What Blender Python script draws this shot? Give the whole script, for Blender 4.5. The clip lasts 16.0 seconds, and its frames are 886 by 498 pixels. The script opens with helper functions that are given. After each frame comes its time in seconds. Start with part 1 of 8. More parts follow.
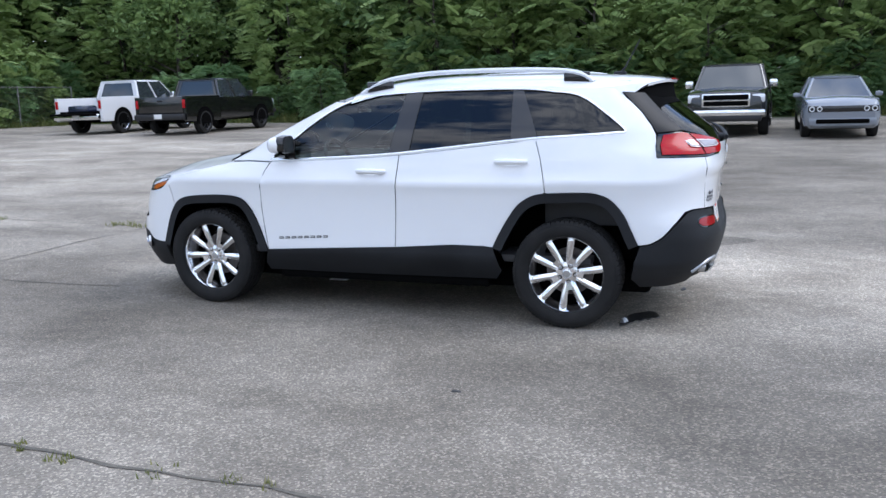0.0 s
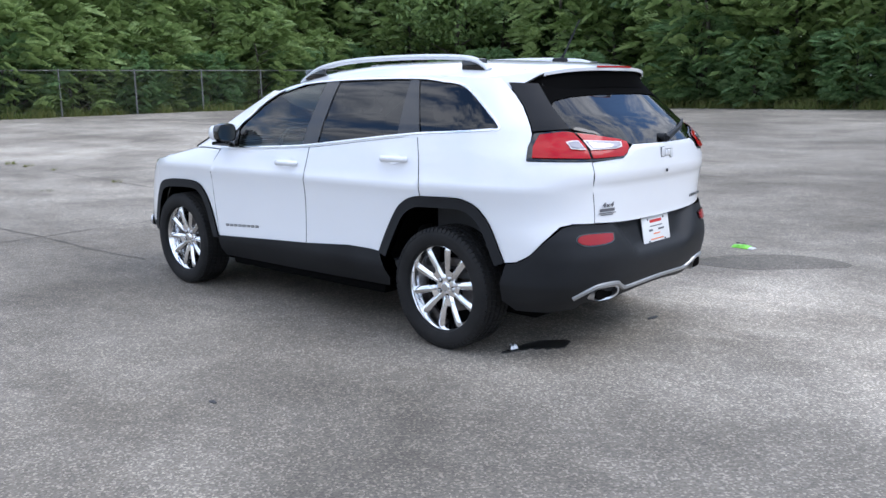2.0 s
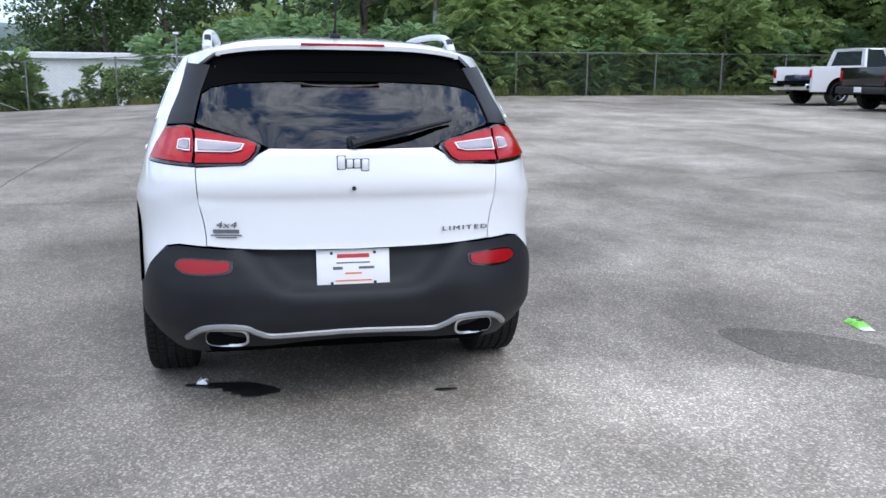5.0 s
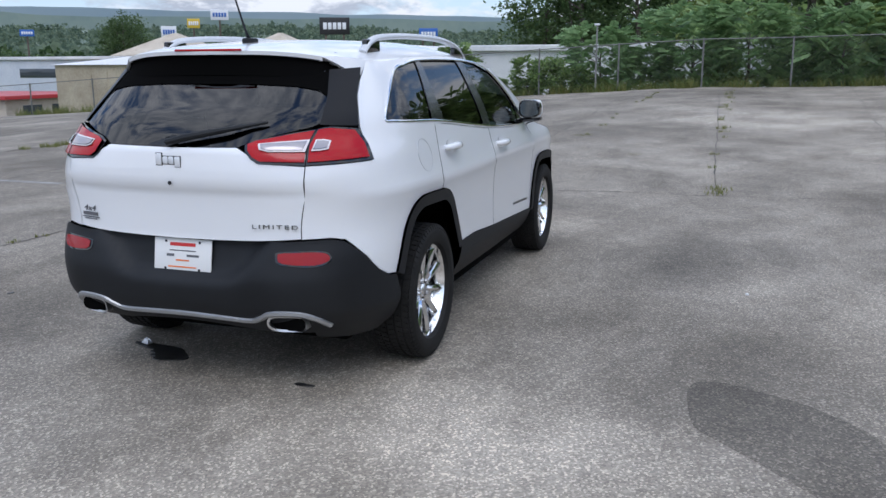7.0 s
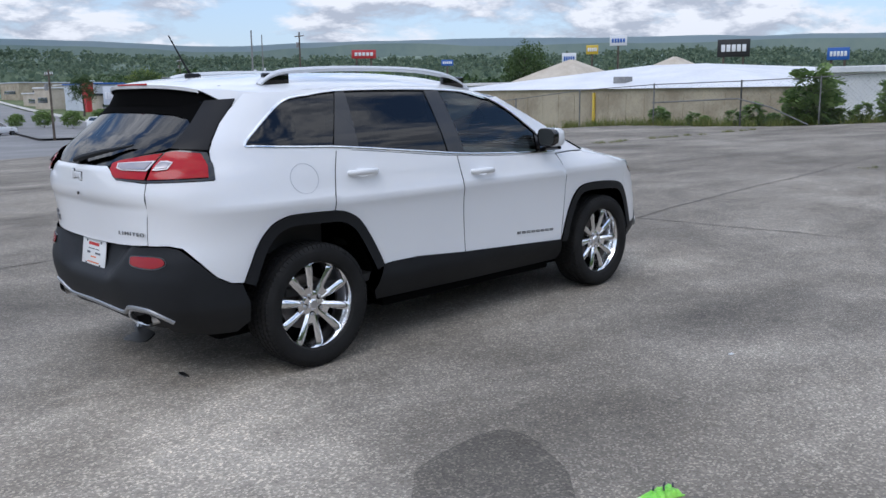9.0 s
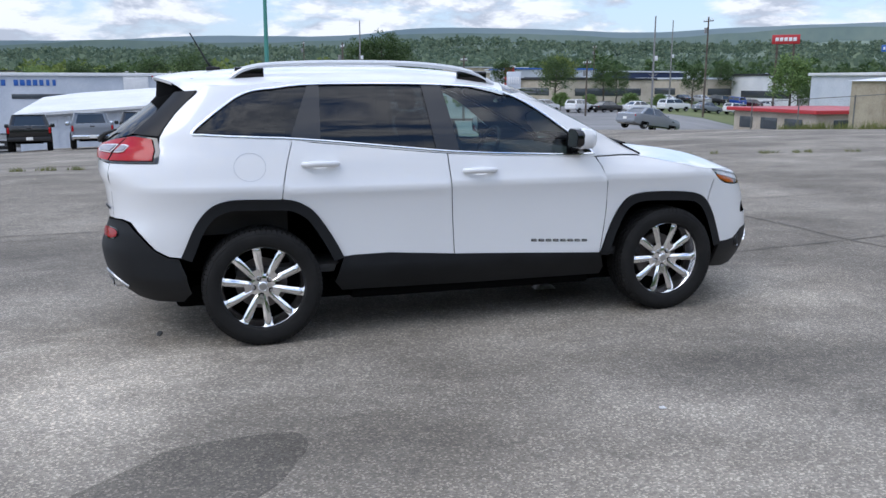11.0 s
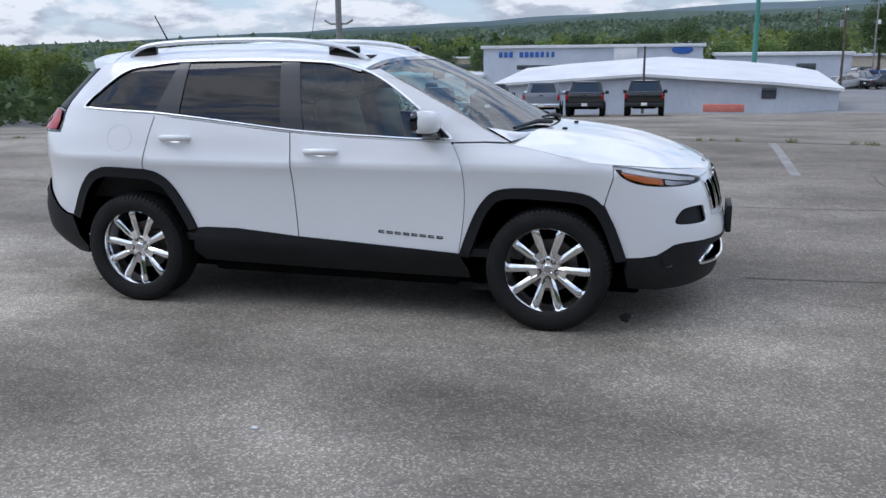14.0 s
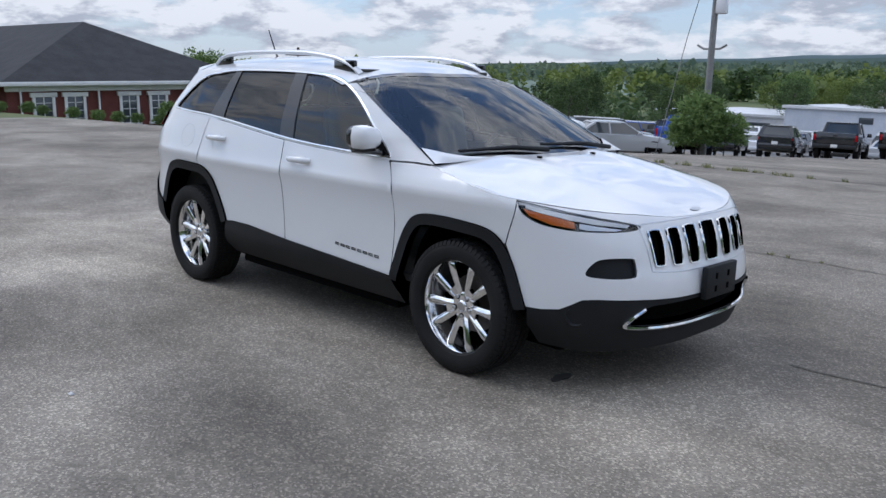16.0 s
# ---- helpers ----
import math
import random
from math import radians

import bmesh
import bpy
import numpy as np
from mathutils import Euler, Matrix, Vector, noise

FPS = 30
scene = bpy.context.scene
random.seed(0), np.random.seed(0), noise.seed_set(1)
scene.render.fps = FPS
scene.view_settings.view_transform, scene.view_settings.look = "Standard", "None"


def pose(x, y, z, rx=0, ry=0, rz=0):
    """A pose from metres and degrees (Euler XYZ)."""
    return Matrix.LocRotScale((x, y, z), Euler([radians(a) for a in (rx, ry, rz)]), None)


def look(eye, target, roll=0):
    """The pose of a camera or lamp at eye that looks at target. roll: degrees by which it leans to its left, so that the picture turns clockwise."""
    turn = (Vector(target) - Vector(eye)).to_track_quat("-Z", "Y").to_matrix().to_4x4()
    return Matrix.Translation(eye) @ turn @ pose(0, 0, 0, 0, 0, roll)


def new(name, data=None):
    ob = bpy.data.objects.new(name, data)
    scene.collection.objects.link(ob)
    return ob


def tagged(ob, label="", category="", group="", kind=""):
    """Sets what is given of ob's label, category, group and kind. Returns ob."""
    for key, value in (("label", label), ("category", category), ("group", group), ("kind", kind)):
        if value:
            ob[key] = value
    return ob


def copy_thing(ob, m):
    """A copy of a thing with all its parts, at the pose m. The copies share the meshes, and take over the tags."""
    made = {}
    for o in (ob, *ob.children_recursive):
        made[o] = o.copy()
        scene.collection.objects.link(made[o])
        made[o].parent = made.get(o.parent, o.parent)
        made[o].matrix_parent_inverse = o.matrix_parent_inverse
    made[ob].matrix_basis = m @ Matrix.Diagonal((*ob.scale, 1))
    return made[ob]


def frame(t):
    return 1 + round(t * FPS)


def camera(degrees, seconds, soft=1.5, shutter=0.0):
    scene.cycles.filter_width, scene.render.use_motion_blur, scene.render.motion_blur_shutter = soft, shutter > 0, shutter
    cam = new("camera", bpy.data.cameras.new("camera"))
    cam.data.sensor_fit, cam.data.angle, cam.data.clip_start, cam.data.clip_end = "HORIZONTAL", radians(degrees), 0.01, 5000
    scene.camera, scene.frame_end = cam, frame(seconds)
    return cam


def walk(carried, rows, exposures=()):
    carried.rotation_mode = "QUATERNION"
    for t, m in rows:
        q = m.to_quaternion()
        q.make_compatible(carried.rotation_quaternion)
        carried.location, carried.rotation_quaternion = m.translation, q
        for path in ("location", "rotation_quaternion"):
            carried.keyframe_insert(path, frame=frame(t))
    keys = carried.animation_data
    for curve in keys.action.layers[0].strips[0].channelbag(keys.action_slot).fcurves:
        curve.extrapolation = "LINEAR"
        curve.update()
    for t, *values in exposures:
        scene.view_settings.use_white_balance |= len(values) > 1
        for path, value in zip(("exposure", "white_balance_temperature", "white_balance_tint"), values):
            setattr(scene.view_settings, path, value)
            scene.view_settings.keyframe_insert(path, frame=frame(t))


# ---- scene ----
cam = camera(55.2, 16.0)
PATH = [
    (0, (-2.532, 6.132, 1.448), (-1.824, 4.292, 1.108), -1.6),
    (0.5, (-3.108, 5.763, 1.437), (-2.27, 3.982, 1.082), -1.4),
    (1, (-3.655, 5.376, 1.427), (-2.665, 3.675, 1.069), -0.5),
    (1.5, (-4.107, 4.876, 1.442), (-2.961, 3.278, 1.076), -0.7),
    (2, (-4.526, 4.363, 1.433), (-3.204, 2.907, 1.072), -1.0),
    (2.5, (-4.84, 3.761, 1.42), (-3.376, 2.448, 1.055), -1.6),
    (3, (-5.157, 3.111, 1.423), (-3.563, 1.957, 1.065), -1.5),
    (3.5, (-5.356, 2.455, 1.432), (-3.669, 1.443, 1.073), -0.2),
    (4, (-5.55, 1.793, 1.441), (-3.767, 0.964, 1.077), 0.8),
    (4.5, (-5.637, 1.128, 1.442), (-3.788, 0.461, 1.074), 1.1),
    (4.7, (-5.671, 0.834, 1.425), (-3.795, 0.253, 1.044), 0.8),
    (6.8, (-5.46, -2.074, 1.461), (-3.581, -1.523, 1.051), 0.6),
    (7, (-5.397, -2.351, 1.492), (-3.548, -1.715, 1.069), -0.2),
    (7.5, (-5.124, -2.967, 1.481), (-3.367, -2.124, 1.033), -1.0),
    (8, (-4.875, -3.576, 1.485), (-3.26, -2.478, 1.054), -0.7),
    (8.5, (-4.506, -4.147, 1.486), (-3.015, -2.874, 1.09), -0.5),
    (9, (-4.076, -4.675, 1.501), (-2.699, -3.271, 1.139), -0.7),
    (9.5, (-3.539, -5.07, 1.5), (-2.363, -3.491, 1.151), -0.9),
    (9.7, (-3.328, -5.215, 1.519), (-2.236, -3.576, 1.173), -1.0),
    (11.8, (-0.732, -6.05, 1.545), (-0.476, -4.112, 1.122), -0.1),
    (12, (-0.476, -6.072, 1.522), (-0.303, -4.127, 1.089), -0.5),
    (12.5, (0.18, -6.045, 1.534), (0.161, -4.095, 1.091), -1.2),
    (13, (0.846, -5.925, 1.549), (0.65, -3.983, 1.116), -1.4),
    (13.5, (1.496, -5.755, 1.553), (1.1, -3.844, 1.117), -1.1),
    (14, (2.122, -5.478, 1.561), (1.561, -3.612, 1.11), -0.6),
    (14.5, (2.727, -5.197, 1.573), (1.97, -3.397, 1.143), 0.1),
    (15, (3.274, -4.82, 1.566), (2.278, -3.134, 1.163), 0.4),
    (15.5, (3.81, -4.435, 1.547), (2.593, -2.902, 1.136), 1.4),
    (16, (4.279, -3.947, 1.543), (2.899, -2.558, 1.137), 1.6),
]
EXPOSURES = [(0.0, 1.00, 5800, 12), (2.0, 1.03, 5820, 12), (4.5, 1.06, 5840, 12), (7.0, 0.50, 5880, 12), (7.5, 0.62, 5880, 12), (8.0, 0.64, 5880, 12), (9.0, 0.42, 5900, 12), (12.0, 0.68, 5890, 12), (12.6, 0.56, 5890, 12), (13.5, 0.46, 5900, 12), (15.0, 0.32, 5910, 12), (16.0, 0.34, 5910, 12)]
walk(cam, [(t, look(eye, target, roll)) for t, eye, target, roll in PATH], EXPOSURES)

from mathutils import geometry

# ---- world and light ----
SUN_AZ, SUN_EL = 200.0, 50.0
world = bpy.data.worlds.new("sky")
scene.world = world
world.use_nodes = True
wn, wl = world.node_tree.nodes, world.node_tree.links
wn.clear()
w_out = wn.new("ShaderNodeOutputWorld")
w_bg = wn.new("ShaderNodeBackground")
w_sky = wn.new("ShaderNodeTexSky")
w_sky.sky_type = "NISHITA"
w_sky.sun_disc = False
w_sky.sun_elevation = radians(SUN_EL)
w_sky.sun_rotation = radians(90 - SUN_AZ)
w_sky.air_density, w_sky.dust_density, w_sky.ozone_density = 1.0, 0.3, 3.0
w_tc = wn.new("ShaderNodeTexCoord")


def wmath(op, a, b=None):
    """A math node of the sky; a and b are sockets or numbers."""
    n = wn.new("ShaderNodeMath")
    n.operation = op
    for k, v in enumerate((a, b)):
        if isinstance(v, (int, float)):
            n.inputs[k].default_value = v
        elif v is not None:
            wl.new(v, n.inputs[k])
    return n.outputs[0]


def cloud_noise(lift):
    """Heaps of cloud in low bands; lift looks that much higher up in the sky."""
    sep = wn.new("ShaderNodeSeparateXYZ")
    wl.new(w_tc.outputs["Generated"], sep.inputs[0])
    h = wmath("ADD", wmath("MULTIPLY", wmath("MAXIMUM", sep.outputs[2], 0.0), 0.5), 0.5)
    com = wn.new("ShaderNodeCombineXYZ")
    wl.new(wmath("DIVIDE", sep.outputs[0], h), com.inputs[0])
    wl.new(wmath("DIVIDE", sep.outputs[1], h), com.inputs[1])
    up = wmath("ADD", sep.outputs[2], lift)
    wl.new(wmath("DIVIDE", wmath("MULTIPLY", up, 6.2), wmath("ADD", wmath("MULTIPLY", wmath("MAXIMUM", up, 0.0), 1.6), 1.0)), com.inputs[2])
    t = wn.new("ShaderNodeTexNoise")
    t.inputs["Scale"].default_value = 4.2
    t.inputs["Detail"].default_value = 8.0
    t.inputs["Roughness"].default_value = 0.60
    t.inputs["Distortion"].default_value = 0.15
    wl.new(com.outputs[0], t.inputs["Vector"])
    return t.outputs["Fac"], sep.outputs[2]


w_f1, w_z = cloud_noise(0.0)
w_f2, _ = cloud_noise(0.02)
w_ramp = wn.new("ShaderNodeValToRGB")
w_ramp.color_ramp.elements[0].position = 0.41
w_ramp.color_ramp.elements[0].color = (0, 0, 0, 1)
w_ramp.color_ramp.elements[1].position = 0.53
w_ramp.color_ramp.elements[1].color = (1, 1, 1, 1)
wl.new(w_f1, w_ramp.inputs[0])
# sunlit tops, grey undersides
w_shade = wmath("ADD", wmath("MULTIPLY", wmath("SUBTRACT", w_f1, w_f2), 4.5), wmath("SUBTRACT", 1.08, w_f1))
w_ramp2 = wn.new("ShaderNodeValToRGB")
w_ramp2.color_ramp.elements[0].position = 0.30
w_ramp2.color_ramp.elements[0].color = (3.7, 3.95, 4.4, 1)
w_ramp2.color_ramp.elements[1].position = 0.74
w_ramp2.color_ramp.elements[1].color = (6.7, 6.75, 6.85, 1)
wl.new(w_shade, w_ramp2.inputs[0])
# pale haze along the horizon
w_haze = wn.new("ShaderNodeMix"); w_haze.data_type = "RGBA"
w_low = wn.new("ShaderNodeMapRange")
w_low.inputs["From Min"].default_value, w_low.inputs["From Max"].default_value = 0.0, 0.30
w_low.inputs["To Min"].default_value, w_low.inputs["To Max"].default_value = 0.75, 0.0
wl.new(w_z, w_low.inputs["Value"])
wl.new(w_low.outputs[0], w_haze.inputs[0])
wl.new(w_sky.outputs[0], w_haze.inputs[6])
w_haze.inputs[7].default_value = (4.3, 5.0, 6.0, 1)
w_mix = wn.new("ShaderNodeMix"); w_mix.data_type = "RGBA"
wl.new(w_ramp.outputs[0], w_mix.inputs[0])
wl.new(w_haze.outputs[2], w_mix.inputs[6])
wl.new(w_ramp2.outputs[0], w_mix.inputs[7])
wl.new(w_mix.outputs[2], w_bg.inputs["Color"])
# a cloudy sky is brighter overhead than along the horizon
w_up = wn.new("ShaderNodeMapRange")
w_up.inputs["To Min"].default_value, w_up.inputs["To Max"].default_value = 0.090, 0.200
wl.new(w_z, w_up.inputs["Value"])
wl.new(w_up.outputs[0], w_bg.inputs["Strength"])
wl.new(w_bg.outputs[0], w_out.inputs[0])

sun = new("sun", bpy.data.lights.new("sun", "SUN"))
sun.data.energy, sun.data.angle, sun.data.color = 0.64, radians(30), (1.0, 0.94, 0.86)
sd = Vector((math.cos(radians(SUN_AZ)) * math.cos(radians(SUN_EL)), math.sin(radians(SUN_AZ)) * math.cos(radians(SUN_EL)), math.sin(radians(SUN_EL))))
sun.matrix_world = look(sd * 100, (0, 0, 0))

# ---- materials ----


def mat(name, color=(0.5, 0.5, 0.5), rough=0.5, metal=0.0, coat=0.0, spec=0.5, emit=None):
    m = bpy.data.materials.new(name)
    m.use_nodes = True
    b = m.node_tree.nodes["Principled BSDF"]
    b.inputs["Base Color"].default_value = (*color, 1)
    b.inputs["Roughness"].default_value = rough
    b.inputs["Metallic"].default_value = metal
    b.inputs["Coat Weight"].default_value = coat
    b.inputs["Coat Roughness"].default_value = 0.03
    b.inputs["Specular IOR Level"].default_value = spec
    if emit:
        b.inputs["Emission Color"].default_value = (*emit[:3], 1)
        b.inputs["Emission Strength"].default_value = emit[3]
    return m


def varied(name, c1, c2, scale=3.0, rough=0.6, metal=0.0, fine=60.0, bump=0.15, dist=0.01, coat=0.0, per_object=0.0, spec=0.5, rough_var=0.1):
    """Two-scale noise colour with a bump; per_object shifts the mix by the object's own random number."""
    m = mat(name, c1, rough, metal, coat, spec)
    n, l = m.node_tree.nodes, m.node_tree.links
    b = n["Principled BSDF"]
    tc = n.new("ShaderNodeTexCoord")
    a = n.new("ShaderNodeTexNoise"); a.inputs["Scale"].default_value = scale; a.inputs["Detail"].default_value = 5
    f = n.new("ShaderNodeTexNoise"); f.inputs["Scale"].default_value = fine; f.inputs["Detail"].default_value = 3
    l.new(tc.outputs["Object"], a.inputs["Vector"]); l.new(tc.outputs["Object"], f.inputs["Vector"])
    mx = n.new("ShaderNodeMath"); mx.operation = "MULTIPLY_ADD"; mx.inputs[1].default_value = 0.45; mx.inputs[2].default_value = -0.22
    l.new(f.outputs["Fac"], mx.inputs[0])
    ad = n.new("ShaderNodeMath"); ad.operation = "ADD"
    l.new(a.outputs["Fac"], ad.inputs[0]); l.new(mx.outputs[0], ad.inputs[1])
    last = ad
    if per_object:
        oi = n.new("ShaderNodeObjectInfo")
        mo = n.new("ShaderNodeMath"); mo.operation = "MULTIPLY_ADD"; mo.inputs[1].default_value = per_object; mo.inputs[2].default_value = -per_object / 2
        l.new(oi.outputs["Random"], mo.inputs[0])
        last = n.new("ShaderNodeMath"); last.operation = "ADD"
        l.new(ad.outputs[0], last.inputs[0]); l.new(mo.outputs[0], last.inputs[1])
    r = n.new("ShaderNodeValToRGB")
    r.color_ramp.elements[0].position, r.color_ramp.elements[1].position = 0.32, 0.68
    r.color_ramp.elements[0].color, r.color_ramp.elements[1].color = (*c1, 1), (*c2, 1)
    l.new(last.outputs[0], r.inputs[0]); l.new(r.outputs[0], b.inputs["Base Color"])
    rr = n.new("ShaderNodeMath"); rr.operation = "MULTIPLY_ADD"; rr.inputs[1].default_value = rough_var; rr.inputs[2].default_value = rough - rough_var / 2
    l.new(a.outputs["Fac"], rr.inputs[0]); l.new(rr.outputs[0], b.inputs["Roughness"])
    if bump:
        bp = n.new("ShaderNodeBump"); bp.inputs["Strength"].default_value = bump; bp.inputs["Distance"].default_value = dist
        l.new(f.outputs["Fac"], bp.inputs["Height"]); l.new(bp.outputs[0], b.inputs["Normal"])
    return m


def glass(name, tint, gloss=0.02, ior=1.5):
    """Thin tinted pane: what lies behind shows through the tint, with a Fresnel reflection on top."""
    m = bpy.data.materials.new(name)
    m.use_nodes = True
    n, l = m.node_tree.nodes, m.node_tree.links
    n.clear()
    o = n.new("ShaderNodeOutputMaterial")
    t = n.new("ShaderNodeBsdfTransparent"); t.inputs[0].default_value = (*tint, 1)
    g = n.new("ShaderNodeBsdfGlossy"); g.inputs["Roughness"].default_value = gloss
    f = n.new("ShaderNodeFresnel"); f.inputs[0].default_value = ior
    x = n.new("ShaderNodeMixShader")
    l.new(f.outputs[0], x.inputs[0]); l.new(t.outputs[0], x.inputs[1]); l.new(g.outputs[0], x.inputs[2]); l.new(x.outputs[0], o.inputs[0])
    return m


WHITE = varied("white_paint", (0.825, 0.835, 0.845), (0.85, 0.86, 0.87), 1.2, 0.30, 0, 200, 0.0, coat=1.0, rough_var=0.04, spec=0.3)
BLACK_PLASTIC = varied("black_textured_plastic", (0.009, 0.010, 0.012), (0.015, 0.0165, 0.019), 4, 0.56, 0, 900, 0.2, 0.001, spec=0.3)
GLOSS_BLACK = mat("gloss_black", (0.006, 0.006, 0.007), 0.08, 0, 0.6)
# near-black: also holds the shade of openings, recesses and undersides
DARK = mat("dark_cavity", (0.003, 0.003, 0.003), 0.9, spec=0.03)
POST = mat("satin_black_post", (0.022, 0.022, 0.023), 0.24, 0, 0.3)
FIN = mat("satin_black_fin", (0.006, 0.006, 0.007), 0.40, 0, 0.0, 0.25)
STRIP = mat("satin_grey_strip", (0.42, 0.43, 0.44), 0.42, 0.8)
CHROME = mat("chrome", (0.86, 0.87, 0.88), 0.06, 1.0)
WHEEL = mat("polished_alloy", (0.95, 0.955, 0.96), 0.13, 1.0)
SATIN = mat("satin_silver", (0.62, 0.63, 0.65), 0.28, 1.0)
RAIL = mat("roof_rail_silver", (0.66, 0.675, 0.69), 0.36, 0.5)
TYRE = varied("tyre_rubber", (0.010, 0.010, 0.010), (0.020, 0.0195, 0.019), 6, 0.72, 0, 300, 0.2, 0.002, spec=0.25)
PRIVACY = glass("privacy_glass", (0.05, 0.055, 0.06), 0.01, 1.62)
CLEAR = glass("window_glass", (0.68, 0.84, 0.79), 0.01, 1.72)
SCREEN = glass("windscreen_glass", (0.66, 0.82, 0.80), 0.01, 1.80)
LENS_CLEAR = glass("lamp_lens", (0.94, 0.95, 0.96), 0.02, 1.45)
RED_LENS = mat("red_lamp_lens", (0.40, 0.003, 0.007), 0.14, 0, 0.12, 0.3)
WHITE_LENS = mat("reversing_lamp_lens", (0.36, 0.34, 0.36), 0.15, 0.3, 0.4)
LENS_RIM = mat("lens_rim_white", (0.80, 0.74, 0.75), 0.25, 0.0, 0.3)
AMBER = mat("amber_lamp", (0.75, 0.20, 0.03), 0.2, 0, 0.6)
REFLECTOR = mat("red_reflector", (0.30, 0.004, 0.008), 0.2, 0, 0.3, 0.3)
SEAT = varied("black_leather", (0.02, 0.02, 0.021), (0.04, 0.039, 0.038), 5, 0.5, 0, 150, 0.2, 0.003)
CABIN = varied("dark_cabin_trim", (0.03, 0.03, 0.032), (0.05, 0.05, 0.05), 4, 0.7, 0, 200, 0.1, 0.002)
PLATE_WHITE = mat("plate_white", (0.78, 0.78, 0.76), 0.35)
INK_RED = mat("ink_red", (0.55, 0.03, 0.03), 0.5)
INK_ORANGE = mat("ink_orange", (0.75, 0.2, 0.05), 0.5)
INK_GREY = mat("ink_grey", (0.12, 0.12, 0.13), 0.5)
INK_DARK = mat("ink_dark", (0.02, 0.02, 0.025), 0.5)
BRAKE = varied("brake_disc", (0.10, 0.09, 0.085), (0.2, 0.18, 0.17), 8, 0.45, 0.8, 100, 0.1, 0.002)

# ---- mesh helpers ----


def mesh_ob(name, verts, faces, material, parent=None, label="", smooth=True, normals=None):
    me = bpy.data.meshes.new(name)
    me.from_pydata([tuple(v) for v in verts], [], [tuple(f) for f in faces])
    me.materials.append(material)
    if smooth:
        me.polygons.foreach_set("use_smooth", [True] * len(me.polygons))
    me.update()
    if normals is not None:
        me.normals_split_custom_set_from_vertices([tuple(n) for n in normals])
    ob = new(name, me)
    if parent is not None:
        ob.parent = parent
    if label:
        tagged(ob, label)
    return ob


def part(name, bm, material, parent, label="", smooth=True):
    me = bpy.data.meshes.new(name)
    bmesh.ops.recalc_face_normals(bm, faces=bm.faces)
    bm.to_mesh(me)
    bm.free()
    me.materials.append(material)
    if smooth:
        me.polygons.foreach_set("use_smooth", [True] * len(me.polygons))
        me.set_sharp_from_angle(angle=radians(38))
    ob = new(name, me)
    if parent is not None:
        ob.parent = parent
    if label:
        tagged(ob, label)
    return ob


def thing(name, label, category, group="", kind="", at=None):
    e = new(name)
    e.empty_display_size = 0.2
    if at is not None:
        e.matrix_world = at
    return tagged(e, label, category, group, kind)


def box_bm(size, at=(0, 0, 0), bevel=0.0, bm=None, turn=None, seg=2):
    """A box with rounded edges, centred at the point given; adds to bm where there is one."""
    b = bmesh.new()
    bmesh.ops.create_cube(b, size=1.0)
    bmesh.ops.scale(b, vec=size, verts=b.verts)
    if bevel > 0:
        bmesh.ops.bevel(b, geom=list(b.edges), offset=bevel, segments=seg, profile=0.5, affect="EDGES")
    m = Matrix.Translation(at) @ (turn if turn is not None else Matrix())
    bmesh.ops.transform(b, matrix=m, verts=b.verts)
    if bm is None:
        return b
    return merge(bm, b)


def merge(bm, other):
    me = bpy.data.meshes.new("tmp")
    other.to_mesh(me)
    other.free()
    bm.from_mesh(me)
    bpy.data.meshes.remove(me)
    return bm


def lathe_bm(profile, segs=48, axis="Y"):
    """Turns a profile of (radius, along) round an axis."""
    b = bmesh.new()
    rings = []
    for i in range(segs):
        a = 2 * math.pi * i / segs
        c, s = math.cos(a), math.sin(a)
        rings.append([b.verts.new((r * c, h, r * s) if axis == "Y" else (r * c, r * s, h)) for r, h in profile])
    for i in range(segs):
        p, q = rings[i], rings[(i + 1) % segs]
        for k in range(len(profile) - 1):
            b.faces.new((p[k], p[k + 1], q[k + 1], q[k]))
    bmesh.ops.remove_doubles(b, verts=b.verts, dist=1e-5)
    return b


def tube_bm(points, radius, segs=8, bm=None, flat=1.0, caps=True):
    """A tube along points; radius a number or one for each point; flat squeezes it upright."""
    b = bm or bmesh.new()
    pts = [Vector(p) for p in points]
    rings = []
    for i, p in enumerate(pts):
        d = (pts[min(i + 1, len(pts) - 1)] - pts[max(i - 1, 0)]).normalized()
        ref = Vector((0, 0, 1)) if abs(d.z) < 0.95 else Vector((1, 0, 0))
        u = d.cross(ref).normalized()
        v = u.cross(d).normalized()
        r = radius[i] if isinstance(radius, (list, tuple)) else radius
        rings.append([b.verts.new(p + u * r * math.cos(2 * math.pi * k / segs) + v * r * flat * math.sin(2 * math.pi * k / segs)) for k in range(segs)])
    for i in range(len(rings) - 1):
        for k in range(segs):
            b.faces.new((rings[i][k], rings[i][(k + 1) % segs], rings[i + 1][(k + 1) % segs], rings[i + 1][k]))
    if caps:
        b.faces.new(rings[0]); b.faces.new(list(reversed(rings[-1])))
    return b


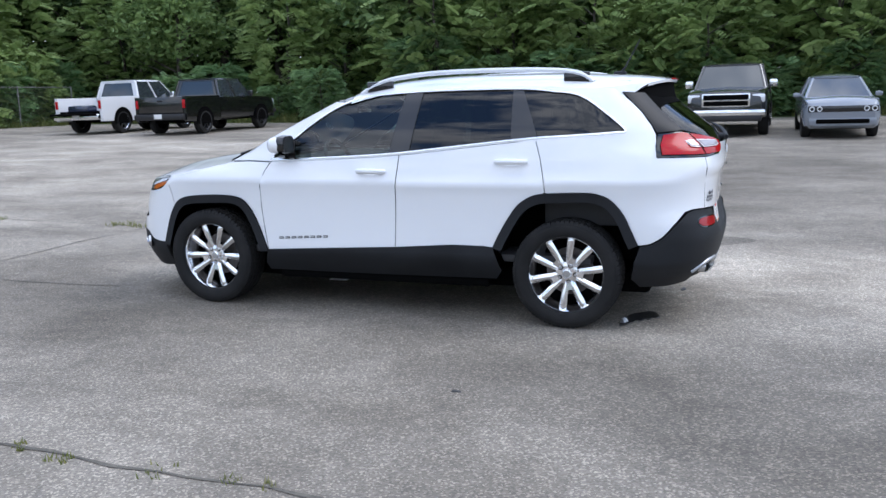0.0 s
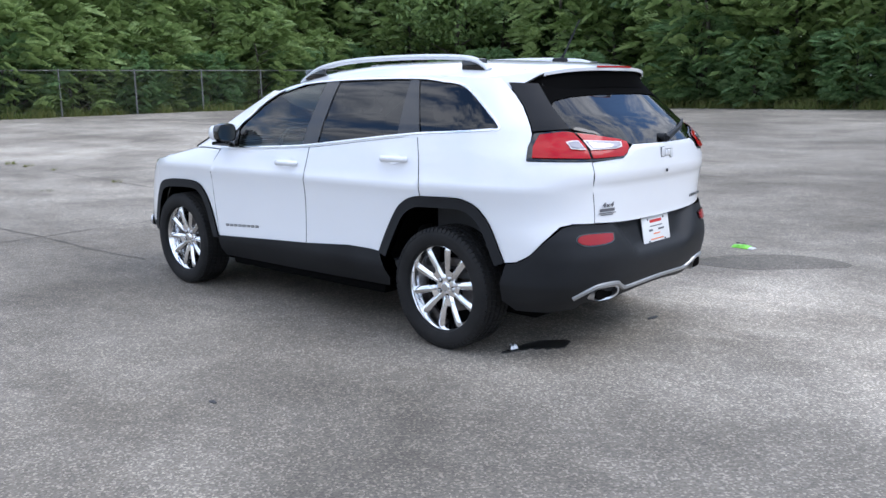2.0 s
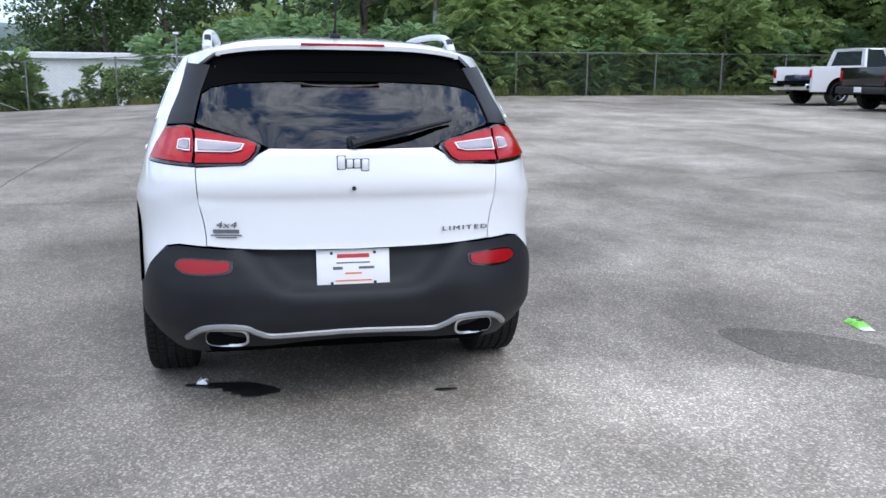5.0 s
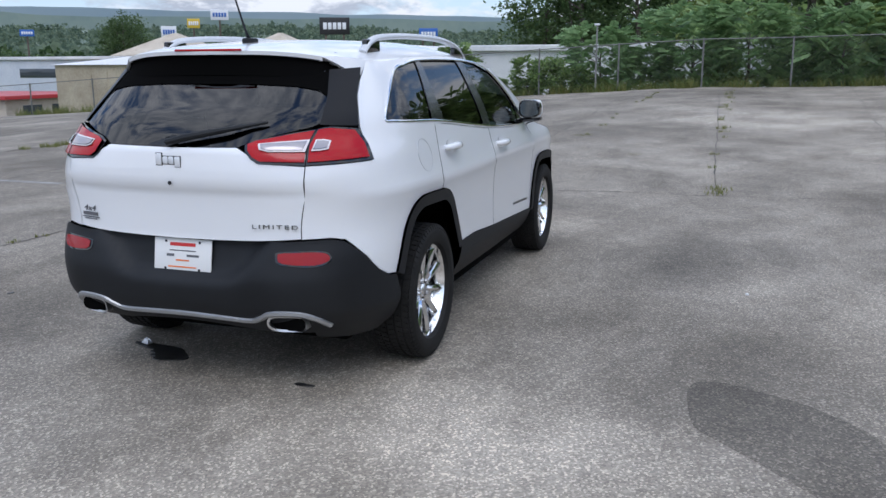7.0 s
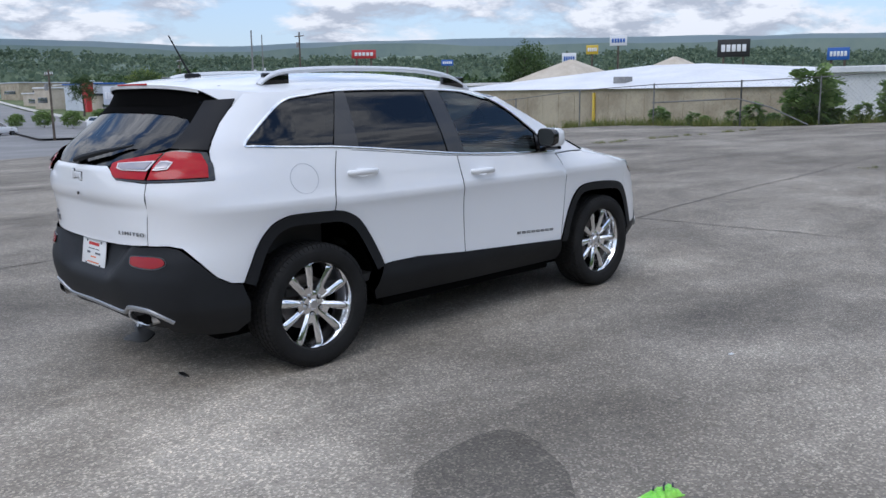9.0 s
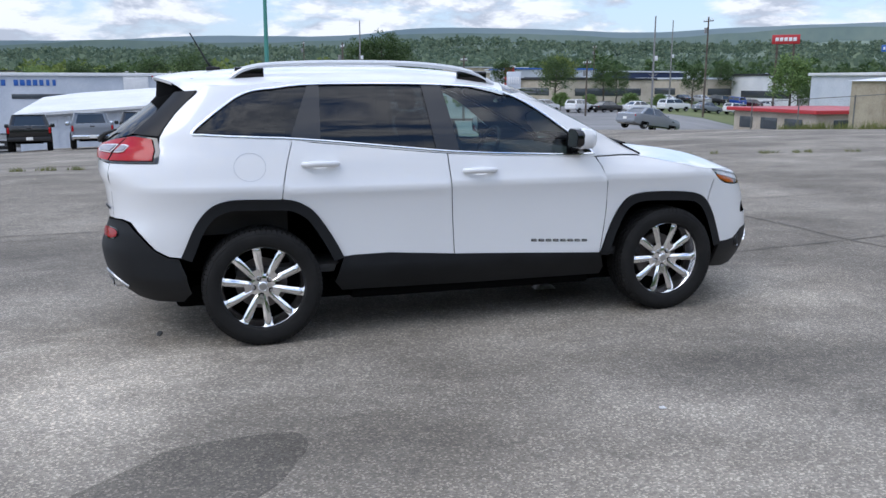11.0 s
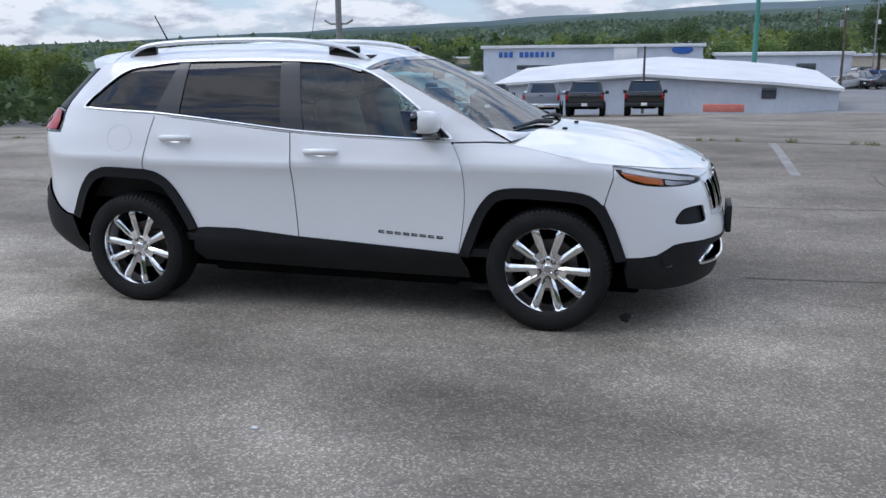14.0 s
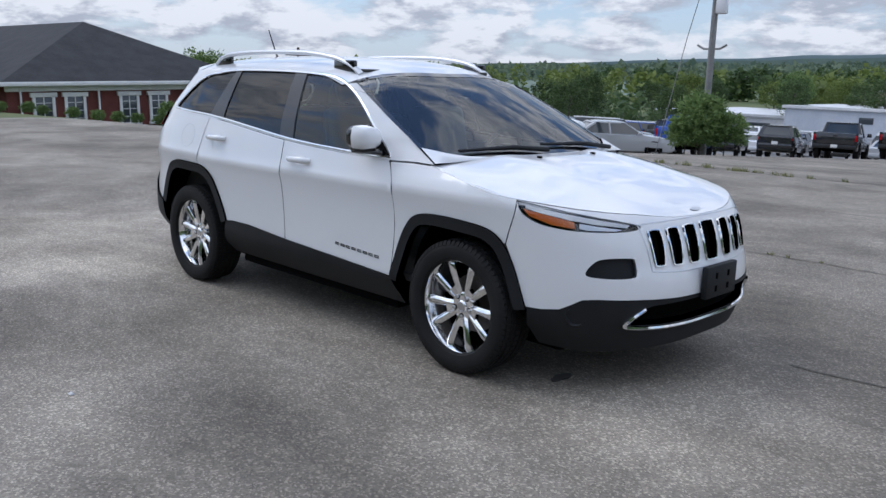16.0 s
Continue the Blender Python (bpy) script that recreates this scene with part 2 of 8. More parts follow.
def curve(table):
    """A smooth function through (v, value) pairs."""
    xs, ys = np.array([t[0] for t in table], float), np.array([t[1] for t in table], float)
    d = np.diff(ys) / np.diff(xs)
    m = np.zeros(len(xs))
    m[0], m[-1] = d[0], d[-1]
    for i in range(1, len(xs) - 1):
        m[i] = 0 if d[i - 1] * d[i] <= 0 else 2 * d[i - 1] * d[i] / (d[i - 1] + d[i])

    def f(v):
        v = min(max(v, xs[0]), xs[-1])
        i = min(int(np.searchsorted(xs, v, side="right")) - 1, len(xs) - 2)
        h = xs[i + 1] - xs[i]
        t = (v - xs[i]) / h
        return float((2 * t**3 - 3 * t**2 + 1) * ys[i] + (t**3 - 2 * t**2 + t) * h * m[i] + (-2 * t**3 + 3 * t**2) * ys[i + 1] + (t**3 - t**2) * h * m[i + 1])

    return f


def rounded(pts, n=6, closed=True):
    """A smooth outline through the points; a point given twice stays a corner."""
    out = []
    k = len(pts)
    for i in range(k if closed else k - 1):
        p1, p2 = pts[i], pts[(i + 1) % k]
        if p1 == p2:
            continue
        p0 = pts[(i - 1) % k] if closed or i > 0 else p1
        p3 = pts[(i + 2) % k] if closed or i + 2 < k else p2
        for j in range(n):
            t = j / n
            out.append(tuple(0.5 * (2 * b + (c - a) * t + (2 * a - 5 * b + 4 * c - d) * t * t + (3 * b - a - 3 * c + d) * t**3) for a, b, c, d in zip(p0, p1, p2, p3)))
    if not closed:
        out.append(tuple(pts[-1]))
    return out


def inside(p, loop):
    r, k = False, len(loop)
    for i in range(k):
        (x1, y1), (x2, y2) = loop[i - 1], loop[i]
        if (y1 > p[1]) != (y2 > p[1]) and p[0] < x1 + (p[1] - y1) / (y2 - y1) * (x2 - x1):
            r = not r
    return r


def panel_data(loops, step=0.05):
    """Fills an outline with holes by a fine net of triangles. Returns points (u, v), faces and border edges."""
    loops = [[tuple(map(float, p)) for i, p in enumerate(lp) if math.dist(p, lp[i - 1]) > 1e-4] for lp in loops]
    su, sv = step if isinstance(step, tuple) else (step, step)
    pts, edges = [], []
    for lp in loops:
        k = len(pts)
        dense = []
        for i, p in enumerate(lp):
            q = lp[(i + 1) % len(lp)]
            n = max(1, int(max(abs(q[0] - p[0]) / su, abs(q[1] - p[1]) / sv)))
            dense += [(p[0] + (q[0] - p[0]) * j / n, p[1] + (q[1] - p[1]) * j / n) for j in range(n)]
        pts += dense
        edges += [(k + i, k + (i + 1) % len(dense)) for i in range(len(dense))]
    ring = np.array(pts)
    lo, hi = ring.min(0), ring.max(0)
    nu, nv = max(1, int((hi[0] - lo[0]) / su)), max(1, int((hi[1] - lo[1]) / sv))

    def solid(p):
        return inside(p, loops[0]) and not any(inside(p, h) for h in loops[1:])

    for i in range(1, nu):
        for j in range(1, nv):
            p = (lo[0] + (hi[0] - lo[0]) * i / nu, lo[1] + (hi[1] - lo[1]) * j / nv)
            if (((ring - p) / (su, sv)) ** 2).sum(1).min() > 0.12 and solid(p):
                pts.append(p)
    vs, _, fs, *_ = geometry.delaunay_2d_cdt([Vector(p) for p in pts], edges, [], 0, 1e-6)
    vs = [(v.x, v.y) for v in vs]
    faces, count = [], {}
    for f in fs:
        c = (sum(vs[i][0] for i in f) / len(f), sum(vs[i][1] for i in f) / len(f))
        if solid(c):
            faces.append(list(f))
            for i in range(len(f)):
                e = tuple(sorted((f[i - 1], f[i])))
                count[e] = count.get(e, 0) + 1
    return vs, faces, [e for e, n in count.items() if n == 1]


def panel(name, loops, mp, material, parent, off=0.0, rim=0.02, step=0.05, side=1, label="", data=None, heart=Vector((0, 0, 0.7))):
    """A panel of sheet on the surface mp(u, v), raised by off, with a rim turned in at its border. side -1 mirrors it in y."""
    pts, faces, border = data or panel_data(loops, step)
    e = 1e-3
    P, N = [], []
    for u, v in pts:
        p = mp(u, v)
        n = (mp(u + e, v) - mp(u - e, v)).cross(mp(u, v + e) - mp(u, v - e))
        n = n.normalized() if n.length > 1e-12 else (p - heart).normalized()
        c = Vector((p.x * 0.75, p.y * 0.3, heart.z))
        if n.dot(p - c) < 0:
            n = -n
        P.append(p + n * off); N.append(n)
    F = []
    for f in faces:
        a, b_, c = P[f[0]], P[f[1]], P[f[2]]
        F.append(f if (b_ - a).cross(c - a).dot(N[f[0]]) >= 0 else list(reversed(f)))
    if rim:
        for i, j in border:
            k = len(P)
            d = (P[j] - P[i]).cross(N[i]).normalized()
            P += [P[i], P[j], P[j] - N[j] * rim, P[i] - N[i] * rim]
            N += [(d * 0.7 + N[i] * 0.7), (d * 0.7 + N[j] * 0.7), d, d]
            F.append([k, k + 1, k + 2, k + 3])
    if side < 0:
        P = [Vector((p.x, -p.y, p.z)) for p in P]
        N = [Vector((n.x, -n.y, n.z)) for n in N]
        F = [list(reversed(f)) for f in F]
    return mesh_ob(name, P, F, material, parent, label, True, N)


def strip_bm(line, mp, width, height, closed=False, off=0.0):
    """A thin moulding with a half-round section along a line of (u, v) on the surface mp."""
    b = bmesh.new()
    e = 1e-3
    P = [mp(*q) for q in line]
    rings = []
    for i, (u, v) in enumerate(line):
        n = (mp(u + e, v) - mp(u - e, v)).cross(mp(u, v + e) - mp(u, v - e)).normalized()
        c = Vector((P[i].x * 0.75, P[i].y * 0.3, 0.7))
        if n.dot(P[i] - c) < 0:
            n = -n
        a = P[i - 1] if (i > 0 or closed) else P[i]
        z = P[(i + 1) % len(P)] if (i < len(P) - 1 or closed) else P[i]
        s = (z - a).normalized().cross(n)
        rings.append([b.verts.new(P[i] + s * width / 2 * x + n * (off + height * y)) for x, y in ((-1, -0.5), (-0.8, 0.6), (0, 1), (0.8, 0.6), (1, -0.5))])
    for i in range(len(rings) if closed else len(rings) - 1):
        p, q = rings[i], rings[(i + 1) % len(rings)]
        for k in range(4):
            b.faces.new((p[k], p[k + 1], q[k + 1], q[k]))
    return b


def lettering(words, size, depth, material, parent, m, name="lettering", label="", shear=0.0, space=1.0, stretch=1.0):
    cu = bpy.data.curves.new("text", "FONT")
    cu.body, cu.size, cu.extrude, cu.align_x, cu.align_y, cu.shear, cu.space_character = words, size, depth, "CENTER", "CENTER", shear, space
    tmp = bpy.data.objects.new("text", cu)
    scene.collection.objects.link(tmp)
    bpy.context.view_layer.update()
    me = bpy.data.meshes.new_from_object(tmp.evaluated_get(bpy.context.evaluated_depsgraph_get()))
    bpy.data.objects.remove(tmp)
    me.transform(m @ Matrix.Diagonal((stretch, 1, 1, 1)))
    me.materials.clear()
    me.materials.append(material)
    ob = new(name, me)
    ob.parent = parent
    if label:
        tagged(ob, label)
    return ob

# ---- the white SUV ----
HW = curve([(0.16, 0.72), (0.28, 0.815), (0.36, 0.872), (0.44, 0.902), (0.56, 0.899), (0.70, 0.901), (0.80, 0.907), (0.86, 0.914), (0.90, 0.923), (0.918, 0.926), (0.94, 0.919), (0.98, 0.905), (1.06, 0.884), (1.14, 0.862), (1.24, 0.832), (1.36, 0.780), (1.48, 0.722), (1.56, 0.672), (1.62, 0.62)])
XF = curve([(0.16, 2.20), (0.28, 2.27), (0.42, 2.300), (0.52, 2.310), (0.60, 2.300), (0.66, 2.278), (0.76, 2.255), (0.86, 2.215), (0.95, 2.13), (1.1, 1.95), (1.7, 1.6)])
XR = curve([(0.16, -2.00), (0.28, -2.12), (0.36, -2.195), (0.45, -2.245), (0.56, -2.262), (0.66, -2.240), (0.74, -2.222), (0.80, -2.226), (0.93, -2.240), (0.985, -2.264), (1.02, -2.270), (1.10, -2.264), (1.138, -2.2600), (1.150, -2.2534), (1.157, -2.2471), (1.19, -2.2175), (1.236, -2.176), (1.34, -2.035), (1.44, -1.910), (1.54, -1.825), (1.62, -1.77)])
FS, RS = 1.30, -1.25
FN = curve([(0.16, 2.8), (0.65, 2.8), (0.86, 2.65), (1.0, 2.5), (1.2, 2.35), (1.7, 2.35)])
RN = curve([(0.16, 4.0), (0.40, 4.1), (0.66, 4.2), (0.80, 3.8), (1.08, 3.5), (1.18, 3.1), (1.30, 3.3), (1.45, 3.5), (1.62, 3.3)])
FL, RL = 1.45, 1.45


def plan_half(x, z):
    """Half the body's width at height z, before the rounding of its ends."""
    w = HW(z)
    if z > 1.0:
        k = min(1.0, (z - 1.0) / 0.15)
        w *= 1 - k * (0.055 * max(0.0, x - 0.1) ** 2)
    return w


def wall(s, z):
    """The left body wall: s is x along the flank and runs on round both corners to the middle of front and rear."""
    if s > FS:
        a = min((s - FS) / FL, 1.0) * math.pi / 2
        return Vector((FS + (XF(z) - FS) * max(math.sin(a), 0) ** (2 / FN(z)), plan_half(FS, z) * max(math.cos(a), 0.0) ** (2 / FN(z)), z))
    if s < RS:
        a = min((RS - s) / RL, 1.0) * math.pi / 2
        return Vector((RS - (RS - XR(z)) * max(math.sin(a), 0) ** (2 / RN(z)), plan_half(RS, z) * max(math.cos(a), 0.0) ** (2 / RN(z)), z))
    return Vector((s, plan_half(s, z), z))


def sx(x, z):
    """s of the point of the wall with this x."""
    if x > FS:
        return FS + FL * math.asin(min(1.0, ((x - FS) / (XF(z) - FS)) ** (FN(z) / 2))) / (math.pi / 2)
    if x < RS:
        return RS - RL * math.asin(min(1.0, ((RS - x) / (RS - XR(z))) ** (RN(z) / 2))) / (math.pi / 2)
    return x


def sy(y, z, front):
    """s of the point of the wall's end with this y."""
    if front:
        return FS + FL * math.acos(min(1.0, (max(y, 0) / plan_half(FS, z)) ** (FN(z) / 2))) / (math.pi / 2)
    return RS - RL * math.acos(min(1.0, (max(y, 0) / plan_half(RS, z)) ** (RN(z) / 2))) / (math.pi / 2)


def front_wall(q, z):
    """The nose across both sides: q runs from the middle to the left."""
    p = wall(FS + FL - abs(q), z)
    return p if q >= 0 else Vector((p.x, -p.y, p.z))


def rear_wall(q, z):
    p = wall(RS - RL + abs(q), z)
    return p if q >= 0 else Vector((p.x, -p.y, p.z))


def X(*pts):
    return [(sx(x, z), z) for x, z in pts]


def RY(*pts):
    """Rear points (y, z) as (q, z)."""
    return [(math.copysign(RL + sy(abs(y), z, False) - RS, y) if y else 0.0, z) for y, z in pts]


def FY(*pts):
    return [(math.copysign(FL + FS - sy(abs(y), z, True), y) if y else 0.0, z) for y, z in pts]


def FX(*pts):
    """Nose points given by x, as (q, z)."""
    return [(FL + FS - sx(x, z), z) for x, z in pts]


def across(pts):
    """Nose points given by their distance along the nose's skin from its middle, as (q, z)."""
    return FY(*[(math.copysign(plan_half(FS, z) * math.sin(math.pi / 2 * abs(q) / FL) ** 0.851, q), z) for q, z in pts])


def mirrored(pts):
    return [(-q, z) for q, z in reversed(pts)]


HOOD_MID = curve([(0.95, 1.128), (1.15, 1.114), (1.46, 1.088), (1.75, 1.042), (1.95, 0.988), (2.10, 0.932), (2.22, 0.868), (2.4, 0.75)])


def hood_z(x, y):
    return HOOD_MID(x) - (0.050 + 0.045 * min(1, max(0, (x - 1.08) / 0.5))) * (abs(y) / 0.87) ** 2.6 + 0.012 * math.exp(-((abs(y) - 0.42) / 0.12) ** 2) * min(1, max(0, (2.2 - x) / 0.5))


def hood(x, y):
    return Vector((x, y, hood_z(x, y)))


def hood_edge(s):
    """Height at which the wall meets the bonnet."""
    z = 0.93
    for _ in range(8):
        p = wall(s, z)
        z = 0.5 * z + 0.5 * hood_z(p.x, p.y)
    return z


ROOF_MID = curve([(-2.10, 1.540), (-1.9, 1.575), (-1.6, 1.606), (-1.1, 1.634), (-0.5, 1.640), (-0.1, 1.622), (0.15, 1.588), (0.40, 1.52)])


def roof_z(x, y):
    return ROOF_MID(x) - 0.085 * (abs(y) / 0.66) ** 3.2


def roof(x, y):
    return Vector((x, y, roof_z(x, y)))


def roof_edge(x):
    z = 1.54
    for _ in range(10):
        z = 0.5 * z + 0.5 * roof_z(x, wall(sx(x, z), z).y)
    return z


BADGE_DARK = mat("dark_chrome", (0.16, 0.165, 0.17), 0.3, 0.8)
BADGE = mat("badge_silver", (0.80, 0.81, 0.83), 0.35, 0.3)
MIRROR = mat("mirror_face", (0.34, 0.37, 0.38), 0.03, 1.0)
suv = thing("suv", "white compact SUV with black cladding on worn asphalt", "car")

# wheel arch outlines, (x, z)
ARCH_R = [(-1.805, 0.545), (-1.775, 0.61), (-1.716, 0.735), (-1.64, 0.825), (-1.56, 0.862), (-1.48, 0.872), (-1.30, 0.868), (-1.17, 0.858), (-1.09, 0.825), (-1.03, 0.775), (-0.96, 0.675), (-0.90, 0.57), (-0.868, 0.500)]
ARCH_F = [(0.842, 0.425), (0.885, 0.55), (0.935, 0.67), (0.985, 0.75), (1.04, 0.80), (1.12, 0.822), (1.25, 0.828), (1.42, 0.822), (1.55, 0.805), (1.63, 0.762), (1.69, 0.68), (1.735, 0.58), (1.785, 0.440)]
arch_r, arch_f = X(*rounded(ARCH_R, 4, False)), X(*rounded(ARCH_F, 4, False))
BELT = curve([(-1.62, 1.246), (-1.46, 1.236), (-0.97, 1.196), (-0.21, 1.122), (0.06, 1.105), (0.60, 1.084), (0.80, 1.080)])
WIN = [(0.795, 1.086), (0.795, 1.086), (0.74, 1.133), (0.575, 1.262), (0.41, 1.378), (0.27, 1.452), (0.14, 1.492), (0.0, 1.512), (-0.27, 1.526), (-0.62, 1.530), (-0.97, 1.526), (-1.15, 1.514), (-1.285, 1.490), (-1.375, 1.448), (-1.462, 1.376), (-1.530, 1.305), (-1.562, 1.258), (-1.555, 1.240), (-1.52, 1.238), (-1.46, 1.235), (-0.97, 1.196), (-0.59, 1.159), (-0.21, 1.122), (0.06, 1.105), (0.33, 1.094), (0.60, 1.084)]
win_line = rounded(WIN, 5)

# body sides with pillars, the sheet round the windows and the rear wings
wind_edge = [(1.13, 1.075), (0.98, 1.150), (0.80, 1.240), (0.62, 1.330), (0.45, 1.412), (0.32, 1.475)]
roof_line = [(x, roof_edge(x)) for x in np.linspace(0.20, -1.54, 15)]
d_post = [(-1.605, 1.520), (-1.672, 1.466), (-1.725, 1.422), (-1.790, 1.358), (-1.855, 1.275), (-1.885, 1.222), (-1.895, 1.15), (-1.905, 1.078)]
rear_down = RY((0.622, 1.072), (0.621, 1.02), (0.609, 0.90), (0.592, 0.752))
rear_down = [(RS - RL + q, z) for q, z in rear_down]
low_wing = [(RS - RL + q, z) for q, z in RY((0.70, 0.757), (0.755, 0.745))] + X((-2.005, 0.665), (-1.94, 0.592), (-1.87, 0.553))
belt_back = [(x, BELT(x) - 0.012) for x in np.linspace(-1.155, 0.79, 16)]
side_outer = X((0.80, 1.070), (0.98, 1.077)) + X(*wind_edge) + X(*roof_line) + X(*d_post) + rear_down + low_wing
side_outer += [p for p in arch_r if p[0] <= -1.232] + X((-1.228, 0.8665), (-1.226, 0.90), (-1.216, 0.964), (-1.19, 1.08), (-1.156, 1.19)) + belt_back[1:]
side_data = panel_data([side_outer, win_line], 0.045)
fuel = X(*[(-1.400 + 0.090 * math.cos(a), 1.055 + 0.080 * math.sin(a)) for a in np.linspace(0, 2 * math.pi, 33)[:-1]])

front_door = X((0.79, 1.066), (0.79, 1.066), (0.835, 1.0), (0.868, 0.90), (0.874, 0.74), (0.862, 0.60), (0.838, 0.432), (0.838, 0.432), (0.50, 0.448), (0.15, 0.463), (-0.166, 0.478), (-0.166, 0.478), (-0.178, 0.68), (-0.190, 0.90), (-0.205, 1.106), (-0.205, 1.106), (0.06, 1.090), (0.40, 1.076))
front_door = rounded(front_door, 4)
rear_low = X(*rounded([(-0.172, 0.482), (-0.30, 0.490), (-0.586, 0.508), (-0.74, 0.510), (-0.862, 0.502)], 3, False))
rear_door = [(-0.212, 1.106), (-0.197, 0.90), (-0.184, 0.68)] + rear_low + [p for p in reversed(arch_r) if p[0] > -1.218] + X((-1.221, 0.8665), (-1.219, 0.90), (-1.209, 0.964), (-1.184, 1.08), (-1.149, 1.192)) + [(x, BELT(x) - 0.016) for x in np.linspace(-1.10, -0.28, 9)]
fender_top = [(s, hood_edge(s) - 0.001) for s in np.linspace(sx(1.10, 1.05), sx(1.70, 0.95), 12)]
fender = X((0.842, 0.432), (0.868, 0.60), (0.880, 0.74), (0.874, 0.90), (0.841, 1.0), (0.805, 1.062), (0.98, 1.068)) + fender_top + X((1.700, 0.90), (1.672, 0.81), (1.655, 0.744)) + [p for p in reversed(arch_f) if 0.85 < p[0] < sx(1.648, 0.75)]

for sd_ in (1, -1):
    panel("body_side", None, wall, WHITE, suv, side=sd_, data=side_data)
    panel("side_lining", None, wall, CABIN, suv, off=-0.024, rim=0, side=sd_, data=side_data)
    fd = panel("front_door", [front_door], wall, WHITE, suv, side=sd_)
    rd = panel("rear_door", [rear_door], wall, WHITE, suv, side=sd_)
    panel("front_fender", [fender], wall, WHITE, suv, side=sd_)
    for shut in (X((0.840, 0.432), (0.866, 0.60), (0.878, 0.74), (0.872, 0.90), (0.838, 1.0), (0.800, 1.062)), X((-0.169, 0.480), (-0.181, 0.68), (-0.194, 0.90), (-0.209, 1.104)), X((-1.2245, 0.8665), (-1.2225, 0.90), (-1.2125, 0.964), (-1.187, 1.08), (-1.152, 1.19))):
        part("seam_fold", strip_bm(rounded(shut, 5, False), lambda u, v, k=sd_: Vector((wall(u, v).x, wall(u, v).y * k, v)), 0.030, 0.001, False, -0.012), WHITE, suv)
    if sd_ < 0:
        part("fuel_door_seam", strip_bm(fuel, lambda u, v: Vector((wall(u, v).x, -wall(u, v).y, v)), 0.004, 0.0012, True), SATIN, suv)

    def mp(u, v, k=sd_):
        p = wall(u, v)
        return Vector((p.x, p.y * k, p.z))

    # window band: black posts, chrome line, panes
    inner = [(u, v) for u, v in win_line]
    panel("rear_post", None, wall, POST, suv, off=-0.004, rim=0.02, side=sd_, data=panel_data([[(-1.165, 1.203), (-0.985, 1.190), (-0.965, 1.533), (-1.030, 1.530), (-1.085, 1.40)]], 0.05))
    panel("centre_post", None, wall, POST, suv, off=-0.004, rim=0.02, side=sd_, data=panel_data([[(-0.275, 1.125), (-0.125, 1.112), (-0.205, 1.520), (-0.330, 1.526)]], 0.05))
    panel("quarter_window", None, wall, PRIVACY, suv, off=-0.010, rim=0, side=sd_, data=panel_data([[(-1.30 + (u + 1.30) * 1.035, 1.37 + (v - 1.37) * 1.07) for u, v in inner if u < -1.06 and v > 1.30] + [(-1.585, 1.226), (-1.12, 1.195), (-1.06, 1.40), (-1.0, 1.545)]], 0.07)).visible_shadow = False
    panel("rear_door_window", None, wall, PRIVACY, suv, off=-0.010, rim=0, side=sd_, data=panel_data([[(-1.03, 1.185), (-0.26, 1.110), (-0.31, 1.545), (-0.62, 1.549), (-0.99, 1.545)]], 0.07)).visible_shadow = False
    panel("front_door_window", None, wall, CLEAR, suv, off=-0.010, rim=0, side=sd_, data=panel_data([[(-0.15, 1.102), (0.33, 1.080), (0.80, 1.070), (0.77, 1.13), (0.60, 1.268), (0.43, 1.388), (0.285, 1.466), (0.15, 1.508), (0.0, 1.530), (-0.22, 1.542)]], 0.07)).visible_shadow = False
    part("window_chrome", strip_bm(inner, mp, 0.015, 0.005, True), CHROME, suv, "bright chrome line round the side windows")
    panel("mirror_patch", None, wall, GLOSS_BLACK, suv, off=-0.006, rim=0.01, side=sd_, data=panel_data([[(0.60, 1.082), (0.79, 1.082), (0.70, 1.16), (0.62, 1.215)]], 0.06))
    # cladding
    def ring(arch, c, d):
        out = []
        for x, z in arch:
            v = Vector((x - c, z - 0.36))
            v = v - v.normalized() * d
            out.append((c + v.x, max(v.y + 0.36, 0.2)))
        return out
    ra, fa = rounded(ARCH_R, 3, False), rounded(ARCH_F, 3, False)
    panel("rear_arch_cladding", [X(*ra) + X(*reversed([(x, z) for x, z in ring(ra, -1.35, 0.062)]))], wall, BLACK_PLASTIC, suv, off=0.014, rim=0.05, side=sd_, step=0.04)
    panel("front_arch_cladding", [X(*fa) + X(*reversed(ring(fa, 1.33, 0.060)))], wall, BLACK_PLASTIC, suv, off=0.014, rim=0.05, side=sd_, step=0.04)
    sill = [(-0.80, 0.512), (-0.586, 0.514), (-0.17, 0.484), (0.30, 0.462), (0.842, 0.434), (0.89, 0.33), (0.885, 0.275), (0.0, 0.275), (-0.87, 0.285), (-0.92, 0.35), (-0.868, 0.505)]
    panel("sill_cladding", [sill], wall, BLACK_PLASTIC, suv, off=0.008, rim=0.10, side=sd_)
    # handles
    for hx, hz in ((-0.995, 1.062), (-0.005, 1.000)):
        y = wall(hx, hz).y
        b = bmesh.new()
        pts = [(hx + dx, (y + dy) * sd_, hz + 0.004 * math.cos(dx * 12)) for dx, dy in ((-0.105, 0.0), (-0.085, 0.026), (-0.04, 0.038), (0.02, 0.040), (0.07, 0.032), (0.105, 0.0))]
        tube_bm(pts, [0.012, 0.015, 0.016, 0.016, 0.017, 0.013], 10, b, 1.15)
        part("door_handle", b, WHITE, fd if hx > -0.5 else rd)
        cup = panel_data([[(hx + 0.062 * math.cos(a), hz + 0.003 + 0.034 * math.sin(a)) for a in np.linspace(0, 2 * math.pi, 25)[:-1]]], 0.04)
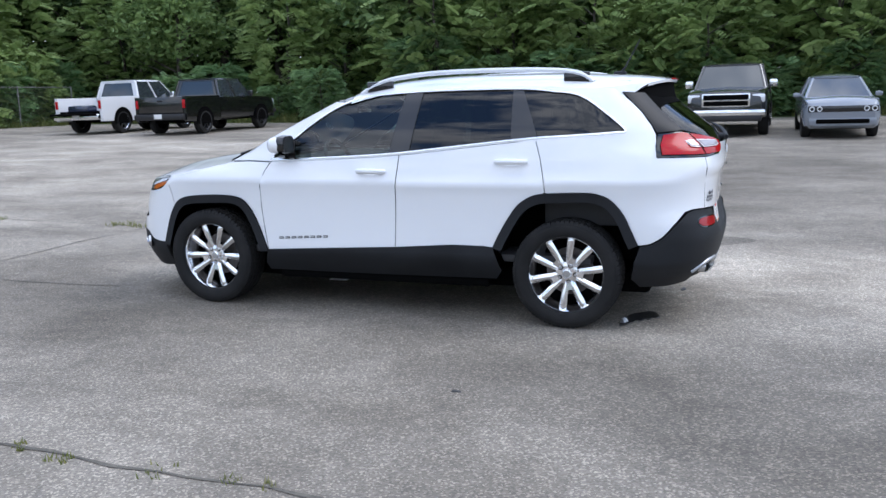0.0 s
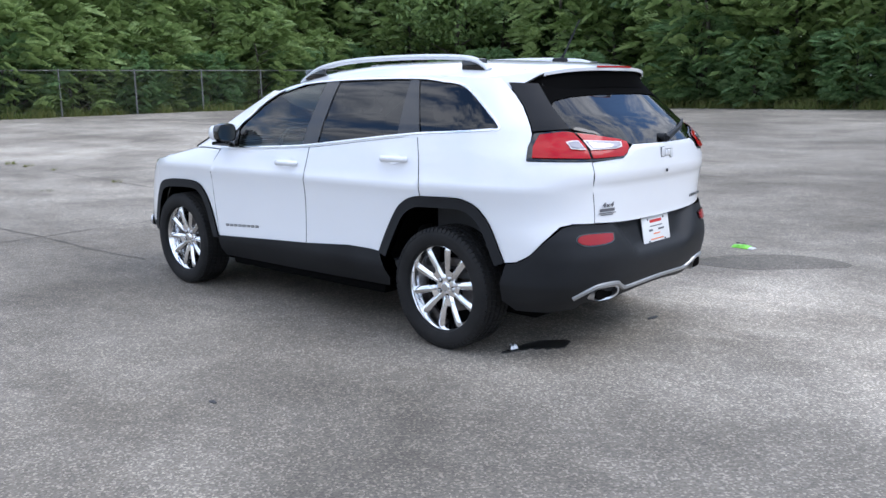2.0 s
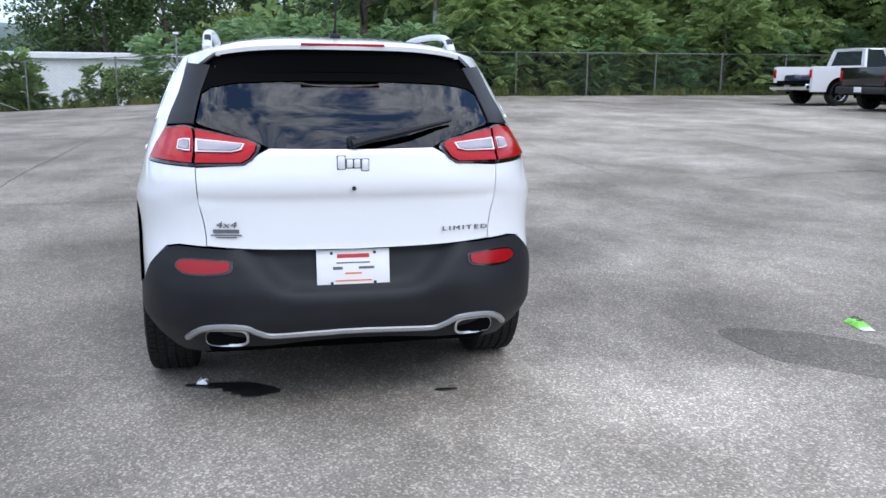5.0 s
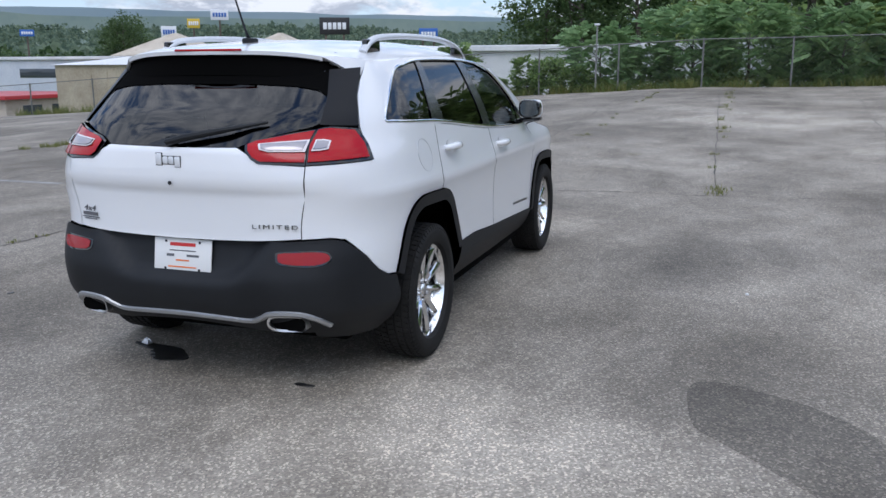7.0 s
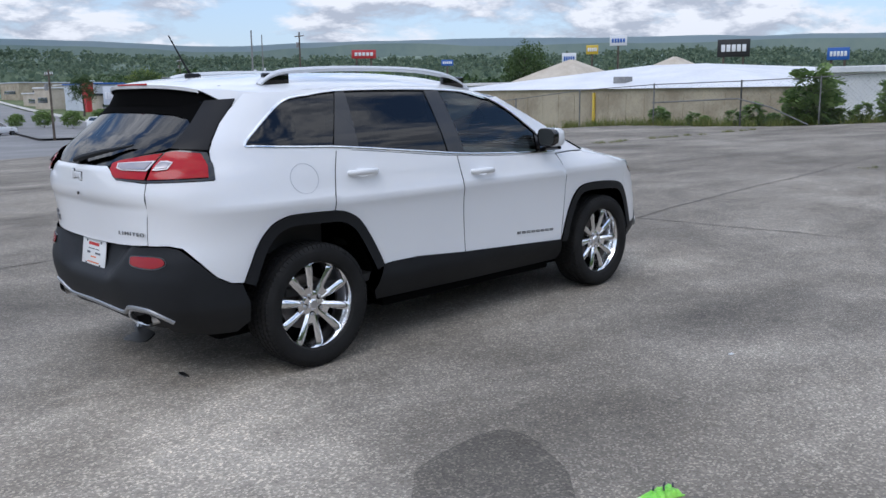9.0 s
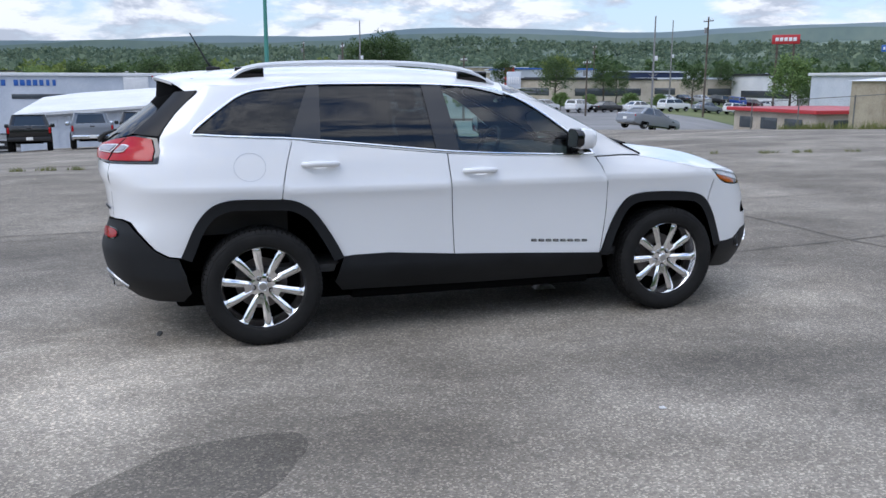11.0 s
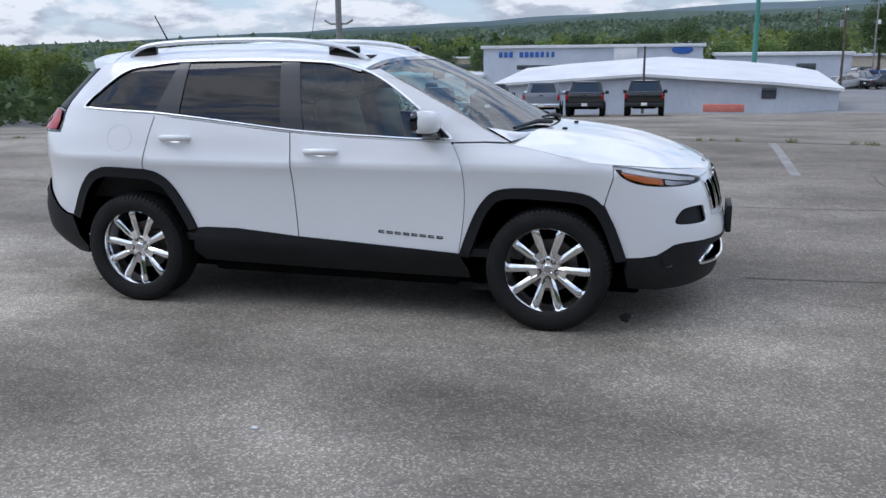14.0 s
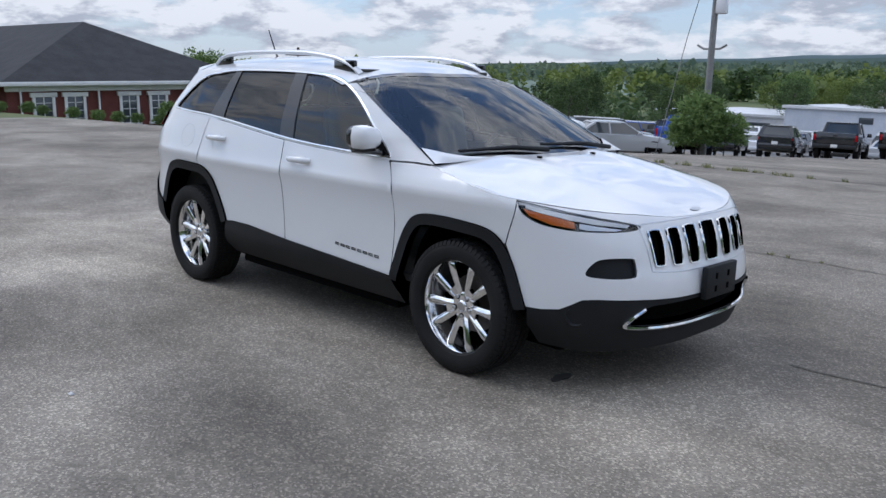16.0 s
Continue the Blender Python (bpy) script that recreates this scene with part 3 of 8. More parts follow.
        panel("handle_cup", None, lambda u, v, c=hx, w=hz: wall(u, v) - Vector((0, 0.012 * max(0, 1 - ((u - c) / 0.062) ** 2 - ((v - w) / 0.034) ** 2), 0)), WHITE, fd if hx > -0.5 else rd, off=0.003, rim=0.004, side=sd_, data=cup)
        part("handle_chrome", strip_bm([(hx - 0.085 + 0.17 * i / 8, hz - 0.010) for i in range(9)], lambda u, v, k=sd_: Vector((u, (wall(u, v).y + 0.038 * (1 - ((u - hx) / 0.11) ** 2)) * k, v)), 0.008, 0.006), SATIN, fd if hx > -0.5 else rd)
    # model name on the front door, as plain bars
    for i in range(8):
        x0 = 0.350 + i * 0.0512
        z0 = 0.541 - i * 0.0026
        panel("badge_bar", [[(x0, z0 - 0.008), (x0 + 0.036, z0 - 0.010), (x0 + 0.036, z0 + 0.006), (x0, z0 + 0.008)], [(x0 + 0.008, z0 - 0.003), (x0 + 0.036 - 0.004 * (i % 2), z0 - 0.004), (x0 + 0.036 - 0.004 * (i % 2), z0 + 0.001), (x0 + 0.008, z0 + 0.002)]], wall, BADGE_DARK, fd, off=0.003, rim=0.003, side=sd_, step=0.2)
    # mirror
    mb = bmesh.new()
    bmesh.ops.create_uvsphere(mb, u_segments=20, v_segments=12, radius=1.0)
    for v in mb.verts:
        c = v.co
        r = max(abs(c.x), abs(c.y), abs(c.z))
        c *= 0.55 + 0.45 / max(r, 0.3) * 0.75
        c.x *= 0.112 if c.x > 0 else 0.055
        c.y *= 0.096
        c.z *= 0.074 - 0.012 * c.y / 0.096
    bmesh.ops.transform(mb, matrix=Matrix.Translation((0.655, 0.942 * sd_, 1.187)), verts=mb.verts)
    mir = part("door_mirror", mb, WHITE, suv)
    part("mirror_base", tube_bm([(0.70, 0.855 * sd_, 1.10), (0.69, 0.89 * sd_, 1.108), (0.665, 0.95 * sd_, 1.115), (0.655, 1.02 * sd_, 1.118)], [0.03, 0.032, 0.034, 0.02], 10, None, 0.6), GLOSS_BLACK, mir)
    mg = bmesh.new()
    oval = [(math.copysign(abs(math.cos(a)) ** 0.6, math.cos(a)) * 0.068, math.copysign(abs(math.sin(a)) ** 0.7, math.sin(a)) * 0.055) for a in np.linspace(0, 2 * math.pi, 29)[:-1]]
    for dx, k in ((0.0, 1.0), (0.004, 1.0)):
        mg.faces.new([mg.verts.new((0.600 + dx, 0.946 * sd_ + y * k, 1.190 + z * k * (1 - 0.9 * y * sd_))) for y, z in oval])
    part("mirror_glass", mg, MIRROR, mir)
    ms = bmesh.new()
    loops_ = [[ms.verts.new((xx, 0.944 * sd_ + y * k, 1.189 + z * k * (1 - 0.9 * y * sd_))) for y, z in oval] for xx, k in ((0.606, 1.0), (0.598, 1.04), (0.600, 1.13), (0.640, 1.20), (0.665, 1.12))]
    for p_, q_ in zip(loops_, loops_[1:]):
        for a in range(len(oval)):
            ms.faces.new((p_[a], p_[(a + 1) % len(oval)], q_[(a + 1) % len(oval)], q_[a]))
    part("mirror_shell", ms, GLOSS_BLACK, mir)
    # roof rail
    rail_pts = [(-1.47, 0.0), (-1.44, 0.022), (-1.38, 0.048), (-1.25, 0.064), (-0.9, 0.072), (-0.4, 0.070), (-0.1, 0.062), (0.05, 0.045), (0.14, 0.020), (0.19, 0.0)]
    rp = rounded([(x, 0.585 - 0.02 * max(0, x + 0.2), roof_z(x, 0.585) + h) for x, h in rail_pts], 4, False)
    rp = [(x, y * sd_, z) for x, y, z in rp]
    rl = part("roof_rail", tube_bm(rp, 0.022, 10, None, 0.75), RAIL, suv, "raised satin silver roof rail")
    for fx, fl in ((-1.36, 0.17), (0.04, 0.20),):
        part("rail_foot", box_bm((fl, 0.03, 0.07), (fx, 0.583 * sd_, roof_z(fx, 0.583) + 0.022), 0.008), GLOSS_BLACK, rl)

# bonnet
h_edge = [(p.x, p.y - 0.001) for s in np.linspace(sx(1.06, 1.05), FL + FS - 0.03, 40) for p in (wall(s, hood_edge(s)),)]
h_front = [(x, y) for x, y in h_edge if y > 0.02]
hood_half = [(1.25, 0.0), (1.235, 0.3), (1.18, 0.56), (1.12, 0.70), (1.09, 0.80)] + [q for q in h_front if q[0] > 1.09]
nose = [(wall(FL + FS, hood_edge(FL + FS)).x - 0.001, 0.0)]
hood_out = hood_half[1:] + nose + [(x, -y) for x, y in reversed(nose[:-1])] + [(x, -y) for x, y in reversed(hood_half[1:])] + [(1.25, 0.0)]
panel("bonnet", [hood_out], hood, WHITE, suv, step=0.055)
part("washer_jet", box_bm((0.03, 0.018, 0.012), (1.34, 0.25, hood_z(1.34, 0.25) + 0.005), 0.004), DARK, suv)
part("washer_jet", box_bm((0.03, 0.018, 0.012), (1.34, -0.25, hood_z(1.34, -0.25) + 0.005), 0.004), DARK, suv)
# roof
roof_out = [(x, wall(sx(x, roof_edge(x)), roof_edge(x)).y) for x in np.linspace(0.20, -1.54, 18)]
ye = roof_out[0][1]
roof_out = [(0.335 - 0.135 * u * u, ye * u) for u in (0, 0.2, 0.4, 0.6, 0.8, 0.92)] + roof_out + [(-1.585, 0.5), (-1.62, 0.25), (-1.63, 0.0)]
roof_out = roof_out + [(x, -y) for x, y in reversed(roof_out[1:-1])]
panel("roof", [roof_out], roof, WHITE, suv, step=0.06, rim=0.01)


# windscreen
edge_x = curve([(0.0, 1.13), (0.16, 0.98), (0.36, 0.80), (0.55, 0.62), (0.74, 0.45), (0.87, 0.32), (1.0, 0.20)])
edge_z = curve([(0.0, 1.072), (0.16, 1.147), (0.36, 1.237), (0.55, 1.327), (0.74, 1.409), (0.87, 1.472), (1.0, roof_edge(0.20))])
SCREEN_BASE, SCREEN_TOP = 1.215, 0.335


def screen(u, w):
    """w runs from the base, 0, to the top edge, 1; u across. The sides lie on the body wall."""
    w = min(max(w, 0), 1)
    e = wall(edge_x(w), edge_z(w))
    zt = roof_z(SCREEN_TOP, 0)
    xc = SCREEN_BASE + (SCREEN_TOP - SCREEN_BASE) * w
    zc = 1.098 + (zt - 1.098) * w + 0.030 * math.sin(math.pi * w)
    a = abs(u)
    top = wall(edge_x(1.0), edge_z(1.0))
    lift = roof_z(SCREEN_TOP + (top.x - SCREEN_TOP) * u * u, top.y * u) - (zt + (top.z - zt) * a**2.4)
    return Vector((xc + (e.x - xc) * u * u, e.y * u, zc + (e.z - zc) * a**2.4 + lift * w**3))


scr = [(u, 0.0) for u in np.linspace(-1, 1, 13)] + [(1, w) for w in (0.25, 0.5, 0.75)] + [(u, 1.0) for u in np.linspace(1, -1, 13)] + [(-1, w) for w in (0.75, 0.5, 0.25)]
ws = panel("windscreen", [scr], screen, SCREEN, suv, rim=0, step=0.12)
ws.visible_shadow = False
scr_in = [(u * 0.965, 0.05 + w * 0.89) for u, w in scr]
panel("windscreen_border", [scr, scr_in], screen, GLOSS_BLACK, suv, off=0.002, rim=0, step=0.2)
cowl = [(1.30, 0.0), (1.28, 0.35), (1.22, 0.60), (1.15, 0.76), (1.09, 0.80), (1.10, 0.76), (1.15, 0.5), (1.19, 0.25), (1.20, 0.0)]
cowl_all = cowl + [(x, -y) for x, y in reversed(cowl[1:-1])]
panel("cowl", [cowl_all], lambda x, y: Vector((x, y, 1.090 - 0.04 * (y / 0.8) ** 2)), BLACK_PLASTIC, suv, rim=0.01, step=0.1)
for y0, y1 in ((0.62, -0.02), (-0.02, -0.60)):
    pts = [screen(y0 / 0.77, 0.03) + Vector((0.03, 0, 0.012)), screen((y0 * 0.6 + y1 * 0.4) / 0.77, 0.055) + Vector((0.012, 0, 0.02)), screen(y1 / 0.77, 0.075) + Vector((0.012, 0, 0.015))]
    part("wiper", tube_bm(pts, [0.014, 0.013, 0.008], 8), BLACK_PLASTIC, suv)

for k in (1, -1):
    ear = rounded([(0.56, 0.0), (0.72, 0.028), (0.84, 0.066), (0.93, 0.112), (1.0, 0.150), (1.0, 0.150), (1.0, 0.0), (1.0, 0.0)], 3)
    panel("bonnet_corner", [[(u * k, w) for u, w in ear]], screen, WHITE, suv, off=0.010, rim=0.010, step=0.08)

# nose: painted upper bumper with openings for lamps, slots and inlets
top_edge = [(FL + FS - s, hood_edge(s) - 0.004) for s in np.linspace(sx(1.705, 0.95), FS + FL - 0.03, 26)]
top_half = top_edge
low_half = FX((1.782, 0.452), (1.86, 0.452), (1.94, 0.462), (1.99, 0.490), (2.03, 0.516), (2.09, 0.523)) + FY((0.52, 0.520), (0.30, 0.512))
side_half = FX((1.678, 0.81), (1.661, 0.742), (1.694, 0.672), (1.738, 0.572))
half = list(reversed(top_half)) + side_half + low_half
nose_out = [(0.0, hood_edge(FL + FS) - 0.004)] + half + [(0.0, 0.510)] + mirrored(half)
lamp = rounded(FX((1.700, 0.958), (1.700, 0.958), (1.80, 0.944), (1.92, 0.922), (2.03, 0.898), (2.10, 0.880), (2.150, 0.858), (2.140, 0.838), (2.06, 0.832), (1.94, 0.838), (1.83, 0.856), (1.76, 0.886), (1.715, 0.927)), 4)
fog = rounded(FY((0.735, 0.638), (0.70, 0.698), (0.65, 0.714), (0.56, 0.714), (0.545, 0.700), (0.545, 0.640), (0.58, 0.622), (0.69, 0.622)), 4)
slots = []
for i in range(7):
    c = (i - 3) * 0.128
    top, bot = 0.846 - 0.004 * abs(i - 3), 0.662 + 0.004 * abs(i - 3)
    a, b_ = 0.037, 0.030
    slots.append(rounded([(c - a, top - 0.012), (c - a * 0.6, top), (c + a * 0.6, top), (c + a, top - 0.012), (c + a, (top + bot) / 2), (c + b_, bot + 0.012), (c + b_ * 0.6, bot), (c - b_ * 0.6, bot), (c - b_, bot + 0.012), (c - a, (top + bot) / 2)], 3))
slots = [across(sl) for sl in slots]
bumper = panel("front_bumper", [nose_out, lamp, mirrored(lamp), fog, mirrored(fog)] + slots, front_wall, WHITE, suv, step=0.05, rim=0.03)
# white folds under the bonnet's seam
for k in (1, -1):
    fold = [(u, hood_edge(u) - 0.004) for u in np.linspace(sx(1.12, 1.05), FL + FS - 0.002, 40)]
    part("seam_fold", strip_bm(fold, lambda u, v, k=k: Vector((wall(u, v).x, wall(u, v).y * k, v)), 0.034, 0.001, False, -0.010), WHITE, bumper)
for sl in slots:
    c = sum(q for q, _ in sl) / len(sl)
    m_ = sum(z for _, z in sl) / len(sl)
    big = [(c + (q - c) * 1.17, m_ + (z - m_) * 1.05) for q, z in sl]
    panel("grille_frame", [big, sl], front_wall, CHROME, bumper, off=0.009, rim=0.03, step=0.3, label="chrome grille slot frame")
    panel("grille_mesh", [sl], front_wall, DARK, bumper, off=-0.028, rim=0, step=0.3)
gl = [(-0.47, 0.866), (-0.47, 0.866), (-0.2, 0.874), (0.2, 0.874), (0.47, 0.866), (0.47, 0.866), (0.455, 0.76), (0.44, 0.648), (0.44, 0.648), (0.2, 0.634), (-0.2, 0.634), (-0.44, 0.648), (-0.44, 0.648), (-0.455, 0.76)]
part("grille_line", strip_bm(across(rounded(gl, 5)), front_wall, 0.007, 0.002, True), SATIN, bumper)
panel("badge_plate", [rounded([(-0.05, 0.0), (0, 0.012), (0.05, 0.0), (0, -0.012)], 5)], lambda u, v: hood(2.165 + v, u), SATIN, suv, off=0.003, rim=0.004, step=0.3)
for k in (1, -1):
    L, Fg = (lamp, fog) if k > 0 else (mirrored(lamp), mirrored(fog))
    hl = panel("headlight", [L], front_wall, GLOSS_BLACK, suv, off=-0.030, rim=0, step=0.08, label="slim headlight with a row of clear lamps and an amber corner")
    panel("lens", [L], front_wall, LENS_CLEAR, hl, off=0.001, rim=0.004, step=0.08).visible_shadow = False
    led = FX((1.74, 0.944), (1.83, 0.930), (1.93, 0.911), (2.03, 0.891), (2.125, 0.866), (2.122, 0.853), (2.03, 0.868), (1.93, 0.886), (1.83, 0.908), (1.745, 0.929))
    panel("lamp_strip", [[(q * k, z) for q, z in led]], front_wall, mat("lamp_white", (0.93, 0.94, 0.95), 0.25, 0.0), hl, off=-0.006, rim=0.014, step=0.1)
    amb = FX((1.735, 0.926), (1.84, 0.904), (1.955, 0.878), (1.965, 0.846), (1.87, 0.858), (1.77, 0.891))
    panel("indicator", [[(q * k, z) for q, z in amb]], front_wall, AMBER, hl, off=-0.008, rim=0.004, step=0.1)
    ref = FX((1.975, 0.874), (2.04, 0.862), (2.115, 0.848), (2.10, 0.841), (2.01, 0.842), (1.98, 0.848))
    panel("reflector_bowl", [[(q * k, z) for q, z in ref]], front_wall, SATIN, hl, off=-0.016, rim=0.004, step=0.1)
    panel("air_inlet", [Fg], front_wall, BLACK_PLASTIC, bumper, off=-0.022, rim=0, step=0.1, label="dark lower lamp recess")

# lower front bumper, black, with the lower grille
lo_side = FX((1.790, 0.444), (1.775, 0.36), (1.79, 0.255))
lo_bot = FX((1.95, 0.235), (2.1, 0.245)) + FY((0.45, 0.262), (0.2, 0.268))
lo_top = [(q, z - 0.005) for q, z in low_half]
low_out = [(0.0, 0.505)] + list(reversed(lo_top)) + lo_side + lo_bot + [(0.0, 0.27)] + mirrored(list(reversed(lo_top)) + lo_side + lo_bot)
mouth = [(0.0, 0.492)] + FY((0.30, 0.492), (0.47, 0.488), (0.51, 0.475), (0.575, 0.415), (0.56, 0.395), (0.40, 0.388), (0.2, 0.385)) + [(0.0, 0.385)]
mouth = mouth + mirrored(mouth[1:-1])
lowb = panel("lower_front_bumper", [low_out, mouth], front_wall, BLACK_PLASTIC, suv, off=0.004, rim=0.06, step=0.06)
panel("lower_grille", [mouth], front_wall, DARK, lowb, off=-0.045, rim=0, step=0.2)
line = FY((0.515, 0.475), (0.585, 0.415), (0.58, 0.388), (0.42, 0.376), (0.2, 0.372))
line = rounded(line + [(0.0, 0.372)] + mirrored(line), 4, False)
part("chrome_strip", strip_bm(line, front_wall, 0.022, 0.012, False, 0.006), CHROME, lowb, "curved chrome strip under the lower grille")
for k in (1, -1):
    b = lathe_bm([(0.0, 0.02), (0.04, 0.018), (0.048, 0.0)], 16)
    p = front_wall(*FY((0.76 * k, 0.435))[0])
    bmesh.ops.transform(b, matrix=Matrix.Translation(p + Vector((0.0, 0, 0))) @ Matrix.Rotation(radians(-50 * k), 4, "Z"), verts=b.verts)
    part("fog_lamp", b, SATIN, lowb)
pb = box_bm((0.035, 0.305, 0.165), (2.330, 0.0, 0.562), 0.008)
holder = part("plate_holder", pb, BLACK_PLASTIC, suv, "black empty front plate holder")
for dy, dz in ((-0.06, 0.03), (0.06, 0.03), (-0.06, -0.035), (0.06, -0.035)):
    part("slot_hole", box_bm((0.004, 0.018, 0.03), (2.3485, dy, 0.562 + dz), 0.001), DARK, holder)

# tail
gate_half = RY((0.20, 1.148), (0.33, 1.150), (0.372, 1.128), (0.425, 1.085), (0.618, 1.070), (0.617, 1.02), (0.605, 0.90), (0.588, 0.754), (0.40, 0.742), (0.2, 0.736))
gate_out = [(0.0, 1.146)] + gate_half + [(0.0, 0.733)] + mirrored(gate_half)
gate = panel("tailgate", [gate_out], rear_wall, WHITE, suv, step=(0.06, 0.03))
g_half = RY((0.25, 1.152), (0.33, 1.154), (0.385, 1.180), (0.52, 1.215), (0.60, 1.235), (0.625, 1.25), (0.60, 1.36), (0.57, 1.455), (0.54, 1.475), (0.3, 1.487))
g_out = [(0.0, 1.150)] + g_half + [(0.0, 1.490)] + mirrored(g_half)
rg = panel("rear_window", [g_out], rear_wall, PRIVACY, suv, off=-0.004, rim=0, step=0.08)
rg.visible_shadow = False
band = RY((0.25, 1.412), (0.45, 1.404), (0.560, 1.385), (0.598, 1.360), (0.575, 1.465), (0.3, 1.485))
panel("window_band", [[(0.0, 1.413)] + band + [(0.0, 1.488)] + mirrored(band)], rear_wall, DARK, suv, off=0.0, rim=0, step=0.06)
for k in (1, -1):
    blk = RY((0.625, 1.240), (0.60, 1.36), (0.560, 1.475))
    edge = [(RL - (RS - sx(x, z)), z) for x, z in ((-1.668, 1.485), (-1.722, 1.430), (-1.795, 1.360), (-1.862, 1.275), (-1.890, 1.230))]
    fin = blk + edge
    panel("rear_side_fin", [[(q * k, z) for q, z in fin]], rear_wall, FIN, suv, off=0.003, rim=0.02, step=0.06)
    # tail lamp: outer part on the wing, inner part on the tailgate
    tip = [(RL - (RS - sx(x, z)), z) for x, z in ((-1.898, 1.218), (-1.888, 1.15), (-1.900, 1.082))]
    outer = tip + RY((0.622, 1.076), (0.622, 1.222), (0.645, 1.228), (0.670, 1.230))
    innr = RY((0.618, 1.076), (0.435, 1.083), (0.398, 1.103), (0.372, 1.135), (0.362, 1.160), (0.40, 1.180), (0.54, 1.208), (0.618, 1.221))
    for nm, pl in (("tail_light", outer), ("tail_light", innr)):
        base = panel(nm, [[(q * k, z) for q, z in pl]], rear_wall, GLOSS_BLACK, suv if nm == "tail_light" and pl is outer else gate, off=0.004, rim=0.02, step=0.05, label="red tail light with a clear centre bar and black surround")
        c = (sum(q for q, _ in pl) / len(pl), sum(z for _, z in pl) / len(pl))
        if pl is outer:
            tipr = [(RL - (RS - sx(x, z)), z) for x, z in ((-1.925, 1.210), (-1.915, 1.15), (-1.930, 1.094))]
            red = tipr + RY((0.626, 1.088), (0.626, 1.215), (0.645, 1.219), (0.660, 1.221))
            bar = RY((0.630, 1.129), (0.630, 1.172), (0.655, 1.173), (0.680, 1.166), (0.684, 1.134), (0.655, 1.129))
        else:
            red = RY((0.614, 1.088), (0.44, 1.094), (0.408, 1.110), (0.385, 1.138), (0.378, 1.158), (0.41, 1.172), (0.54, 1.199), (0.614, 1.212))
            bar = RY((0.610, 1.127), (0.47, 1.131), (0.434, 1.139), (0.422, 1.158), (0.50, 1.165), (0.610, 1.173))
        panel("red_lens", [rounded([(q * k, z) for q, z in red], 1)], rear_wall, RED_LENS, base, off=0.014, rim=0.014, step=0.05)
        panel("lens_rim", [[(q * k, z) for q, z in bar]], rear_wall, LENS_RIM, base, off=0.017, rim=0.006, step=0.05)
        mq, mz = sum(q for q, _ in bar) / len(bar), sum(z for _, z in bar) / len(bar)
        core = [(mq + (q - mq) * (0.90 if pl is innr else 0.80), mz + (z - mz) * 0.68) for q, z in bar]
        panel("clear_bar", [[(q * k, z) for q, z in core]], rear_wall, WHITE_LENS, base, off=0.020, rim=0.004, step=0.05)
    # bumper reflector
    rf = rounded(RY((0.702, 0.662), (0.694, 0.686), (0.65, 0.695), (0.52, 0.691), (0.498, 0.678), (0.522, 0.648), (0.65, 0.642)), 3)
    mq, mz = sum(q for q, _ in rf) / len(rf), sum(z for _, z in rf) / len(rf)
    panel("reflector_bezel", [[((mq + (q - mq) * 1.09) * k, mz + (z - mz) * 1.28) for q, z in rf]], rear_wall, GLOSS_BLACK, suv, off=0.015, rim=0.014, step=0.06)
    panel("rear_reflector", [[(q * k, z) for q, z in rf]], rear_wall, REFLECTOR, suv, off=0.019, rim=0.014, step=0.06, label="red bumper reflector")

# rear bumper, black, with a recess for the plate
rb_side = [(RL - (RS - sx(x, z)), z) for x, z in ((-2.01, 0.66), (-1.945, 0.588), (-1.875, 0.548), (-1.815, 0.538), (-1.78, 0.44), (-1.755, 0.33), (-1.80, 0.27))]
rb_top = RY((0.2, 0.728), (0.40, 0.734), (0.606, 0.746), (0.70, 0.750), (0.745, 0.738))
rb_bot = [(RL - (RS - sx(x, z)), z) for x, z in ((-1.95, 0.268), (-2.06, 0.285))] + RY((0.60, 0.318), (0.35, 0.325), (0.15, 0.345))
rb_half = rb_top + rb_side + rb_bot
rb_out = [(0.0, 0.726)] + rb_half + [(0.0, 0.350)] + mirrored(rb_half)


def bumper_wall(q, z):
    """The rear bumper with the plate's dish pressed in."""
    p = rear_wall(q, z)
    a = abs(p.y)
    k = 1 / (1 + math.exp((a - (0.30 + 0.13 * (z - 0.58) / 0.15)) / 0.024)) / (1 + math.exp((0.560 - z) / 0.012))
    return p + Vector((0.058 * k, 0, 0))


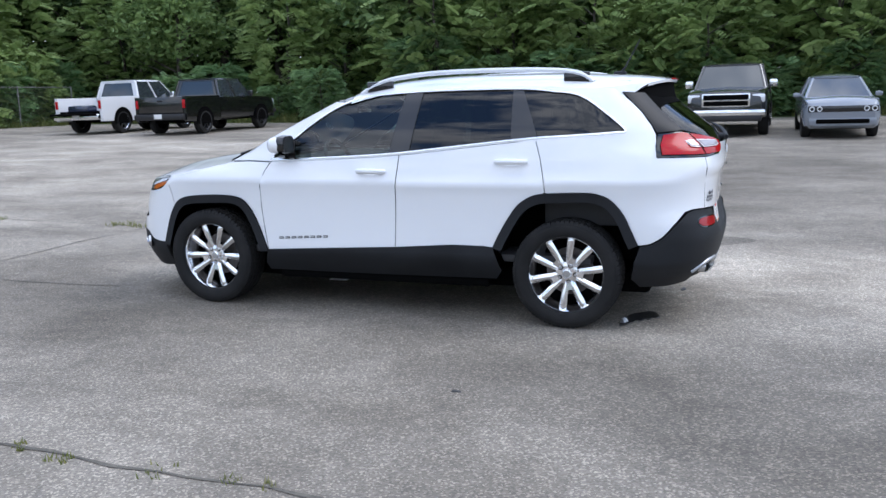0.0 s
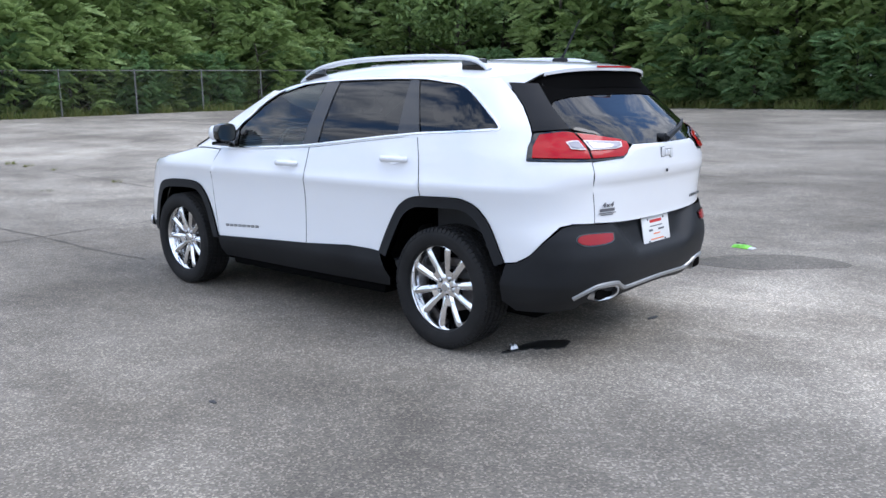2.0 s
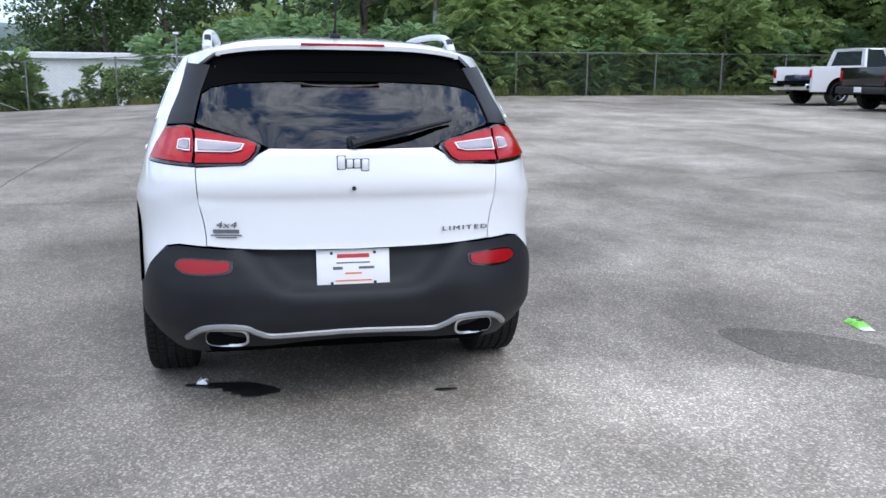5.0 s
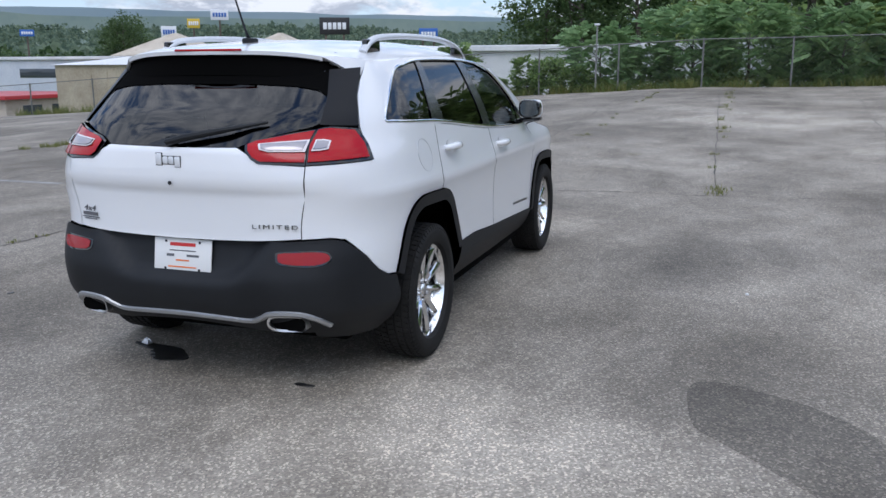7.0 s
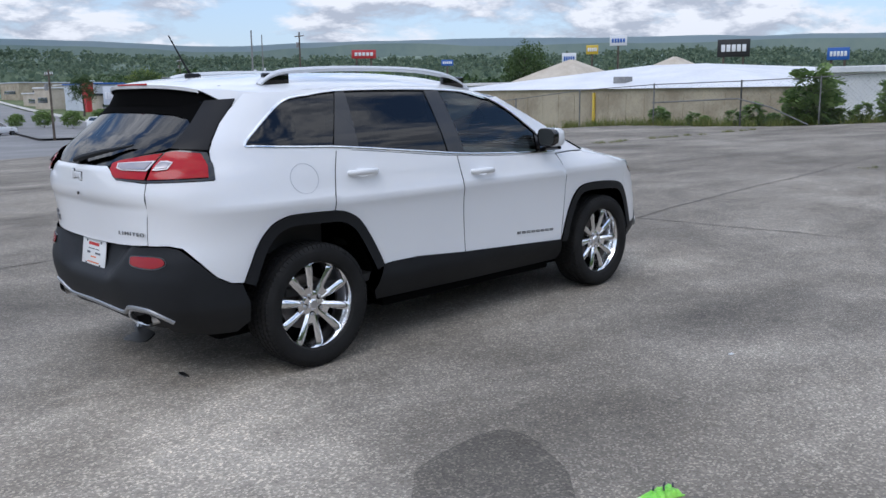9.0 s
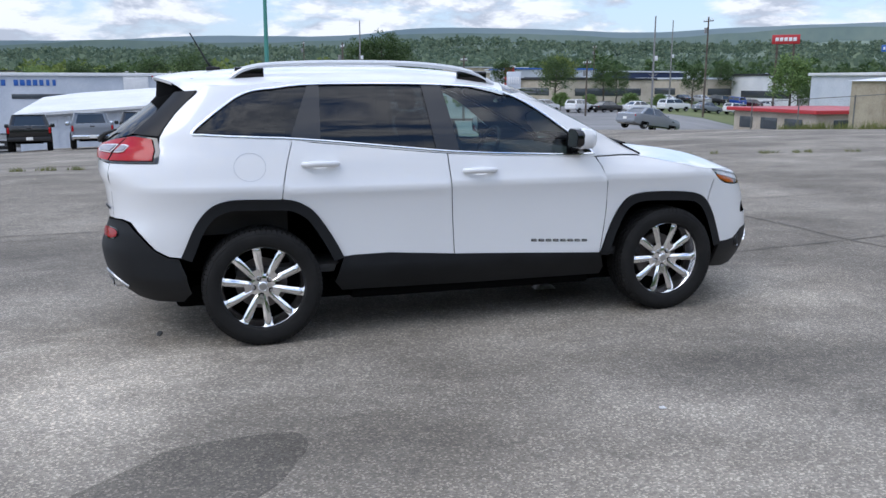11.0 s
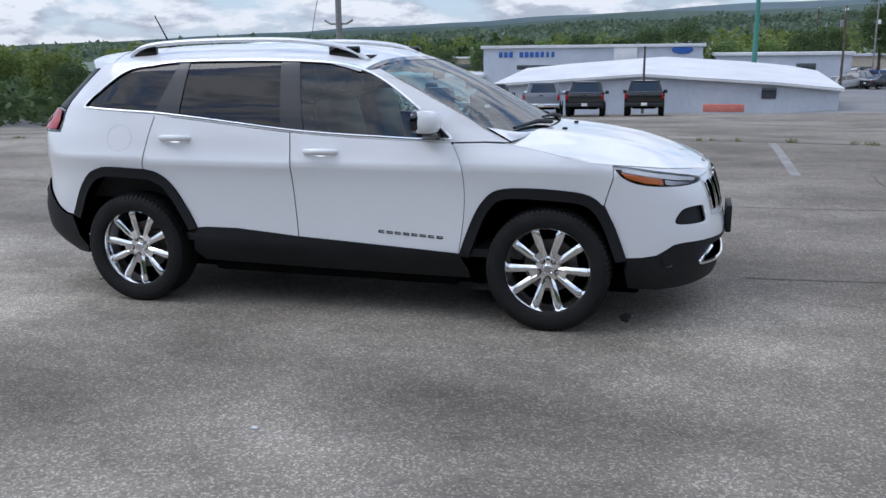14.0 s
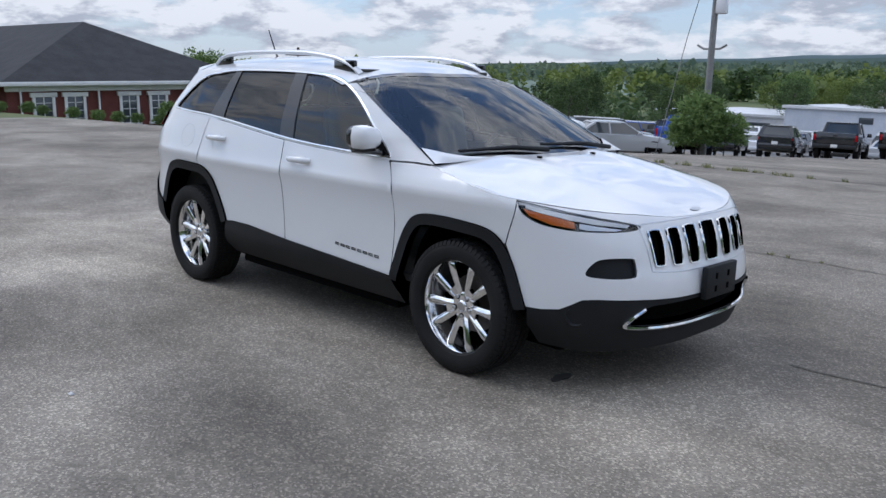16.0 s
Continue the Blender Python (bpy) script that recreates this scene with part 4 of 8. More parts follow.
rear_bumper = panel("rear_bumper", [rb_out], bumper_wall, BLACK_PLASTIC, suv, off=0.012, rim=0.06, step=0.024, label="textured black plastic rear bumper")
tip_line = RY((0.68, 0.362), (0.64, 0.402), (0.58, 0.425), (0.46, 0.425), (0.40, 0.400), (0.34, 0.380), (0.15, 0.385))
tip_line = rounded(tip_line + [(0.0, 0.388)] + mirrored(tip_line), 5, False)
part("bumper_strip", strip_bm(tip_line, rear_wall, 0.030, 0.014, False, 0.012), STRIP, rear_bumper, "satin silver strip along the bumper's lower edge")
for k in (1, -1):
    ex = bmesh.new()
    ring_o, ring_i, ring_b = [], [], []
    for i in range(28):
        a = 2 * math.pi * i / 28
        cx, cz = math.copysign(abs(math.cos(a)) ** 0.55, math.cos(a)), math.copysign(abs(math.sin(a)) ** 0.7, math.sin(a))
        x0 = rear_wall(*RY((0.522 + 0.088 * cx, 0.385))[0]).x - 0.036 + 0.02 * max(0, -math.sin(a))
        ring_o.append(ex.verts.new((x0 + 0.12, k * (0.522 + 0.088 * cx), 0.372 + 0.040 * cz)))
        ring_i.append(ex.verts.new((x0, k * (0.522 + 0.088 * cx), 0.372 + 0.040 * cz)))
        ring_b.append(ex.verts.new((x0 + 0.004, k * (0.522 + 0.078 * cx), 0.372 + 0.030 * cz)))
    for i in range(28):
        j = (i + 1) % 28
        ex.faces.new((ring_o[i], ring_o[j], ring_i[j], ring_i[i]))
        ex.faces.new((ring_i[i], ring_i[j], ring_b[j], ring_b[i]))
    tip_ob = part("exhaust_tip", ex, SATIN, rear_bumper, "polished steel exhaust tip")
    # near-black disc closes the tip in place of its shaded inside
    eb = bmesh.new()
    eb.faces.new([eb.verts.new((rear_wall(*RY((0.522, 0.385))[0]).x - 0.014, k * (0.522 + 0.082 * math.copysign(abs(math.cos(a)) ** 0.55, math.cos(a))), 0.372 + 0.034 * math.copysign(abs(math.sin(a)) ** 0.7, math.sin(a)))) for a in np.linspace(0, 2 * math.pi, 25)[:-1]])
    part("exhaust_bore", eb, DARK, tip_ob)

plate = part("licence_plate", box_bm((0.006, 0.305, 0.155), (-2.212, 0.0, 0.650), 0.002, turn=Matrix.Rotation(radians(9), 4, "Y")), PLATE_WHITE, suv, "white paper dealer plate with red and orange print")
for y0, dz, w, h, mt in ((0.0, 0.05, 0.135, 0.016, INK_RED), (0.0, 0.022, 0.14, 0.005, INK_GREY), (0.065, 0.0, 0.04, 0.012, INK_GREY), (-0.055, 0.0, 0.065, 0.010, INK_GREY), (0.0, -0.022, 0.07, 0.007, INK_ORANGE), (0.0, -0.052, 0.15, 0.006, INK_ORANGE)):
    part("print_bar", box_bm((0.0015, w, h), (-2.2160 + dz * 0.158, y0, 0.650 + dz), 0, turn=Matrix.Rotation(radians(9), 4, "Y")), mt, plate)
for y0, dz in ((-0.09, 0.062), (0.09, 0.062), (-0.09, -0.062), (0.09, -0.062)):
    part("screw", box_bm((0.004, 0.012, 0.012), (-2.216 + dz * 0.158, y0, 0.650 + dz), 0.002), INK_DARK, plate)

face_rear = Matrix(((0, 0, -1, 0), (-1, 0, 0, 0), (0, 1, 0, 0), (0, 0, 0, 1)))
for i, (yy, ww, hh) in enumerate(((0.050, 0.030, 0.052), (0.016, 0.026, 0.034), (-0.014, 0.026, 0.034), (-0.046, 0.028, 0.046))):
    b = box_bm((0.012, ww, hh), (-2.268, yy, 1.090 - (0.006 if i == 3 else -0.004 if i == 0 else 0)), 0.005)
    part("badge_bar", b, BADGE, gate)
    part("badge_back", box_bm((0.006, ww + 0.005, hh + 0.005), (-2.2655, yy, 1.090 - (0.006 if i == 3 else -0.004 if i == 0 else 0)), 0.002), GLOSS_BLACK, gate)
def on_gate(y, z, lift=0.004):
    p = rear_wall(*RY((y, z))[0])
    e = rear_wall(*RY((y + 0.02, z))[0]) - rear_wall(*RY((y - 0.02, z))[0])
    ang = math.atan2(e.x, e.y)
    return Matrix.Translation(p + Vector((-lift, 0, 0))) @ Matrix.Rotation(-ang, 4, "Z") @ face_rear


lettering("LIMITED", 0.026, 0.002, BADGE_DARK, gate, on_gate(-0.480, 0.806), "trim_lettering", "dark silver trim lettering", 0.0, 1.35, 1.75)
lettering("4x4", 0.036, 0.002, INK_GREY, gate, on_gate(0.510, 0.842), "drive_lettering", "dark drive lettering", 0.2, 1.1, 1.45)
for y0, z0, w, h in ((0.510, 0.816, 0.105, 0.015), (0.510, 0.800, 0.125, 0.004), (0.510, 0.791, 0.085, 0.004)):
    b = box_bm((0.003, w, h))
    bmesh.ops.transform(b, matrix=on_gate(y0, z0, 0.003) @ face_rear.inverted(), verts=b.verts)
    part("sticker_bar", b, INK_GREY, gate)
b = lathe_bm([(0.0, 0.0), (0.008, 0.0), (0.009, 0.005)], 16)
bmesh.ops.transform(b, matrix=Matrix.Translation((-2.268, 0, 0.990)) @ Matrix.Rotation(radians(90), 4, "Z"), verts=b.verts)
part("camera_eye", b, INK_DARK, gate)
wp = [rear_wall(*RY((0.005, 1.168))[0]) + Vector((-0.03, 0, 0)), rear_wall(*RY((-0.08, 1.19))[0]) + Vector((-0.035, 0, 0)), rear_wall(*RY((-0.25, 1.222))[0]) + Vector((-0.03, 0, 0)), rear_wall(*RY((-0.43, 1.255))[0]) + Vector((-0.02, 0, 0))]
wip = part("rear_wiper", tube_bm(wp, [0.016, 0.017, 0.013, 0.006], 8), BLACK_PLASTIC, suv)
part("wiper_pivot", lathe_bm([(0.0, -0.015), (0.022, -0.012), (0.026, 0.03)], 16), BLACK_PLASTIC, wip).matrix_local = Matrix.Translation((-2.244, 0.0, 1.172)) @ Matrix.Rotation(radians(-90), 4, "Z")

# spoiler
sb = bmesh.new()
SY0, SY1 = wall(sx(-1.54, roof_edge(-1.54)), roof_edge(-1.54)).y, 0.535


def spoil_back(u):
    return -1.925 + 0.115 * abs(u) ** 2.6


def spoil_fore(u):
    return -1.632 + 0.092 * abs(u) ** 2


def spoil_top(u, t):
    """The spoiler's upper skin: u across from -1 to 1, t from the roof's seam to the trailing edge."""
    x = spoil_fore(u) + (spoil_back(u) - spoil_fore(u)) * t
    y = u * (SY0 + (SY1 - SY0) * t**1.4)
    return Vector((x, y, roof_z(x, y) + 0.002 - 0.010 * t**5))


steps = (0.0, 0.18, 0.36, 0.54, 0.72, 0.87, 0.96, 1.0)
us = [math.copysign(1 - (1 - abs(v)) ** 1.5, v) for v in np.linspace(-1, 1, 37)]
rows = []
for u in us:
    row = [spoil_top(u, t) for t in steps]
    row.append(row[-1] + Vector((0.004, 0, -0.018)))
    rows.append(row)
drop = curve([(0.0, 0.0), (0.20, 0.046), (0.40, 0.082), (0.55, 0.078), (0.75, 0.050), (0.90, 0.020), (1.0, 0.002)])
for end in (0, -1):
    k = -1 if end == 0 else 1
    cheek = [[p + Vector((0, k * 0.50 * f * drop(t), -f * drop(t))) for p, t in zip(rows[end], steps + (1.0,))] for f in (0.12, 0.45, 1.0)]
    cheek.append([p + Vector((0, -k * 0.02, 0.0)) for p in cheek[-1]])
    rows = list(reversed(cheek)) + rows if end == 0 else rows + cheek
grid = [[sb.verts.new(p) for p in r] for r in rows]
for i in range(len(grid) - 1):
    for k in range(len(grid[0]) - 1):
        sb.faces.new((grid[i][k], grid[i + 1][k], grid[i + 1][k + 1], grid[i][k + 1]))
spoil = part("roof_spoiler", sb, WHITE, suv)
ub = bmesh.new()
rows = []
for u in us:
    p = spoil_top(u, 1.0) + Vector((0.010, 0, -0.019))
    q = spoil_top(u, 0.45)
    gy = min(abs(p.y), 0.56)
    g = rear_wall(abs(RY((gy, 1.455))[0][0]), 1.455)
    rows.append([p, p + Vector((0.014, 0, -0.012)), Vector((min(g.x - 0.012, -1.70), math.copysign(g.y, u) * 0.99 if abs(u) > 1e-6 else 0, 1.452 - 0.012 * u * u)), Vector((g.x + 0.05, math.copysign(g.y, u) * 0.97 if abs(u) > 1e-6 else 0, 1.425))])
for end in (0, -1):
    k = -1 if end == 0 else 1
    side_row = [p + Vector((0.06, k * 0.045, -0.030)) for p in rows[end]]
    rows = [side_row] + rows if end == 0 else rows + [side_row]
grid = [[ub.verts.new(p) for p in r] for r in rows]
for i in range(len(grid) - 1):
    for k in range(3):
        ub.faces.new((grid[i][k], grid[i + 1][k], grid[i + 1][k + 1], grid[i][k + 1]))
# the underside's shade is put into its near-black colour
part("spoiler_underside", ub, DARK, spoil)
part("brake_light", box_bm((0.010, 0.36, 0.011), (-1.921, 0, roof_z(-1.92, 0) - 0.006), 0.003), RED_LENS, spoil, "long red high brake light")
part("antenna", tube_bm([(-1.55, 0.0, roof_z(-1.55, 0) + 0.01), (-1.58, 0, roof_z(-1.55, 0) + 0.05), (-1.68, 0, roof_z(-1.55, 0) + 0.235)], [0.011, 0.006, 0.004], 8), BLACK_PLASTIC, suv)
part("antenna_base", box_bm((0.09, 0.05, 0.03), (-1.545, 0, roof_z(-1.55, 0) + 0.008), 0.012), BLACK_PLASTIC, suv)

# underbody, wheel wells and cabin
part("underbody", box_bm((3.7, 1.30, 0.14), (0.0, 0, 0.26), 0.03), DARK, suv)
# added low and wide to keep skylight off the ground beneath
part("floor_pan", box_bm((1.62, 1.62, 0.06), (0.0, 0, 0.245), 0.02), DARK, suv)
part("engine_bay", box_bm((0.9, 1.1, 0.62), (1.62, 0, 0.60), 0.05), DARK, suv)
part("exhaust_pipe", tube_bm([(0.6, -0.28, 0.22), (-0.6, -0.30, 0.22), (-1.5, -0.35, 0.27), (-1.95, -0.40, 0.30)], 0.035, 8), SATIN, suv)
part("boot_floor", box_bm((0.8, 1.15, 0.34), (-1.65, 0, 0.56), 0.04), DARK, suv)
part("cabin_floor", box_bm((2.7, 1.62, 0.05), (-0.15, 0, 0.42), 0.01), CABIN, suv)
for k in (1, -1):
    part("door_lining", box_bm((1.45, 0.03, 0.58), (0.02, 0.80 * k, 0.76), 0.01), CABIN, suv)
    part("boot_lining", box_bm((0.75, 0.03, 0.62), (-1.55, 0.70 * k, 0.95), 0.01), CABIN, suv)
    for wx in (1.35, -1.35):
        # the well is shallow; its near-black colour holds the deep shade
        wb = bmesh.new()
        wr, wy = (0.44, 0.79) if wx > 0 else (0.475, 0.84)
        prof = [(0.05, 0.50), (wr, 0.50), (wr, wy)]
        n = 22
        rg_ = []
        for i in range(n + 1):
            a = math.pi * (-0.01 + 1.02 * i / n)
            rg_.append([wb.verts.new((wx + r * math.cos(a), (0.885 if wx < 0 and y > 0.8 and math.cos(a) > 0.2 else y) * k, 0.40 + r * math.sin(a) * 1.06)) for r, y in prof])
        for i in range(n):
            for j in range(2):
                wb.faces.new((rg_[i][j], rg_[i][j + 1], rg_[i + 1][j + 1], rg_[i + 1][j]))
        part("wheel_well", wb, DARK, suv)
part("dashboard", box_bm((0.50, 1.45, 0.30), (0.80, 0, 0.92), 0.08), CABIN, suv)
part("headliner", box_bm((1.9, 1.10, 0.02), (-0.75, 0, 1.545), 0.005), CABIN, suv)


def seat(x, y, w, parent, back=0.62, head=True, lean=14):
    part("seat_cushion", box_bm((0.50, w, 0.16), (x + 0.05, y, 0.66), 0.05, seg=3), SEAT, parent)
    r = Matrix.Rotation(radians(-lean), 4, "Y")
    part("seat_back", box_bm((0.14, w * 0.95, back), (x - 0.24, y, 0.70 + back / 2), 0.06, turn=r, seg=3), SEAT, parent)
    if head:
        part("headrest", box_bm((0.10, 0.26, 0.19), (x - 0.335, y, 0.79 + back + 0.02), 0.045, turn=r, seg=3), SEAT, parent)


for k in (1, -1):
    seat(0.18, 0.37 * k, 0.52, suv)
    part("headrest", box_bm((0.09, 0.24, 0.14), (-1.02, 0.42 * k, 1.33), 0.04, seg=3), SEAT, suv)
part("rear_bench", box_bm((0.50, 1.28, 0.17), (-0.68, 0, 0.66), 0.05, seg=3), SEAT, suv)
part("rear_backrest", box_bm((0.14, 1.28, 0.60), (-0.96, 0, 0.98), 0.06, turn=Matrix.Rotation(radians(-14), 4, "Y"), seg=3), SEAT, suv)
b = bmesh.new()
tube_bm([(0.03 * math.sin(a) * 0, 0.185 * math.cos(a), 0.185 * math.sin(a)) for a in np.linspace(0, 2 * math.pi, 29)], 0.016, 8, b, caps=False)
box_bm((0.05, 0.12, 0.10), (0.02, 0, 0), 0.02, b)
box_bm((0.02, 0.34, 0.03), (0.01, 0, 0.0), 0.008, b)
bmesh.ops.transform(b, matrix=Matrix.Translation((0.50, 0.37, 1.02)) @ Matrix.Rotation(radians(22), 4, "Y"), verts=b.verts)
part("steering_wheel", b, CABIN, suv)
part("rear_view_mirror", box_bm((0.03, 0.22, 0.06), (0.46, 0.0, 1.42), 0.015), GLOSS_BLACK, suv)


def make_wheel(k):
    """A chrome ten-spoke wheel; k is the side that its face looks to."""
    w = part("wheel", lathe_bm([(0.243, 0.070 * k), (0.248, 0.082 * k), (0.242, 0.084 * k), (0.236, 0.072 * k), (0.228, 0.045 * k), (0.212, 0.0), (0.206, -0.10 * k), (0.235, -0.12 * k)], 56), WHEEL, suv, "chrome ten-spoke alloy wheel")
    tyre_prof = [(0.235, -0.105), (0.245, -0.112), (0.275, -0.118), (0.320, -0.112), (0.342, -0.098)]
    for gy in (-0.062, -0.022, 0.022, 0.062):
        tyre_prof += [(0.3480, gy - 0.006), (0.3445, gy - 0.0045), (0.3445, gy + 0.0045), (0.3480, gy + 0.006)]
    tyre_prof += [(0.342, 0.098), (0.320, 0.112), (0.312, 0.1135), (0.280, 0.117), (0.252, 0.106), (0.244, 0.080), (0.235, 0.06)]
    tb = lathe_bm([(r, y * k) for r, y in tyre_prof], 72)
    tyre = part("tyre", tb, TYRE, w)
    gb = bmesh.new()
    for i in range(70):
        a = 2 * math.pi * (i + 0.3) / 70
        for y, wd, skew in ((-0.080, 0.028, -14), (-0.042, 0.027, -10), (0.0, 0.031, 8), (0.042, 0.027, -10), (0.080, 0.028, -14)):
            box_bm((0.016, wd, 0.0245), (0, 0, 0), 0, gb, Matrix.Rotation(a + y * 0.6, 4, "Y") @ Matrix.Translation((0.3455 - (0.0025 if abs(y) > 0.06 else 0), y, 0)) @ Matrix.Rotation(radians(skew), 4, "X"))
        for s in (1, -1):
            box_bm((0.022, 0.012, 0.0235), (0, 0, 0), 0, gb, Matrix.Rotation(a + s * 0.05, 4, "Y") @ Matrix.Translation((0.334, s * 0.1005, 0)) @ Matrix.Rotation(radians(-28 * s), 4, "Z"))
    part("tread_block", gb, TYRE, tyre, smooth=False)["kind"] = "stuff"
    for i in range(10):
        a = 2 * math.pi * (i // 2) / 5 + (radians(17.2) if i % 2 else -radians(17.2)) + math.pi / 2
        sbm = bmesh.new()
        sec = []
        for r, wd, y, d in ((0.050, 0.017, 0.046, 0.03), (0.080, 0.0185, 0.055, 0.03), (0.13, 0.0205, 0.064, 0.030), (0.18, 0.0225, 0.070, 0.030), (0.215, 0.0235, 0.073, 0.030), (0.232, 0.022, 0.072, 0.030), (0.243, 0.017, 0.066, 0.024)):
            sec.append([sbm.verts.new((r, yy * k, x)) for x, yy in ((-wd * 0.8, y - d), (-wd, y - 0.013), (-wd * 0.22, y), (wd * 0.22, y), (wd, y - 0.013), (wd * 0.8, y - d))])
        for p, q in zip(sec, sec[1:]):
            for j in range(5):
                sbm.faces.new((p[j], p[j + 1], q[j + 1], q[j]))
        bmesh.ops.transform(sbm, matrix=Matrix.Rotation(a, 4, "Y"), verts=sbm.verts)
        part("spoke", sbm, WHEEL, w)
    for i in range(5):
        # the web that joins two spokes near the hub
        wb_ = bmesh.new()
        edge_ = [(r, y, math.tan(radians(17.2)) * r * x) for r, y, x in ((0.050, 0.046, -1), (0.085, 0.053, -1), (0.118, 0.056, -0.95), (0.110, 0.055, -0.5), (0.107, 0.0545, 0.0), (0.110, 0.055, 0.5), (0.118, 0.056, 0.95), (0.085, 0.053, 1), (0.050, 0.046, 1))]
        up_ = [wb_.verts.new((r, y * k, x)) for r, y, x in edge_]
        dn_ = [wb_.verts.new((r, (y - 0.03) * k, x)) for r, y, x in edge_]
        wb_.faces.new(up_)
        for j in range(len(edge_)):
            wb_.faces.new((up_[j], up_[j - 1], dn_[j - 1], dn_[j]))
        bmesh.ops.transform(wb_, matrix=Matrix.Rotation(2 * math.pi * i / 5 + math.pi / 2, 4, "Y"), verts=wb_.verts)
        part("web", wb_, WHEEL, w)
    part("hub", lathe_bm([(0.0, 0.058 * k), (0.024, 0.057 * k), (0.030, 0.052 * k), (0.033, 0.046 * k), (0.060, 0.047 * k), (0.074, 0.040 * k), (0.080, 0.0)], 32), WHEEL, w)
    part("centre_cap", lathe_bm([(0.0, 0.0595 * k), (0.022, 0.0585 * k), (0.025, 0.055 * k)], 24), SATIN, w)
    for i in range(5):
        a = 2 * math.pi * i / 5 + math.pi / 2 + math.pi / 5
        nb = lathe_bm([(0.0, 0.058 * k), (0.009, 0.058 * k), (0.0105, 0.046 * k), (0.015, 0.040 * k)], 10)
        bmesh.ops.transform(nb, matrix=Matrix.Translation((0.056 * math.cos(a), 0, 0.056 * math.sin(a))), verts=nb.verts)
        part("lug_nut", nb, SATIN, w)
        # flat dark disc paints a recess's shade round the nut
        rb2 = lathe_bm([(0.0, 0.0480 * k), (0.0165, 0.0480 * k), (0.0170, 0.044 * k)], 14)
        bmesh.ops.transform(rb2, matrix=Matrix.Translation((0.056 * math.cos(a), 0, 0.056 * math.sin(a))), verts=rb2.verts)
        part("nut_recess", rb2, DARK, w)
    part("brake_disc", lathe_bm([(0.0, -0.045 * k), (0.155, -0.045 * k), (0.155, -0.068 * k), (0.0, -0.068 * k)], 32), BRAKE, w)
    # near-black disc stands in for the shaded space behind the spokes
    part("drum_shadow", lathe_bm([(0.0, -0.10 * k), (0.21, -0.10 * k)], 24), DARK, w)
    return w


for k in (1, -1):
    base = None
    for wx in (1.35, -1.35):
        if base is None:
            base = make_wheel(k)
            base.location = (wx, 0.800 * k, 0.3595)
        else:
            w = copy_thing(base, Matrix.Translation((wx, 0.800 * k, 0.3410)) @ Matrix.Rotation(radians(11), 4, "Y"))

# ---- ground ----
def clamp(v, a=0.0, b=1.0):
    return min(b, max(a, v))


east_rise = curve([(-27, 0.010), (-14, 0.0197), (-6, 0.025), (-2, 0.0265), (3.6, 0.0165), (10.5, 0.0024), (16, 0.0), (30, 0.0)])


def lot_z(x, y):
    """The lot's height: a slight rise to the trees and the fence, a fall past the grass line and towards the brick building."""
    z = 0.006 - 0.0195 * clamp((1.3 - x) / 2.7)
    if y < -2:
        z += 0.026 * (-y - 2) * clamp((-y - 2) / 5)
    z += east_rise(y) * max(0, x - 3)
    start = 8.5 + clamp((x - 5) * 0.35, 0, 7)
    if y > start:
        t = y - start
        z -= (0.055 + 0.0005 * clamp(-x, 0, 16)) * t * clamp(t / 5) + 0.3 * clamp((-x - 10) / 6) * clamp(t / 6)
    if x < -6:
        z -= 0.022 * (-x - 6) * clamp((-x - 6) / 6) * clamp((y + 10) / 12)
    return z


LOT = (-60.0, 28.4, -26.2, 51.0)


def land_z(x, y):
    """Everything past the lot: a bank down to the low town, then rolling land up to the hills."""
    dx, dy = max(LOT[0] - x, 0, x - LOT[1]), max(LOT[2] - y, 0, y - LOT[3])
    d = math.hypot(dx, dy)
    edge = lot_z(clamp(x, LOT[0], LOT[1]), clamp(y, LOT[2], LOT[3]))
    if d <= 0:
        return edge
    r = math.hypot(x, y)
    az = math.degrees(math.atan2(y, x))
    if y < LOT[2] and x < 60:
        return edge + 0.03 * d if d < 60 else edge + 1.8
    low = -4.2 if y > 20 else -2.2
    if y > 51:
        low += 1.7 * clamp((az - 50) / 6) * clamp((83 - az) / 3)
    z = edge + (low - edge) * clamp(d / 22) ** 0.8
    if r > 120:
        far = clamp((r - 120) / 900)
        z += far * (9 + 8 * noise.noise((x / 400, y / 400, 0.3))) * clamp(curve_az(az) / 2.2, 0.1, 1)
    if r > 900:
        ridge = curve_az(az)
        k = clamp((r - 900) / 1300)
        z += k * k * (3 - 2 * k) * max(0, r * math.tan(radians(ridge * 0.80)) * (0.80 + 0.22 * noise.noise((x / 500, y / 500, 1.7)) + 0.10 * noise.noise((x / 160, y / 160, 4.0))) - 12)
    return z


curve_az = curve([(-180, 1.2), (-60, 2.0), (10, 3.0), (25, 3.3), (42, 3.45), (49, 3.5), (60, 3.1), (66, 3.3), (73, 3.45), (80, 2.85), (88, 2.75), (95, 2.45), (101, 2.2), (111, 1.65), (120, 1.25), (127, 0.9), (140, 0.45), (160, 0.4), (180, 1.2)])


